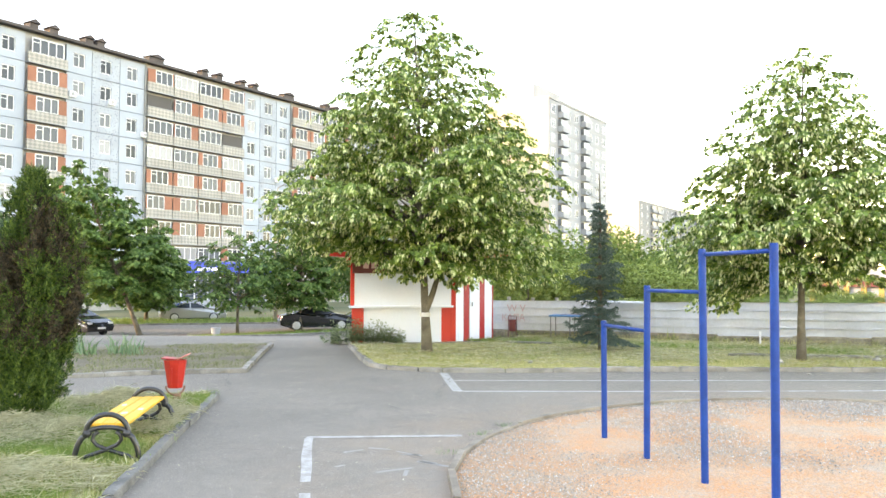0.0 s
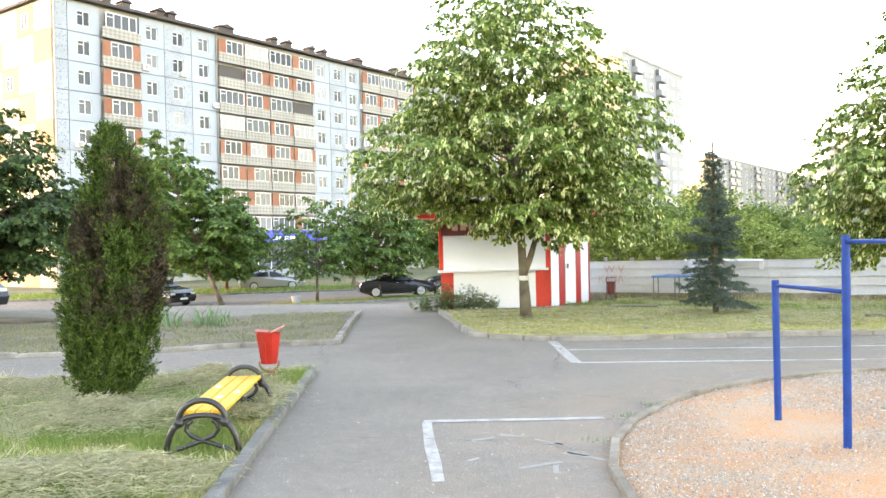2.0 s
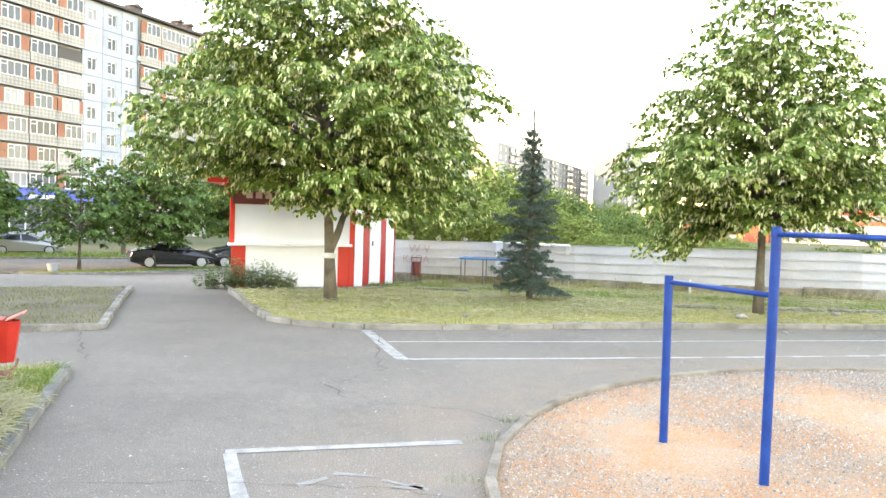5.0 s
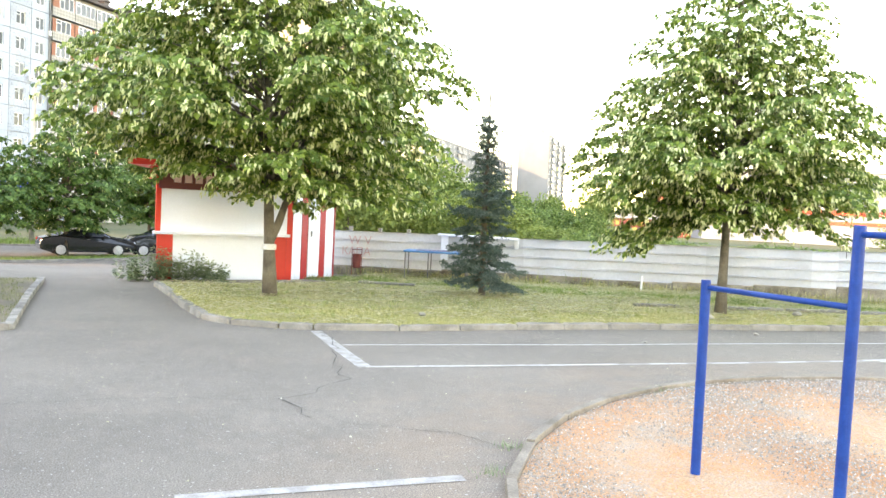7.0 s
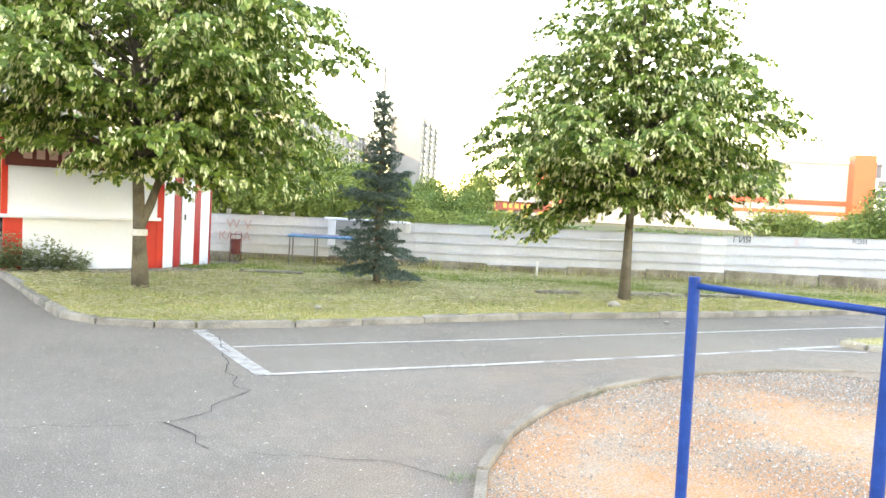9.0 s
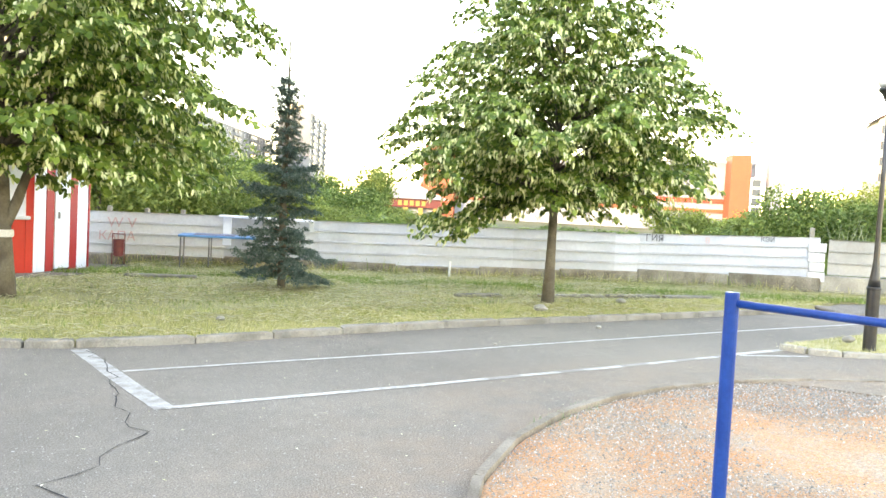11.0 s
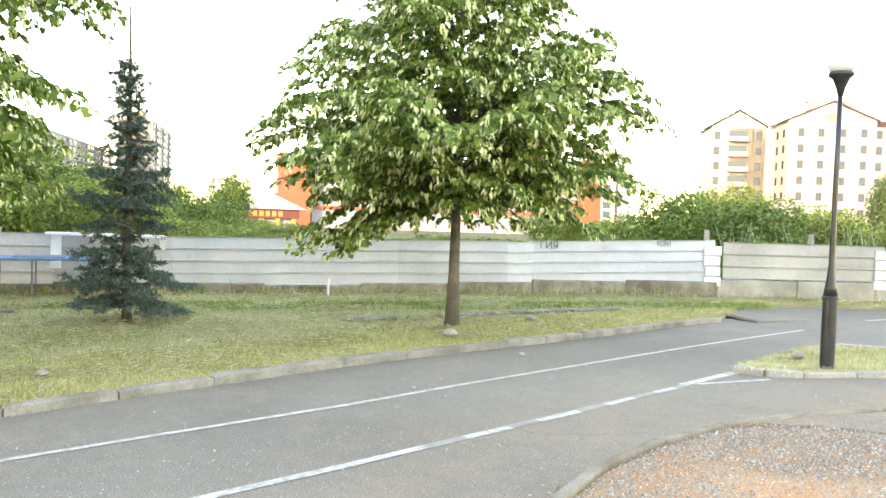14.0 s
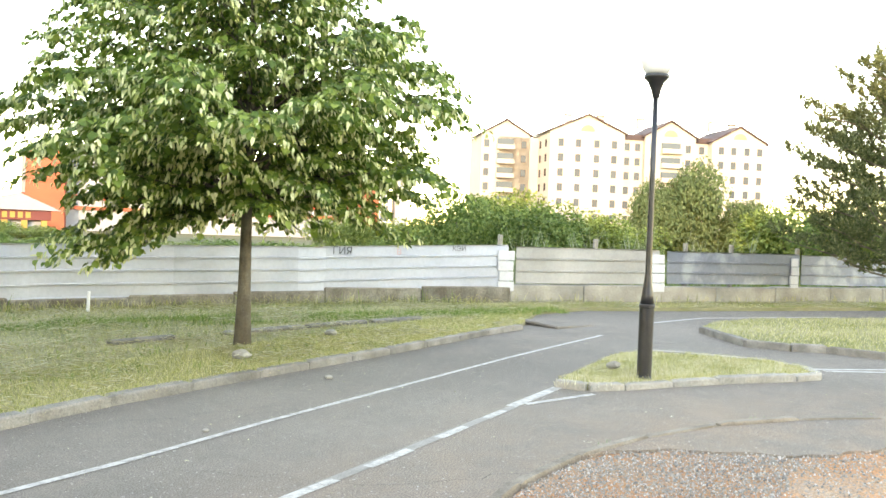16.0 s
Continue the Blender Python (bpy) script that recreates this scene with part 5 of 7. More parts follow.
BUSHES = [crown_mesh(100 + k, 6200, 0.068, BUSH_LEAF if k % 2 else LIGHT_LEAF, 0.85) for k in range(6)]
THIN_BUSHES = [crown_mesh(120 + k, 2600, 0.13, BUSH_LEAF if k % 2 else LIGHT_LEAF, 0.85) for k in range(4)]
STEM = mesh_of("stems", tube(tube(bmesh.new(), [(0, 0, -0.6), (0.05, 0, 0.3), (0.1, 0.05, 1.0)], [0.05, 0.04, 0.015], 6), [(0.05, 0, -0.6), (-0.15, 0.1, 0.5), (-0.3, 0.1, 1.1)], [0.04, 0.03, 0.01], 6), BARK)


def shrub(x, y, size, tall, k, label, category="shrub", group="shrubs behind the fence", thin=False):
    z = H(x, y)
    t = thing("shrub", pose(x, y, z - 0.1), label, category, group)
    m = pose(0, 0, 0, 0, 0, random.uniform(0, 360)) @ Matrix.Diagonal((size, size, tall, 1))
    shared("stems", STEM, m, t)
    shared("crown", THIN_BUSHES[k % 4] if thin else BUSHES[k % 6], m, t)


def toward(az, d, x0=-0.3, y0=7.0):
    a = radians(az)
    return x0 + d * math.sin(a), y0 + d * math.cos(a)


# azimuth, distance, half width, half height
ROW = [(-2.0, 42, 3.4, 2.9), (2.5, 44, 3.2, 2.7), (5.5, 34, 2.4, 2.2), (8.0, 41, 3.4, 3.0), (10.5, 33, 2.4, 1.9), (12.0, 45, 3.6, 3.1), (14.5, 36, 2.6, 2.0), (15.8, 48, 3.2, 2.6), (17.5, 33, 2.2, 1.6), (19.3, 41, 2.6, 1.6), (21.0, 30, 1.7, 1.25), (22.4, 37, 2.2, 1.8), (24.3, 34, 1.8, 1.35), (26.5, 32, 1.6, 1.05), (29.0, 34, 1.8, 1.1), (32.0, 31, 1.6, 1.05), (35.0, 33, 1.8, 1.1), (38.0, 30, 1.6, 1.05), (41.0, 33, 1.9, 1.15), (43.5, 30, 1.5, 1.05), (45.8, 36, 1.7, 1.75), (48.3, 30, 1.6, 1.0), (51.0, 33, 1.9, 1.35), (53.5, 30, 1.9, 1.5), (56.0, 34, 2.3, 1.7), (58.5, 31, 2.2, 1.65), (61.3, 34, 2.2, 1.55), (64.0, 38, 2.2, 1.3), (74.5, 37, 2.6, 1.75), (77.5, 34, 2.4, 1.7), (81.0, 34, 2.4, 1.7), (85.0, 34, 2.4, 1.6)]
for k, (az, d, w, tall) in enumerate(ROW):
    tall *= (1.0 + 0.3 * smooth(48, 56, az) + random.uniform(-0.12, 0.12)) * (1.0 if az < 23 or az > 45 else 0.72)
    x, y = toward(az, d)
    shrub(x, y, w, tall, k, "dense green self-sown shrub behind the sheet fence")
for k in range(34):
    az = 4 + k * 2.45
    if 23 < az < 46:
        continue
    x, y = toward(az, 52 + 14 * ((k * 7) % 5) / 4)
    shrub(x, y, random.uniform(2.6, 3.8), random.uniform(1.3, 1.75) * (1.5 if az < 17 else 1.0), k + 1, "distant green shrub in the overgrown plot", group="distant shrubs", thin=True)
for k in range(26):
    x, y = toward(16 + k * 2.8, 24.5 + 2.2 * ((k * 5) % 3))
    if y > fence_y(x) + 1.2 and k % 3 == 0:
        shrub(x, y, random.uniform(0.8, 1.2), random.uniform(0.75, 0.95), k + 2, "low green shrub close behind the fence", thin=True)
for az, d, w_, tall in ((24.7, 46, 1.75, 2.75), (21.4, 44, 1.5, 2.25), (19.2, 50, 1.7, 2.3), (26.2, 62, 2.4, 0.95), (28.6, 60, 2.2, 0.8)):
    x, y = toward(az, d, -0.46, 7.5)
    shrub(x, y, w_, tall, 1 + 2 * (int(az) % 3), "dense dark green young tree behind the sheet fence" if tall > 1 else "low green bush growing before the roadside shop", "tree" if tall > 1 else "shrub", "young trees" if tall > 1 else "bushes by the shop")
# hanging willow
wx, wy = toward(69.3, 45)
w = thing("willow_tree", pose(wx, wy, -0.1), "tall drooping willow behind the fence", "tree")
part("trunk", tube(bmesh.new(), [(0, 0, -0.3), (0.1, 0, 2.0), (0.0, 0.1, 4.2)], [0.22, 0.16, 0.05], 8), BARK, w)
WILLOW = foliage("willow_leaf", [(0.0, (0.07, 0.11, 0.04)), (0.6, (0.11, 0.165, 0.06)), (1.0, (0.18, 0.23, 0.1))], 0.55, 0.3)
for k, (dx, dy, size, tall) in enumerate(((0.0, 0.0, 2.3, 3.2), (-1.9, 1.0, 2.0, 2.5), (1.6, -2.0, 2.1, 2.3), (0.4, 1.6, 1.8, 2.8))):
    shared("crown", crown_mesh(77 + k, 13000, 0.06, WILLOW, 1.0, 0.9), Matrix.Translation((dx, dy, 0)) @ Matrix.Diagonal((size, size, tall, 1)), w)


# ---- grass, hay, weeds, gravel ----
def lawn_blades(name, poly, n, h, width, z, label, material=GRASS, lean=0.75, mask=None):
    xy = scatter(poly, int(n * 1.7) if h < 0.15 else n)
    if mask:
        xy = xy[[mask(*p) for p in xy]]
    at = np.column_stack([xy, [H(*p) + z for p in xy]])
    hh = h * rng.uniform(0.45, 1.25, len(at))
    tagged(new(name, blades(name, at, rng.uniform(0.15, lean, len(at)), hh, width * (1.25 if h < 0.15 else 1.0), material)), label, "grass", kind="stuff")


near = [p for p in BED_NEAR if p[1] > 2.9] + [(-11.5, 7.6), (-11.5, 2.0), (-1.7, 2.0)]
FAR_PART = [(-0.2, -6.0), (-0.75, -3.0), (-1.35, 0.0), (-1.7, 2.0), (-11.5, 2.0), (-11.5, 7.6), (-13.0, 7.0), (-13.0, -6.0)]
lawn_blades("grass", FAR_PART, 12000, 0.08, 0.012, 0.015, "short mixed green and dry grass")
lawn_blades("grass", near, 125000, 0.075, 0.0055, 0.015, "short mixed green and dry grass")
lawn_blades("grass", [(-2.8, 5.0), (-3.0, 9.0), (-3.5, 12.0), (-5.0, 11.6), (-6.5, 9.0), (-6.5, 5.0)], 52000, 0.13, 0.006, 0.015, "fresh green grass tufts round the bench", GREEN_GRASS, 0.8, lambda x, y: noise.noise((x * 1.1, y * 1.1, 3)) > -0.08)
lawn_blades("grass", near, 42000, 0.15, 0.0075, 0.02, "fresh green grass standing up through the hay", GREEN_GRASS, 0.85, lambda x, y: noise.noise((x * 0.8, y * 0.9, 40)) + 0.5 * noise.noise((x * 2.8, y * 2.8, 41)) > -0.08)
THIN_GRASS = foliage("thin_grass", [(0.0, (0.1, 0.14, 0.04)), (0.5, (0.18, 0.2, 0.07)), (1.0, (0.36, 0.33, 0.18))], 0.6, 0.3)
lawn_blades("grass", BED_LEFT, 60000, 0.06, 0.012, 0.05, "thin short grass on bare soil", THIN_GRASS, 0.8, lambda x, y: noise.noise((x * 0.9, y * 0.9, 8)) > -0.25)
lawn_blades("grass", [p for p in LAWN[1:16]] + [(16.0, 18.4), (12.5, 18.5), (7.0, 18.2), (1.0, 18.0), (-1.6, 19.5)], 120000, 0.05, 0.006, 0.07, "short mown lawn grass along the kerb", GRASS)
lawn_blades("grass", LAWN, 260000, 0.055, 0.008, 0.07, "short mown lawn grass, partly dry", GRASS)
DITCH = [(0.2, 23.75), (3.2, 22.75), (7.7, 20.85), (12.7, 18.75), (16.7, 17.35), (17.3, 18.05), (13.2, 19.85), (8.0, 22.05), (3.5, 24.05), (1.3, 24.55)]
lawn_blades("grass", LAWN, 34000, 0.1, 0.012, 0.07, "fresh green tufts in the mown lawn", GREEN_GRASS, 0.85, lambda x, y: noise.noise((x * 0.55 + y * 0.2, y * 1.3, 27)) + 0.5 * noise.noise((x * 2.6, y * 3.2, 2)) > 0.16)
lawn_blades("grass", DITCH, 45000, 0.12, 0.014, 0.06, "fresh green grass in the hollow by the fence", GREEN_GRASS, 0.7, lambda x, y: noise.noise((x * 0.5, y * 1.5, 1)) > -0.2)
FOOT = [(1.3, 26.2), (4.1, 25.35), (13.7, 21.6), (17.7, 19.2), (29.5, 11.4), (29.8, 11.7), (17.85, 19.5), (13.8, 21.9), (4.2, 25.65), (1.3, 26.6)]
lawn_blades("weeds", FOOT, 26000, 0.3, 0.013, 0.02, "tall dry weeds along the foot of the fence", GRASS, 0.6, lambda x, y: noise.noise((x * 1.3, y * 1.3, 5)) > -0.22)
FOOT_FRONT = [(1.3, fence_y(1.3) - 0.12)] + [(x, fence_y(x) - 0.12) for x in (4.0, 7.0, 10.0, 13.5, 17.0)] + [(x, fence_y(x) - 0.6) for x in (17.0, 13.5, 10.0, 7.0, 4.0, 1.3)]
lawn_blades("weeds", FOOT_FRONT, 30000, 0.26, 0.011, 0.02, "dry straw and weeds piled against the fence footing", GRASS, 0.95, lambda x, y: noise.noise((x * 0.9, y * 1.3, 15)) > -0.3)
lawn_blades("weeds", FOOT_FRONT, 5000, 0.4, 0.016, 0.02, "green weeds standing at the fence footing", GREEN_GRASS, 0.6, lambda x, y: noise.noise((x * 1.1, y * 1.3, 25)) > 0.2)
lawn_blades("grass", ISLAND, 14000, 0.055, 0.005, 0.06, "dry and green grass on the lamp island", lean=0.95)
lawn_blades("grass", ISLAND, 12000, 0.05, 0.005, 0.06, "dry straw-coloured grass on the lamp island", HAY, 0.95, lambda x, y: noise.noise((x * 1.6, y * 1.6, 17)) > -0.1)
lawn_blades("grass", ISLAND_FAR, 32000, 0.06, 0.011, 0.08, "dry mown grass on the far island")
lawn_blades("grass", VERGE, 30000, 0.3, 0.04, 0.05, "long green grass on the roadside verge", GREEN_GRASS)
lawn_blades("grass", MEDIAN, 14000, 0.15, 0.03, 0.05, "grass on the tree strip", GREEN_GRASS)
BACK = [(2.0, 28.5), (14.0, 23.6), (18.3, 21.0), (30.0, 13.5), (36.0, 20.0), (20.0, 34.0), (4.0, 36.0)]
lawn_blades("weeds", BACK, 50000, 1.0, 0.035, -0.05, "tall weeds growing behind the fence", GREEN_GRASS, 0.5, lambda x, y: noise.noise((x * 0.35, y * 0.35, 21)) > 0.05)

PALE_WEED = foliage("pale_weed", [(0.0, (0.22, 0.26, 0.15)), (1.0, (0.42, 0.46, 0.31))], 0.7, 0.3)
lawn_blades("weeds", [(18.3, 19.9), (22.0, 17.4), (25.0, 15.4), (25.4, 16.1), (22.4, 18.2), (18.7, 20.6)], 2600, 1.85, 0.03, 0.0, "tall pale mugwort standing behind the fence", PALE_WEED, 0.25, lambda x, y: noise.noise((x * 0.9, y * 0.9, 33)) > -0.05)

xy = scatter(near, 220000)
keep = np.array([noise.noise((x * 0.55, y * 0.75, 4)) + 0.35 * noise.noise((x * 2, y * 2, 9)) > -0.04 - 0.44 * (math.hypot(x + 5.4, y - 9.3) < 1.8) for x, y in xy])
xy = xy[keep]
n = len(xy)
heap = np.array([max(0.0, noise.noise((x * 0.55, y * 0.75, 4)) + 0.5 * noise.noise((x * 2.1, y * 2.4, 9)) - 0.02) for x, y in xy])
at = np.column_stack([xy, 0.035 + rng.uniform(0, 0.06, n) + heap * 0.3 * rng.uniform(0.75, 1.0, n)])
tagged(new("hay", leaves("hay", at, rng.normal(0, 1, (n, 3)) * [1, 1, 0.22], [0, 0, 1.0] + rng.normal(0, 0.2, (n, 3)), rng.uniform(0.06, 0.19, n), rng.uniform(0.0025, 0.005, n), [HAY], 0.0)), "pale dry cut hay strewn over the grass", "hay", kind="stuff")
xy = scatter(LAWN, 150000)
xy = xy[[noise.noise((x * 0.5, y * 1.5, 14)) + 0.6 * noise.noise((x * 1.9, y * 3.4, 5)) > 0.05 for x, y in xy]]
n = len(xy)
at = np.column_stack([xy, [H(*p) + 0.1 for p in xy]]) + rng.uniform(0, 0.06, (n, 1)) * [0, 0, 1]
tagged(new("hay", leaves("hay", at, rng.normal(0, 1, (n, 3)) * [1, 1, 0.15], [0, 0, 1.0] + rng.normal(0, 0.2, (n, 3)), rng.uniform(0.07, 0.2, n), 0.005, [HAY], 0.0)), "dry grass clippings lying on the lawn", "hay", kind="stuff")


def tuft(label, x, y, n, spread, h, width, material, lean=0.6, name="weed_tuft", z=0.0, category="weeds"):
    at = np.column_stack([x + rng.normal(0, spread[0], n), y + rng.normal(0, spread[1], n), np.full(n, H(x, y) + z)])
    return tagged(new(name, blades(name, at, rng.uniform(0.1, lean, n), h * rng.uniform(0.4, 1.15, n), width, material)), label, category, "weed tufts", "stuff")


for x, y, n in ((3.9, 11.83, 130), (3.45, 11.6, 90), (3.2, 11.45, 50), (1.2, 9.62, 60), (0.85, 9.0, 40), (6.9, 12.2, 26), (8.9, 11.45, 16), (9.9, 10.6, 12), (0.5, 7.9, 30), (0.62, 5.6, 30)):
    tuft("green weed tuft growing beside the kerb ring", x, y, n, (0.09, 0.05), 0.075, 0.007, WEED)
for x, y in ((-2.5, 6.0), (-2.62, 7.3), (-2.8, 8.3), (-3.2, 10.6), (-3.45, 11.5), (-3.5, 11.95), (-2.2, 4.6)):
    tuft("grass tuft growing over the kerb", x - 0.1, y, 60, (0.05, 0.14), 0.08, 0.007, GREEN_GRASS, z=0.02)
for x, y in ((9.2, 13.6), (9.35, 13.35), (9.9, 13.2), (10.6, 12.75), (11.4, 12.1)):
    tuft("dry grass tuft on the island edge", x, y, 90, (0.12, 0.08), 0.11, 0.006, HAY, z=0.06)
for x, y in ((-8.9, 18.4), (-8.3, 18.75), (-9.4, 18.8), (-7.8, 18.5)):
    tuft("clump of sword-leaved iris in the bed", x, y, 26, (0.12, 0.12), 0.55, 0.04, IRIS, 0.8, "iris_clump", 0.05, "plant")
for k, (tall, wide) in enumerate(((0.3, 0.26), (0.42, 0.3), (0.36, 0.24), (0.46, 0.26), (0.3, 0.3), (0.4, 0.22), (0.24, 0.2))):
    x = -3.62 + k * 0.31
    y = 22.98 + 0.3 * (x + 3.75) / 3 + 0.07 * (k % 3 - 1)
    n = 330
    stem = rng.integers(0, 11, n)
    root = rng.uniform(-1, 1, (11, 2)) * [wide, 0.2]
    tip = root * 1.35 + rng.normal(0, 0.05, (11, 2))
    high = tall * rng.uniform(0.9, 1.9, 11)
    u = rng.uniform(0.05, 1, n)
    at = np.column_stack([x + root[stem, 0] + (tip - root)[stem, 0] * u, y + root[stem, 1] + (tip - root)[stem, 1] * u, H(x, y) + 0.02 + high[stem] * u])
    d = unit(rng.normal(0, 1, (n, 3)) * [1, 1, 0.35])
    tagged(new("weed_bush", leaves("weed_bush", at + d * 0.04, d + [0, 0, 0.15], d * 0.4 + [0, 0, 1.0], 0.13 * (1.2 - 0.6 * u), 0.055 * (1.2 - 0.6 * u), [WEED], 0.2)), "leafy green weeds growing against the kiosk", "weeds", "kiosk weeds")

# grass hanging over the lawn kerb, and crumbs lying on the asphalt
def fringe(pts, n, inset, z, label):
    pts = [Vector(p) for p in densify(pts, 0.3, False)]
    at = []
    for k in rng.integers(0, len(pts) - 1, n):
        p = pts[k].lerp(pts[k + 1], rng.uniform())
        d = (pts[k + 1] - pts[k]).normalized()
        off = rng.normal(inset, 0.05)
        if noise.noise((p.x * 1.4, p.y * 1.4, 6)) > -0.15:
            at.append((p.x - d.y * off, p.y + d.x * off, H(p.x, p.y) + z))
    at = np.array(at)
    tagged(new("grass", blades("grass", at, rng.uniform(0.3, 0.95, len(at)), 0.075 * rng.uniform(0.4, 1.3, len(at)), 0.009, GRASS)), label, "grass", kind="stuff")


fringe(LAWN[:14], 16000, 0.08, 0.05, "ragged grass hanging over the lawn kerb")
fringe([ISLAND[0], *ISLAND[1:9]], 2500, 0.12, 0.05, "ragged grass over the island kerb")
fringe(BED_NEAR[2:12], 6000, 0.15, 0.02, "ragged grass along the path kerb")
n = 900
xy = np.column_stack([rng.uniform(-3.0, 13.0, n), rng.uniform(3.0, 16.0, n)])
xy = xy[(np.hypot(xy[:, 0] - PIT_C[0], xy[:, 1] - PIT_C[1]) > PIT_R + 0.05) & ~inside(BED_NEAR, xy[:, 0], xy[:, 1]) & ~inside(ISLAND, xy[:, 0], xy[:, 1])]
n = len(xy)
tagged(new("litter", leaves("litter", np.column_stack([xy, np.full(n, 0.006)]), rng.normal(0, 1, (n, 3)) * [1, 1, 0.08], [0, 0, 1.0] + rng.normal(0, 0.2, (n, 3)), rng.uniform(0.01, 0.04, n), rng.uniform(0.004, 0.014, n), [HAY], 0.1)), "pale crumbs and dry bits lying on the asphalt", "litter", kind="stuff")

# loose gravel on the exercise ground
n = 230000
a = rng.uniform(0, 2 * np.pi, n)
rad = PIT_R * np.sqrt(rng.uniform(0, 1, n))
px, py = PIT_C[0] + (rad - 0.08) * np.cos(a), PIT_C[1] + (rad - 0.08) * np.sin(a)
dense = np.array([0.12 + 0.8 * smooth(3.7, 5.2, r_) + 1.0 * noise.noise((x * 0.7, y * 0.7, 2)) + 1.2 * (math.hypot(x - 6.5, (y - 11.35) * 1.6) < 1.1) for x, y, r_ in zip(px, py, rad)])
keep = rng.uniform(0, 1, n) < dense * np.interp(px, [1.0, 2.5, 5.0], [1.0, 0.95, 1.0]) * np.interp(np.hypot(px - 2.0, py - 9.5), [0, 5.5, 8.5, 11.5], [1.0, 1.0, 0.8, 0.5])
turn = np.degrees(np.arctan2(py - PIT_C[1], px - PIT_C[0]))
keep &= ~((turn > 20) & (turn < 84) & (rad > np.array([crescent(min(84, max(20, d))) for d in turn]) + rng.normal(0, 0.06, n)))
px, py = px[keep], py[keep]
n = len(px)
size = rng.uniform(0.0045, 0.0125, n) * np.interp(px, [2.5, 5.5, 8.0], [0.78, 1.0, 1.25]) * np.where(rng.uniform(0, 1, n) < 0.06, 1.6, 1.0)
stone = np.array([[1, 0.1, -0.3], [-0.6, 0.8, -0.3], [-0.5, -0.9, -0.3], [0, 0, 0.85]])
jit = stone[None] * rng.uniform(0.6, 1.25, (n, 4, 1)) * size[:, None, None]
ca, sa = np.cos(a[: n]), np.sin(a[: n])
rot = np.stack([jit[..., 0] * ca[:, None] - jit[..., 1] * sa[:, None], jit[..., 0] * sa[:, None] + jit[..., 1] * ca[:, None], jit[..., 2]], -1)
v = (rot + np.column_stack([px, py, 0.028 + size * 0.4])[:, None]).reshape(-1, 3)
fc = np.array([[0, 1, 3], [1, 2, 3], [2, 0, 3], [1, 0, 2]])
f = (np.arange(n)[:, None, None] * 4 + fc).reshape(-1, 3)
tagged(new("gravel", raw_mesh("gravel", v, f, [STONE_GREY])), "grey and rusty gravel strewn over the red soil", "gravel", kind="stuff")


# ---- buildings ----
def window_meshes(w, h, panes, frame_mat=None, glass=None):
    """A white frame with mullions, and the glass behind it; origin at the centre, facing -y."""
    fr = bmesh.new()
    t = 0.07
    for x in np.linspace(-w / 2, w / 2, panes + 1):
        box(fr, x + (t / 2 if x < -w / 2 + 0.01 else -t / 2 if x > w / 2 - 0.01 else 0), 0, 0, t, 0.06, h)
    for z in (-h / 2 + t / 2, h / 2 - t / 2):
        box(fr, 0, 0.001, z, w, 0.06, t)
    if panes > 1:
        box(fr, -w / 2 + w / panes / 2, 0, h * 0.22, w / panes, 0.055, 0.05)
    gl = boxed(0, 0.045, 0, w - 0.02, 0.02, h - 0.02)
    return mesh_of("window", fr, frame_mat or PVC), mesh_of("pane", gl, glass or PANE)


W_SMALL, W_TRIPLE, W_QUAD = window_meshes(1.3, 1.4, 2), window_meshes(2.3, 1.45, 3), window_meshes(3.3, 1.45, 4)


def add_window(parent, meshes, x, y, z, turn=0):
    o = shared("window", meshes[0], pose(x, y, z, 0, 0, turn), parent)
    shared("pane", meshes[1], Matrix.Identity(4), o)
    return o


def basis(x, y, ux, uy):
    """Local x along (ux, uy), y into the building."""
    return Matrix(((ux, -uy, 0, x), (uy, ux, 0, y), (0, 0, 1, 0), (0, 0, 0, 1)))


UX, UY = 0.475, 0.88
PITCH = 2.75


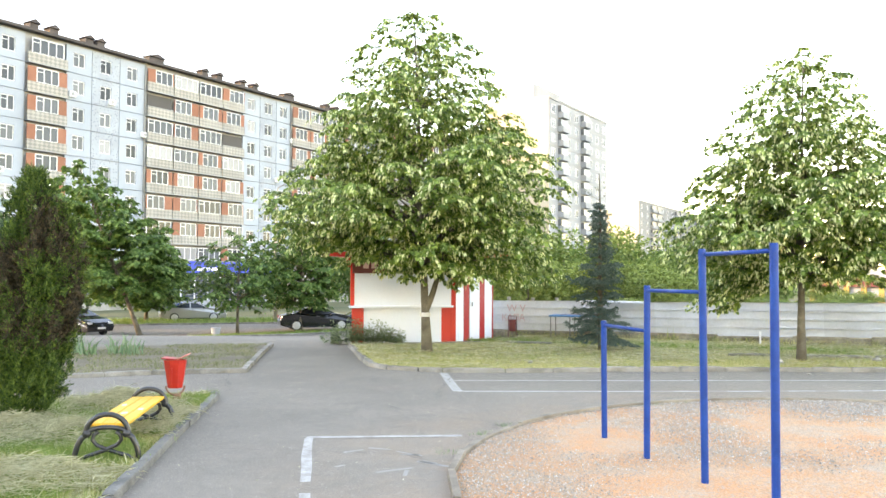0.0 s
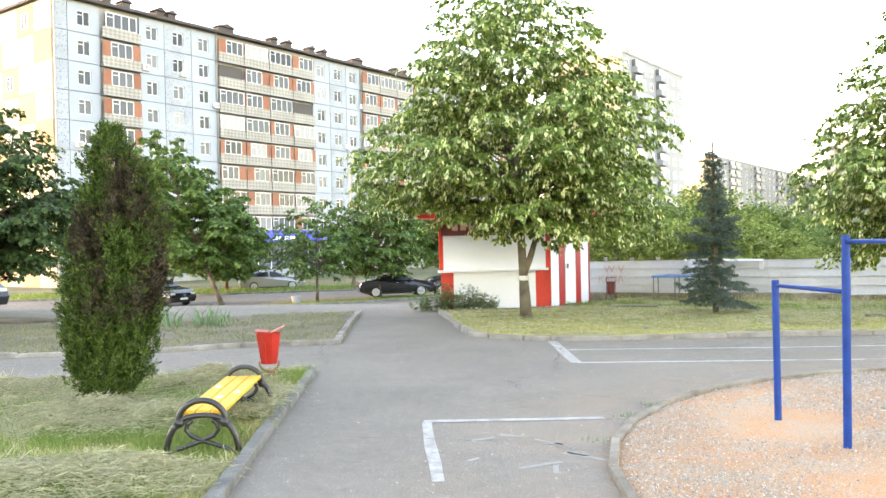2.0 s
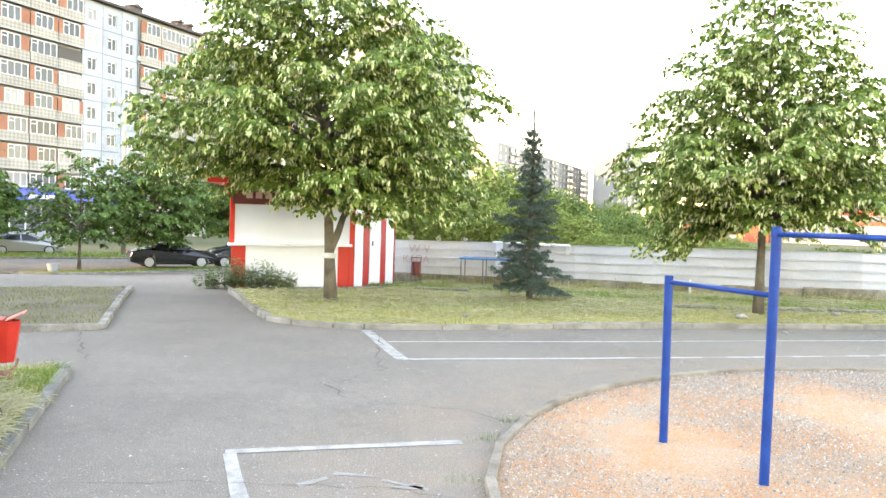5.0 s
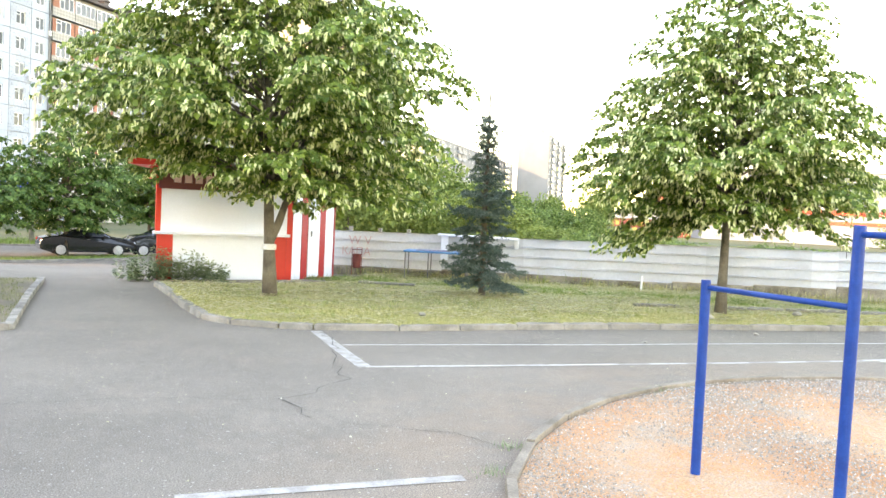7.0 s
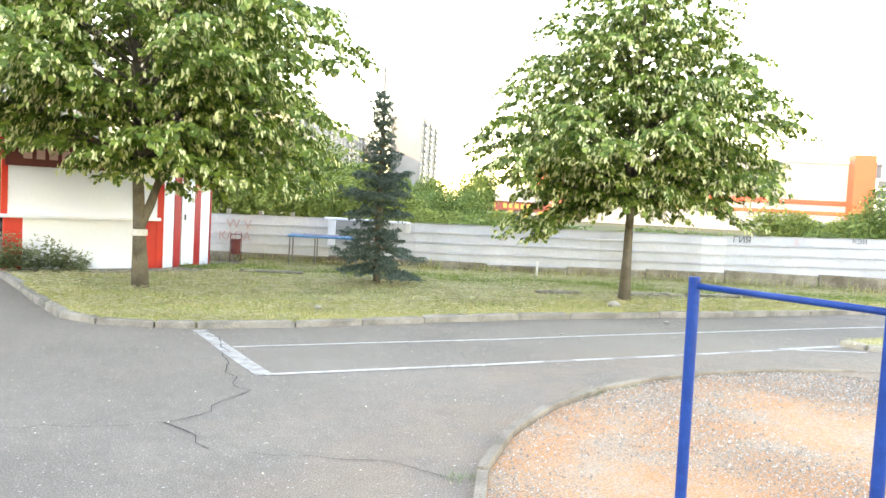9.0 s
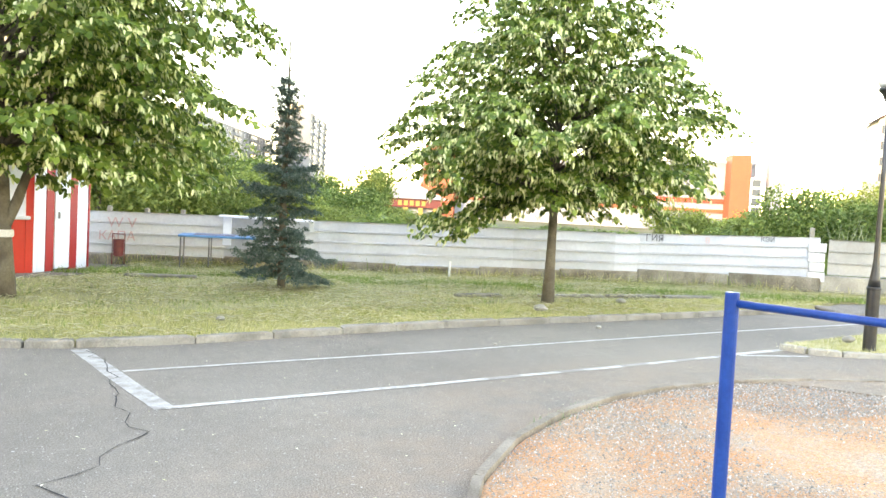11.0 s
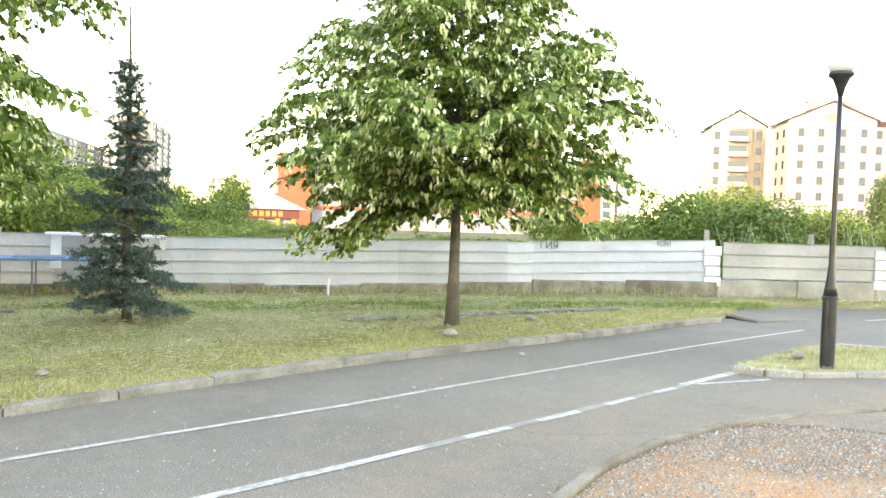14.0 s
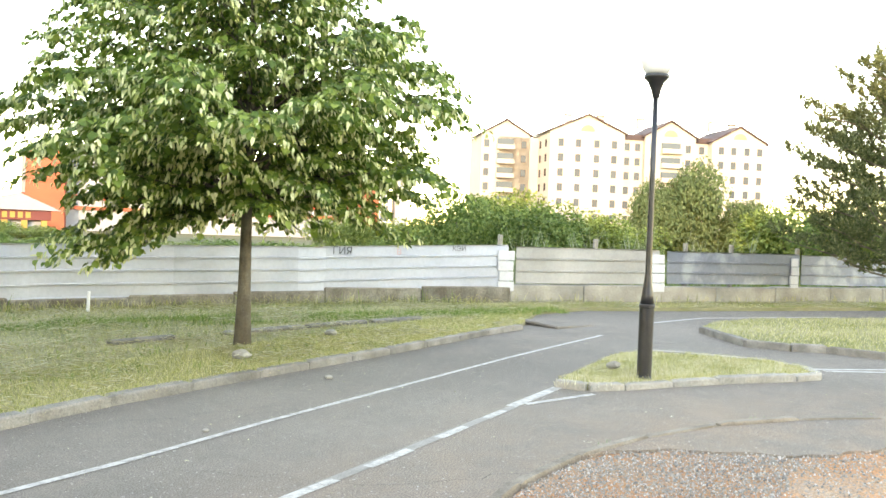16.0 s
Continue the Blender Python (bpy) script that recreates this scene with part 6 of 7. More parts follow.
def apartment_block():
    r = random.Random(5)
    A = thing("apartment_building", Matrix.Translation((0, 0, 0.6)) @ basis(-44.56, 69.08, UX, UY), "nine-storey panel apartment block, pale blue with patterned balconies", "building")
    length, depth, top, foot = 86.0, 12.0, 24.6, -2.9
    part("wall", boxed(length / 2, depth / 2 + 0.15, (top + foot) / 2, length, depth, top - foot), GREY_WALL, A)
    rows = [23.0 - PITCH * k for k in range(8)]
    panel_cache = {}

    def holed(w, material):
        """A wall panel with a real opening for its window."""
        key = (round(w, 2), material.name)
        if key not in panel_cache:
            bm = bmesh.new()
            side = (w - 1.3) / 2
            box(bm, -(0.65 + side / 2), 0, 0, side, 0.16, PITCH - 0.06)
            box(bm, 0.65 + side / 2, 0, 0, side, 0.16, PITCH - 0.06)
            hh = (PITCH - 0.06 - 1.4) / 2
            box(bm, 0, 0, 0.7 + hh / 2, 1.3, 0.16, hh)
            box(bm, 0, 0, -0.7 - hh / 2, 1.3, 0.16, hh)
            panel_cache[key] = mesh_of("facade_panel", bm, material)
        return panel_cache[key]

    def solid(w, material):
        key = ("s", round(w, 2), material.name)
        if key not in panel_cache:
            panel_cache[key] = mesh_of("facade_panel", boxed(0, 0, 0, w, 0.16, PITCH - 0.06), material)
        return panel_cache[key]

    def flat_section(cols):
        for x0, x1, material, glazed in cols:
            for k, z in enumerate(rows):
                if glazed:
                    shared("facade_panel", holed(x1 - x0 - 0.06, material), pose((x0 + x1) / 2, 0.0, z), A)
                    add_window(A, W_SMALL, (x0 + x1) / 2, 0.02, z)
                else:
                    shared("facade_panel", solid(x1 - x0 - 0.06, material), pose((x0 + x1) / 2, 0.0, z), A)
            for k in range(2):
                z = rows[-1] - PITCH * (k + 1)
                shared("facade_panel", solid(x1 - x0 - 0.06, material), pose((x0 + x1) / 2, 0.0, z), A)

    def balcony(x0, x1, z, style):
        b = part("balcony", boxed((x0 + x1) / 2, -0.45, z - 0.88, x1 - x0, 0.12, 0.95), PARAPET, A, "patterned concrete balcony front")
        part("slab", boxed((x0 + x1) / 2, -0.22, z - 1.37, x1 - x0, 0.66, 0.1), GREY_WALL, b)
        mid = (x0 + x1) / 2
        w = x1 - x0
        if style == 0:
            add_window(A, W_QUAD, mid, -0.42, z + 0.3)
            return
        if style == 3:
            # open balcony: its inner shade is only a flat dark panel
            part("shade_panel", boxed(mid, -0.2, z + 0.3, w - 0.3, 0.05, 1.4), BALCONY_SHADE, b, "flat dark panel painted as the shade in an open balcony")
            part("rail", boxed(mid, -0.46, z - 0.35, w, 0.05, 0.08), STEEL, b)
            return
        off = 0.0 if style == 1 else (0.45 if style == 2 else -0.45)
        add_window(A, W_TRIPLE, mid + off, -0.42, z + 0.3)
        for a, c in ((x0 + 0.03, mid + off - 1.16), (mid + off + 1.16, x1 - 0.03)):
            if c - a > 0.08:
                part("side_panel", boxed((a + c) / 2, -0.41, z + 0.3, c - a, 0.08, 1.45), BRICK_RED, b, "terracotta side panel")

    def balcony_section(x0, bays, width):
        for k, z in enumerate(rows):
            for i in range(bays):
                a = x0 + i * width + 0.04
                style = r.choice([0, 0, 0, 1, 1, 2, 4, 3 if r.random() < 0.2 else 0])
                if k == 0:
                    style = 2 if i in (0, bays - 1) else 0
                balcony(a, a + width - 0.08, z, style)
            part("cornice", boxed(x0 + bays * width / 2, -0.5, z - 1.43, bays * width, 0.1, 0.05), GREY_WALL, A)

    flat_section([(0.0, 1.3, TILE_PANEL, False), (1.3, 4.5, BLUE_PANEL, True)])
    for k, z in enumerate(rows):
        balcony(4.55, 8.65, z, 1 if k else 0)
    flat_section([(8.7, 11.6, BLUE_PANEL, True), (11.6, 14.9, TILE_PANEL, True), (14.9, 18.0, BLUE_PANEL, True)])
    balcony_section(18.1, 4, 3.62)
    flat_section([(32.6, 35.6, BLUE_PANEL, True), (35.6, 38.6, TILE_PANEL, True), (38.6, 41.2, BLUE_PANEL, True)])
    balcony_section(41.3, 4, 3.62)
    flat_section([(55.8, 58.8, BLUE_PANEL, True), (58.8, 61.8, TILE_PANEL, True), (61.8, 64.4, BLUE_PANEL, True)])
    balcony_section(64.5, 4, 3.62)
    # sunny end wall of large panels
    for k in range(10):
        z = 23.0 - PITCH * k
        for i, (y0, y1) in enumerate(((0.1, 3.2), (3.2, 6.2), (6.2, 9.2), (9.2, 12.0))):
            m = ORANGE_PANEL if (i + k) % 3 == 1 or (i == 3 and k % 2) else CREAM
            o = shared("facade_panel", solid(y1 - y0 - 0.06, m), pose(0.0, (y0 + y1) / 2 + 0.1, z, 0, 0, -90), A)
            if i in (1, 2) and k < 8 and k % 2 == 0:
                add_window(A, W_SMALL, -0.12, (y0 + y1) / 2 + 0.1, z, -90)
    # roof, vents, pipes
    part("roof", boxed(length / 2, depth / 2, top + 0.12, length + 0.8, depth + 1.3, 0.28), ROOF_DARK, A, "dark overhanging roof edge")
    vent_x = [6.2, 8.3, 12.2, 13.6, 20.7, 27.8, 30.1, 34.0, 36.2, 42.5, 50.5, 52.6, 57.0, 59.2, 66.0]
    for i, x in enumerate(vent_x):
        w = 2.0 if i % 5 == 4 else 0.9
        v = part("vent_stack", boxed(x, 1.8, top + 0.75, w, 1.0, 1.1), ROOF_DARK, A, "brown roof vent with a small cap")
        bm = bmesh.new()
        pts = [(-w / 2 - 0.2, 0), (w / 2 + 0.2, 0), (0, 0.4)]
        a = [bm.verts.new((x + p, 1.1, top + 1.35 + q)) for p, q in pts]
        b = [bm.verts.new((x + p, 2.5, top + 1.35 + q)) for p, q in pts]
        bm.faces.new(a)
        bm.faces.new(b[::-1])
        for j in range(3):
            bm.faces.new((a[j], b[j], b[(j + 1) % 3], a[(j + 1) % 3]))
        part("cap", bm, ROOF_DARK, v)
    for x in (-0.02, 18.05, 41.25, 64.45):
        part("downpipe", tube(bmesh.new(), [(x, -0.2, foot), (x, -0.2, top)], 0.07, 8), STEEL if x < 1 else GREY_WALL, A)
    for x, k in ((17.0, 2), (12.9, 1), (8.4, 1), (1.2, 4), (37.6, 3), (40.5, 1), (40.6, 5), (35.0, 6)):
        ac = part("air_conditioner", boxed(x + 0.9, -0.28, rows[k] - 0.8, 0.75, 0.3, 0.55, bevel=0.03), PVC, A, "white air-conditioning unit")
        part("fan_grille", lathe(bmesh.new(), [(0.2, 0.0), (0.2, 0.02)], 14), STEEL, ac).matrix_local = pose(x + 0.9, -0.44, rows[k] - 0.8, 90)
    # shop floor
    part("shop_sign", boxed(29.0, -0.9, 2.55, 24.0, 0.3, 1.35, bevel=0.03), SIGN_BLUE, A, "long blue shop fascia with pale lettering")
    for i, w in enumerate((0.35, 0.28, 0.3, 0.3, 0.28, 0.3, 0.26, 0.6)):
        part("sign_letter", boxed(25.0 + i * 0.42, -1.07, 2.35, w, 0.03, 0.4), WHITE_MARK, A)
    part("shop_glazing", boxed(29.0, -0.3, 0.2, 24.0, 0.1, 3.2), SHOP_GLASS, A, "dark shop windows")
    for i in range(13):
        part("mullion", boxed(17.2 + i * 1.96, -0.4, 0.2, 0.14, 0.12, 3.2), PVC, A)
    part("plinth", boxed(length / 2, -0.25, -2.1, length, 0.5, 1.6), CONCRETE, A)
    part("ramp_wall", boxed(30.0, -3.2, -1.6, 22.0, 0.3, 1.0), WHITE_WALL, A, "pale ramp wall")
    for z in (-0.85, -0.5):
        part("ramp_rail", tube(bmesh.new(), [(19.0, -3.2, z), (41.0, -3.2, z)], 0.035, 6), STEEL, A)
    for i in range(12):
        part("rail_post", tube(bmesh.new(), [(19.2 + i * 1.97, -3.2, -1.2), (19.2 + i * 1.97, -3.2, -0.5)], 0.03, 6), STEEL, A)


apartment_block()


def far_block(x, y, length, depth, height, floors, cols, label, wall, end, name="apartment_building", bays=(), foot=-4.0, win=(1.5, 1.5)):
    """A distant slab with its rows of windows, loggias and a flat roof."""
    A = thing(name, basis(x, y, UX, UY), label, "building")
    part("wall", boxed(length / 2, depth / 2, (height + foot) / 2, length, depth, height - foot), wall, A)
    part("end_wall", boxed(-0.1, depth / 2, (height + foot) / 2, 0.25, depth + 0.02, height - foot + 0.02), end, A, "sunlit end wall")
    part("roof", boxed(length / 2, depth / 2, height + 0.2, length + 0.3, depth + 0.3, 0.45), GREY_WALL, A)
    wm = window_meshes(*win, 2)
    pitch = (height - 3.0) / floors
    seam = mesh_of("floor_joint", boxed(length / 2, -0.03, 0, length, 0.08, 0.1), GREY_WALL)
    for k in range(floors):
        z = height - 1.7 - k * pitch
        shared("floor_joint", seam, pose(0, 0, z - pitch / 2), A)
        for i in range(cols):
            xx = (i + 0.5) * length / cols
            if i in bays:
                b = part("balcony", boxed(xx, -0.55, z - 0.75, length / cols * 0.8, 1.1, 1.1), WHITE_WALL, A)
                part("glazing", boxed(xx, -0.35, z + 0.45, length / cols * 0.78, 0.7, 1.2), FAR_GLASS, b)
            else:
                add_window(A, wm, xx, -0.05, z)
    return A


# CREAM ends: warm sunlight put into the wall colour of pale blocks
tower = far_block(12.4, 148.0, 30.0, 13.0, 35.0, 12, 8, "tall pale panel tower block with a sunlit end", WHITE_WALL, CREAM, bays=(1, 4))
part("lift_house", boxed(6.0, 6.0, 36.6, 12.0, 6.0, 2.8), GREY_WALL, tower, "dark rooftop lift house")
far_block(52.8, 279.0, 160.0, 13.0, 28.5, 9, 26, "long distant panel apartment slab", FAR_WALL, CREAM, bays=(2, 3, 7, 8, 12, 13, 17, 18, 22, 23))
ft = far_block(124.0, 352.0, 58.0, 14.0, 38.5, 12, 9, "distant white tower block above the trees", FAR_WALL, FAR_WALL, bays=(1, 4, 7))
part("lift_house", boxed(5.0, 7.0, 40.5, 9.0, 6.0, 4.0), CREAM, ft)


def gabled_block():
    p0, p1 = Vector((155.4, 91.2)), Vector((189.3, 55.7))
    d = (p1 - p0).normalized()
    G = thing("gabled_building", basis(p0.x, p0.y, d.x, d.y), "cream seven-storey building with gabled brown roofs in sunlight", "building")
    L, foot = (p1 - p0).length, -5.0
    win = window_meshes(1.15, 1.6, 2, GABLE_ROOF, SHOP_GLASS)

    def mass(x0, x1, y0, y1, eave, peak):
        bm = bmesh.new()
        prof = [(x0, foot), (x1, foot), (x1, eave), ((x0 + x1) / 2, peak), (x0, eave)]
        a = [bm.verts.new((x, y0, z)) for x, z in prof]
        b = [bm.verts.new((x, y1, z)) for x, z in prof]
        bm.faces.new(a)
        bm.faces.new(b[::-1])
        for j in range(5):
            bm.faces.new((a[j], b[j], b[(j + 1) % 5], a[(j + 1) % 5]))
        part("wall", bm, GABLE_WALL, G)
        mid = (x0 + x1) / 2
        for s0, s1 in ((x0 - 0.5, mid), (x1 + 0.5, mid)):
            bm = bmesh.new()
            drop = (peak - eave) / (x1 - x0) * 2 * 0.5
            lo = [bm.verts.new((s0, y, eave - drop + dz)) for y in (y0 - 0.5, y1 + 0.5) for dz in (0.05, 0.4)]
            hi = [bm.verts.new((s1, y, peak + dz)) for y in (y0 - 0.5, y1 + 0.5) for dz in (0.05, 0.4)]
            for q in ((0, 1, 3, 2), ):
                bm.faces.new([lo[i] for i in q])
                bm.faces.new([hi[i] for i in q[::-1]])
            for i, j in ((0, 1), (1, 3), (3, 2), (2, 0)):
                bm.faces.new((lo[i], hi[i], hi[j], lo[j]))
            bmesh.ops.recalc_face_normals(bm, faces=bm.faces)
            part("roof", bm, GABLE_ROOF, G, "brown pitched roof")

    mass(0.0, 16.5, 0.0, 15.0, 23.6, 27.2)
    mass(21.5, 33.0, 0.8, 15.0, 23.6, 26.9)
    mass(36.5, L, 0.0, 15.0, 23.0, 26.4)
    mass(-13.0, -2.0, 9.0, 22.0, 23.2, 26.4)
    part("wall", boxed(L / 2, 8.5, (22.8 + foot) / 2, L - 1, 13.0, 22.8 - foot), GABLE_WALL, G)
    part("roof", boxed(L / 2, 8.0, 23.3, L - 2, 12.5, 1.2), GABLE_ROOF, G)
    part("wall", boxed(-4.0, 15.0, (22.8 + foot) / 2, 10.0, 12.0, 22.8 - foot), GABLE_WALL, G)
    for k in range(7):
        z = 21.2 - 3.15 * k
        for x in (2.4, 6.2, 10.3, 14.2, 17.8, 20.2, 23.2, 31.3, 35.0, 38.6, 41.5, 44.6, 47.6):
            y = -0.05 if x < 16.5 or x > 36.5 else (0.75 if 21.5 < x < 33 else 1.95)
            add_window(G, win, x, y, z)
        b = part("balcony", boxed(27.3, 0.2, z - 0.7, 4.6, 1.4, 1.0), GABLE_WALL, G, "rounded balcony tier")
        part("glazing", boxed(27.3, 0.6, z + 0.5, 4.2, 0.4, 1.2), SHOP_GLASS, b)
        b = part("balcony", boxed(-7.6, 8.5, z - 0.7, 4.0, 1.2, 1.0), GABLE_WALL, G)
        part("glazing", boxed(-7.6, 8.8, z + 0.5, 3.6, 0.4, 1.2), SHOP_GLASS, b)
        for x in (-11.8, -3.4):
            add_window(G, win, x, 8.95, z)
        for y in (3.0, 7.5, 12.0):
            add_window(G, win, -0.05, y, z, -90)
    for x in (8.2, 27.2, 42.9):
        bm = bmesh.new()
        extrude_poly(bm, [(1.5 * math.cos(a), 1.3 * math.sin(a)) for a in np.linspace(0, math.pi, 10)], 0, 0.1)
        o = part("attic_window", bm, ORANGE_PANEL, G, "arched attic window")
        o.matrix_local = pose(x, 0.75 if 21 < x < 33 else -0.02, 23.8, 90)
    for x, y in ((6.0, 7.0), (13.0, 6.0), (22.5, 7.0), (39.0, 6.0), (45.0, 8.0)):
        c = part("chimney", boxed(x, y, 27.0, 1.4, 1.0, 2.0), GABLE_WALL, G)
        part("cap", boxed(x, y, 28.1, 1.9, 1.4, 0.2), ROOF_DARK, c)


gabled_block()


def mall():
    p0, p1 = Vector((53.0, 112.0)), Vector((91.5, 84.5))
    d = (p1 - p0).normalized()
    L = (p1 - p0).length
    M = thing("shopping_centre", Matrix.Translation((0, 0, 1.7)) @ basis(p0.x, p0.y, d.x, d.y), "low white shopping centre with orange towers and red bands", "building")
    part("wall", boxed(L / 2 + 1, 12, 2.0, L, 20, 12.0), WHITE_WALL, M)
    part("band", boxed(L / 2 + 1, 1.9, 2.6, L, 0.3, 0.6), MALL_RED, M, "red band along the front")
    part("band", boxed(L / 2 + 1, 1.85, 1.2, L, 0.3, 0.45), MALL_ORANGE, M, "orange band along the front")
    part("orange_tower", boxed(4.0, 1.2, 2.2, 4.5, 3.0, 12.8), MALL_ORANGE, M, "orange clad tower")
    t = part("orange_tower", boxed(L - 1.8, 0.6, 2.4, 2.6, 4.0, 13.2), MALL_ORANGE, M, "orange clad stair tower")
    part("stair_glazing", boxed(L + 0.3, -1.5, 2.0, 1.5, 0.2, 8.0), PVC, t, "tall glazed strip")
    for k in range(6):
        part("pane", boxed(L + 0.3, -1.62, -1.0 + k * 1.25, 1.1, 0.06, 0.95), SHOP_GLASS, t)
    part("white_pylon", boxed(L + 3.0, 0.0, 2.8, 1.8, 1.8, 14.5), WHITE_WALL, M, "white lattice pylon")
    for k in range(9):
        part("pylon_opening", boxed(L + 3.0, -0.92, 8.5 - k * 1.3, 0.9, 0.06, 0.6), SHEET, M)
    part("roof_edge", boxed(L / 2 + 1, 2.0, 8.1, L, 0.6, 0.3), SHEET, M)


mall()


def yellow_shop():
    S = thing("roadside_shop", pose(*toward(26.6, 78), 0, 0, 0, -28), "low roadside shop with brown sign, yellow posts and pale pitched roof", "building")
    part("wall", boxed(0, 0, 0.1, 6.0, 5.0, 2.8), WHITE_WALL, S)
    for x in (-2.8, -1.4, 0.0, 1.4, 2.8):
        part("post", boxed(x, -2.75, 0.1, 0.45, 0.3, 2.8, bevel=0.03), YELLOW_SIGN, S, "yellow post")
    sign = part("sign", boxed(0, -2.85, 1.75, 6.6, 0.15, 0.8, bevel=0.02), SIGN_BROWN, S, "brown sign board with yellow lettering")
    for k in range(8):
        part("sign_letter", boxed(-2.7 + k * 0.55 + 0.5 * (k > 2), -2.95, 1.75, 0.36, 0.04, 0.46), YELLOW_SIGN, sign)
    bm = bmesh.new()
    a = [bm.verts.new((x, y, z)) for y in (-3.2, 3.0) for x, z in ((-4.2, 2.15), (4.0, 2.15), (1.0, 3.5))]
    bm.faces.new((a[0], a[1], a[2]))
    bm.faces.new((a[5], a[4], a[3]))
    for i, j in ((0, 1), (1, 2), (2, 0)):
        bm.faces.new((a[j], a[i], a[i + 3], a[j + 3]))
    part("roof", bm, WHITE_WALL, S, "pale roof")


yellow_shop()

# an unseen block added behind the walker, sized to keep this place in shade
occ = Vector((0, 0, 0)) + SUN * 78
shade = thing("apartment_building", Matrix.Translation(occ) @ pose(0, 0, 0, 0, 0, math.degrees(math.atan2(SUN.y, SUN.x)) + 90), "plain grey block, unseen, added to shade the place", "building")
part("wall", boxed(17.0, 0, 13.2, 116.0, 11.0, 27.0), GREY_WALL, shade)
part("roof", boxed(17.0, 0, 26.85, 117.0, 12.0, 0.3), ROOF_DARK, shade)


# ---- cars and street furniture ----
def car(x, y, ang, paint, label, tall=1.0):
    z = H(x, y)
    C = thing("car", pose(x, y, z + 0.01, 0, 0, ang), label, "car", "parked cars")
    prof = [(-2.38, 0.34), (-2.43, 0.62), (-2.36, 0.93), (-1.95, 1.01), (-1.5, 1.08), (-0.78, 1.39), (-0.2, 1.46), (0.25, 1.44), (1.05, 1.06), (1.9, 0.94), (2.28, 0.76), (2.42, 0.52), (2.36, 0.26), (1.9, 0.2), (-1.9, 0.2)]
    prof = [(a, b * tall if b > 0.3 else b) for a, b in prof]
    hw = lambda zz: 0.91 * (1 - 0.26 * smooth(0.95 * tall, 1.5 * tall, zz)) * (1 - 0.05 * smooth(0.5, 0.2, zz))
    bm = bmesh.new()
    rings = []
    for f in (-1.0, -0.93, -0.6, 0.6, 0.93, 1.0):
        inset = 0.045 if abs(f) == 1.0 else 0.0
        rings.append([bm.verts.new((a * (1 - inset * 0.4), f * hw(b) * (1 - 0.06 * max(0, abs(a) - 1.6)), b - (inset if b > 0.9 else -inset * (b < 0.3)))) for a, b in prof])
    for p, q in zip(rings, rings[1:]):
        for k in range(len(prof)):
            j = (k + 1) % len(prof)
            bm.faces.new((p[k], p[j], q[j], q[k]))
    bm.faces.new(rings[0][::-1])
    bm.faces.new(rings[-1])
    bmesh.ops.recalc_face_normals(bm, faces=bm.faces)
    part("body", bm, paint, C)
    for side in (-1, 1):
        for poly in ([(-1.42, 1.06), (-0.78, 1.33), (-0.32, 1.385), (-0.32, 1.02)], [(-0.24, 1.02), (-0.24, 1.39), (0.2, 1.37), (0.92, 1.03)]):
            bm = bmesh.new()
            vs = [bm.verts.new((a, side * (hw(b * tall) + 0.012), b * tall)) for a, b in poly]
            ws = [bm.verts.new((a, side * (hw(b * tall) - 0.03), b * tall)) for a, b in poly]
            bm.faces.new(vs if side < 0 else vs[::-1])
            for k in range(4):
                bm.faces.new((vs[k], ws[k], ws[(k + 1) % 4], vs[(k + 1) % 4]))
            part("side_window", bm, CAR_GLASS, C)
        line = ((-1.5, 1.07), (-1.1, 1.235), (-0.78, 1.36), (-0.3, 1.415), (0.22, 1.4), (0.6, 1.22), (0.98, 1.03))
        part("window_trim", tube(bmesh.new(), [(a, side * (hw(b * tall) + 0.012), b * tall) for a, b in line], 0.016, 6), CHROME, C, "chrome window trim")
        part("door_handle", boxed(-0.05, side * (hw(0.9 * tall) + 0.012), 0.9 * tall, 0.2, 0.03, 0.03, bevel=0.008), CHROME, C)
        part("sill", boxed(0.0, side * 0.875, 0.245, 2.1, 0.06, 0.08, bevel=0.02), TYRE, C)
        for wx in (-1.42, 1.42):
            t = part("wheel", lathe(bmesh.new(), [(0.27, -0.11), (0.325, -0.09), (0.33, 0.0), (0.325, 0.09), (0.27, 0.11)], 20), TYRE, C)
            t.matrix_local = pose(wx, side * 0.83, 0.33, 90)
            rim = bmesh.new()
            lathe(rim, [(0.225, -0.03), (0.262, 0.0), (0.225, 0.03)], 20)
            for k in range(5):
                a = k * 2 * math.pi / 5
                tube(rim, [(0.04 * math.cos(a), 0.04 * math.sin(a), side * -0.04), (0.245 * math.cos(a), 0.245 * math.sin(a), side * -0.035)], 0.036, 6)
            o = part("rim", rim, RIM, t, "silver alloy rim")
            o.matrix_local = Matrix.Translation((0, 0, side * -0.1))
        part("headlight", boxed(2.22, side * 0.66, 0.72 * tall, 0.26, 0.3, 0.13, bevel=0.03), HEADLIGHT, C)
        part("tail_lamp", boxed(-2.32, side * 0.7, 0.84 * tall, 0.16, 0.28, 0.16, bevel=0.03), TAIL, C)
        part("mirror", boxed(0.72, side * 0.98, 1.03 * tall, 0.12, 0.16, 0.12, bevel=0.03), paint, C)
    for (xa, za), (xb, zb), name in (((0.3, 1.425), (1.02, 1.085), "windscreen"), ((-0.82, 1.385), (-1.46, 1.105), "rear_window")):
        bm = bmesh.new()
        n = Vector((zb - za, 0, xa - xb)).normalized() * (0.012 if xb < xa else -0.012)
        if n.z < 0:
            n = -n
        vs = [bm.verts.new((a + n.x, f * 0.9 * hw(b * tall), b * tall + n.z)) for a, b, f in ((xa, za, -1), (xb, zb, -1), (xb, zb, 1), (xa, za, 1))]
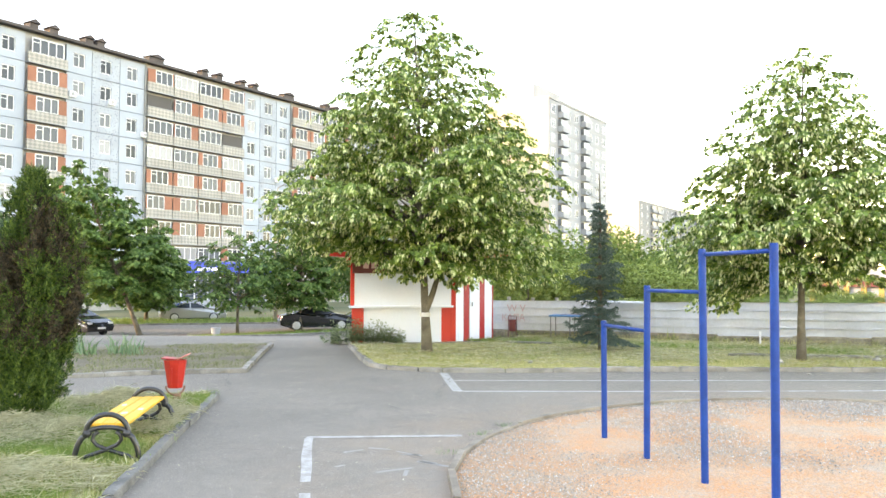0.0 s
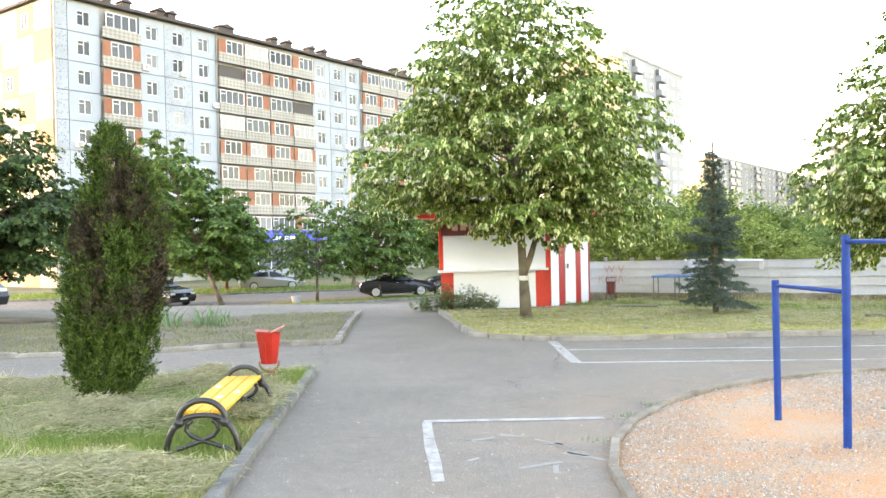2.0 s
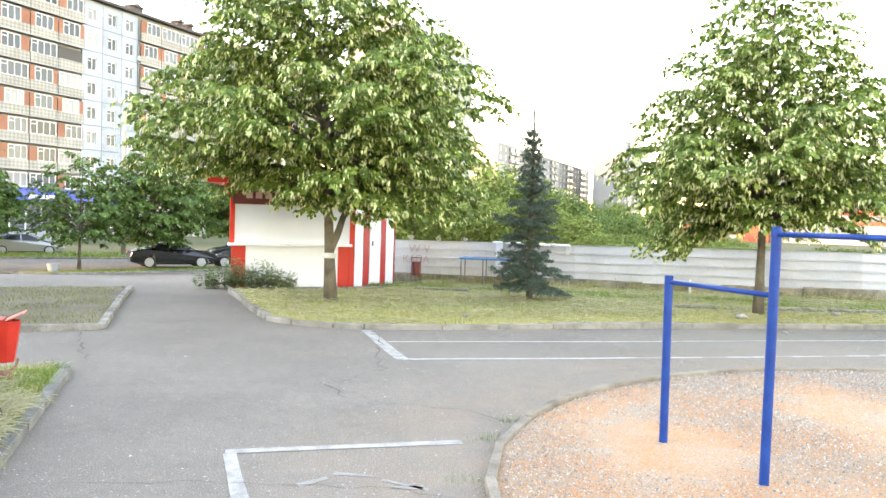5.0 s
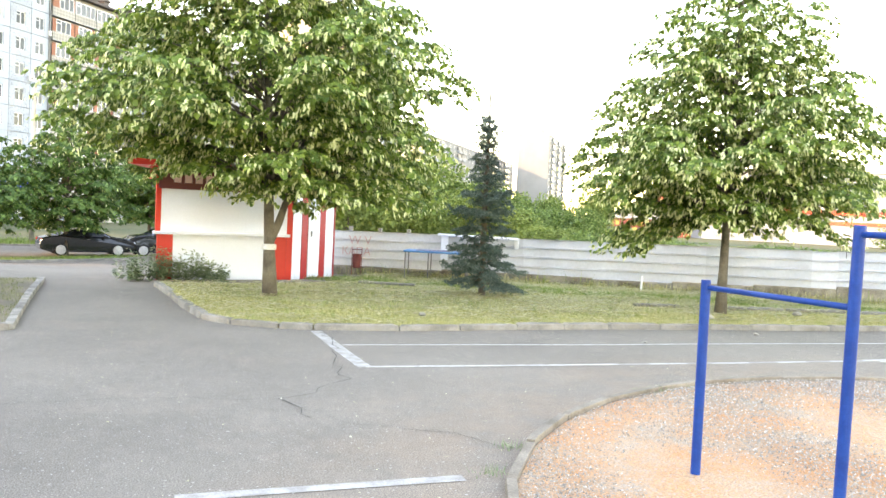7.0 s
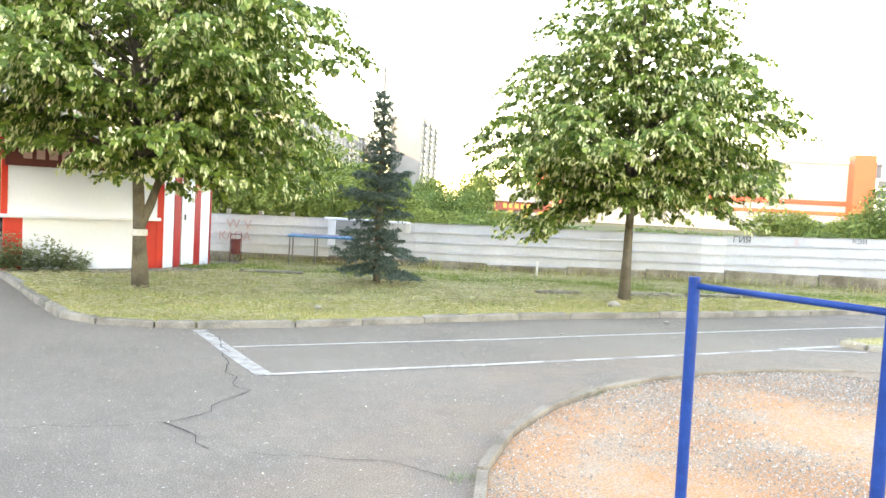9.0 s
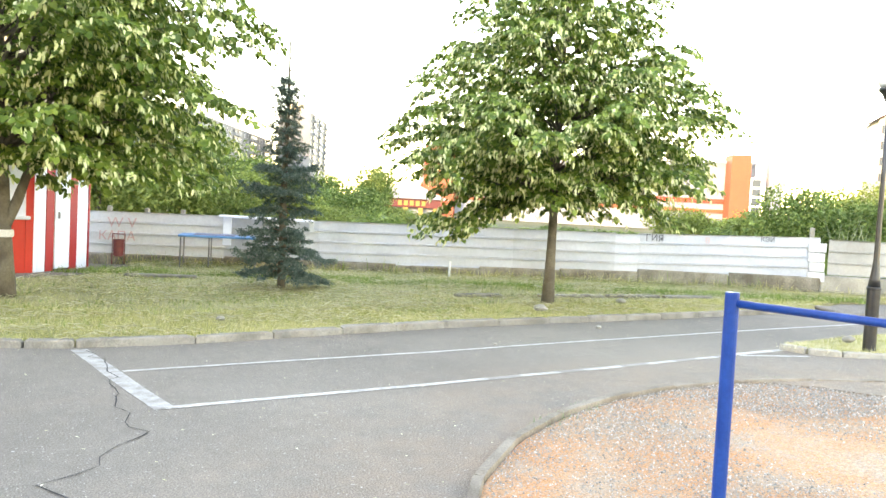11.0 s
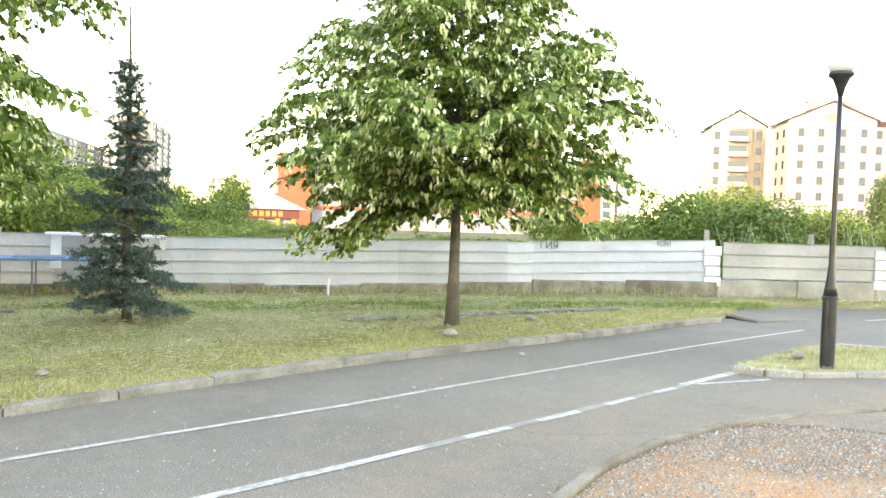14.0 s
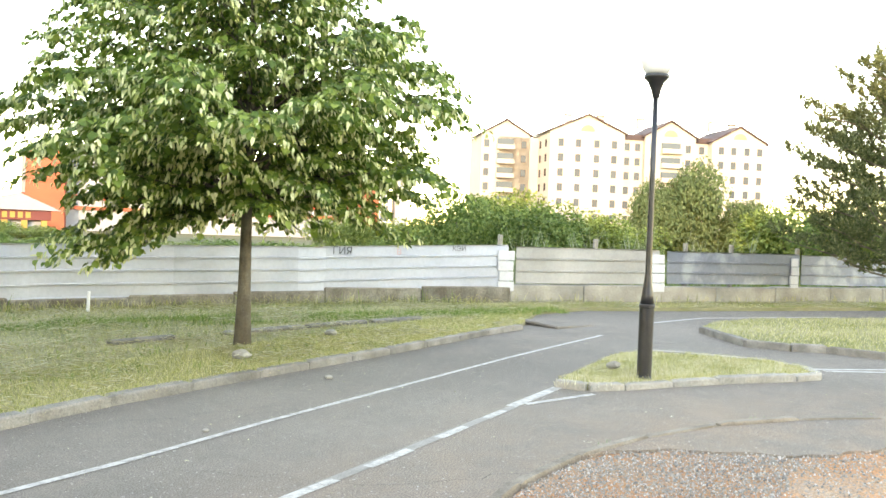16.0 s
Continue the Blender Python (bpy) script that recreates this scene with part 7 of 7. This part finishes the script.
        ws = [bm.verts.new(v.co - n * 3) for v in vs]
        bm.faces.new(vs)
        for k in range(4):
            bm.faces.new((vs[k], ws[k], ws[(k + 1) % 4], vs[(k + 1) % 4]))
        bmesh.ops.recalc_face_normals(bm, faces=bm.faces)
        part(name, bm, CAR_GLASS, C)
    part("number_plate", boxed(2.42, 0, 0.45, 0.03, 0.5, 0.11), PVC, C)
    return C


car(-9.9, 50.9, 21, CAR_BLACK, "black sedan parked beside the tree strip")
car(-21.4, 60.3, 27, CAR_SILVER, "silver sedan parked on the verge")
car(-22.7, 44.8, -28, CAR_BLACK, "black car driving up the side road")
car(-6.0, 52.5, 200, CAR_BLACK, "dark car standing behind the kiosk", 1.15)
car(-54.0, 76.0, 15, CAR_WHITE, "white car parked by the apartment block")
car(-60.0, 77.0, 15, CAR_BLACK, "dark car parked by the apartment block")
car(-19.6, 24.0, -20, CAR_BLACK, "black car at the edge of the side road")


def road_lamp(x, y, h, turn, label):
    z = H(x, y)
    l = thing("street_lamp", pose(x, y, z, 0, 0, turn), label, "lamp")
    part("pole", lathe(bmesh.new(), [(0.16, -0.1), (0.14, 3.0), (0.09, h - 0.6)], 12), CONCRETE, l, smooth_shade=True)
    part("arm", tube(bmesh.new(), [(0, 0, h - 0.8), (0.1, 0, h - 0.3), (0.6, 0, h), (1.6, 0, h + 0.2)], 0.05, 8), STEEL, l)
    part("lamp_head", boxed(1.95, 0, h + 0.22, 0.8, 0.26, 0.14, bevel=0.04), PVC, l)


road_lamp(-14.8, 59.5, 10.4, 10, "grey concrete street lamp with a curved arm")
road_lamp(12.5, 62.0, 6.0, 120, "distant curved street lamp among the trees")
pot = thing("planter", pose(-14.05, 43.6, H(-14.05, 43.6) + 0.05), "small pale concrete pot on the kerb", "planter")
part("pot", lathe(bmesh.new(), [(0.2, 0.0), (0.24, 0.15), (0.28, 0.42), (0.29, 0.46), (0.25, 0.46), (0.22, 0.3)], 14), WHITE_WALL, pot)

# raised manhole slab, loose kerb and litter on the lawn
slab = thing("concrete_slab", pose(15.0, 16.75, 0.0, 0, 0, -12), "tilted dark slab at the edge of the lawn", "slab")
part("slab", boxed(0.2, 0.0, 0.02, 1.6, 0.9, 0.07, m=pose(0, 0, 0, 3, 2, 0), bevel=0.02), ASPHALT, slab)
strip = thing("old_kerb", Matrix.Identity(4), "pale old kerb stones sunk in the lawn", "kerb", kind="structure")
for a, b in (((6.9, 19.35), (7.9, 19.3)), ((8.7, 19.15), (10.2, 19.0)), ((10.3, 19.0), (11.6, 18.85)), ((11.7, 18.8), (12.9, 18.6)), ((1.5, 22.9), (2.8, 22.5))):
    a, b = Vector(a), Vector(b)
    m = (a + b) / 2
    o = part("kerb_stone", boxed(0, 0, 0, (b - a).length, 0.16, 0.12, bevel=0.02), KERB, strip)
    o.matrix_local = pose(m.x, m.y, 0.08, random.uniform(-3, 3), 0, math.degrees(math.atan2(b.y - a.y, b.x - a.x)))
for x, y, r_ in ((9.9, 18.1, 0.1), (7.4, 17.3, 0.12), (10.35, 13.6, 0.09), (1.9, 17.0, 0.06), (5.0, 15.0, 0.03), (7.55, 15.95, 0.05)):
    bm = bmesh.new()
    bmesh.ops.create_icosphere(bm, subdivisions=2, radius=r_)
    for v in bm.verts:
        v.co = v.co * (1 + 0.35 * noise.noise(v.co * 9 + Vector((x, y, 0))))
        v.co.z *= 0.55
    o = tagged(part("stone", bm, CONCRETE), "pale broken piece of concrete lying about", "stone", "loose stones")
    o.matrix_world = pose(x, y, 0.1 + r_ * 0.3 if y > 16.5 or r_ == 0.09 else r_ * 0.35)
o = tagged(part("marker_stake", boxed(0, 0, 0.2, 0.05, 0.05, 0.5, bevel=0.01), PVC), "short white stake at the foot of the fence", "stake")
o.matrix_world = pose(8.9, 23.1, 0.0, 2, 0, 10)
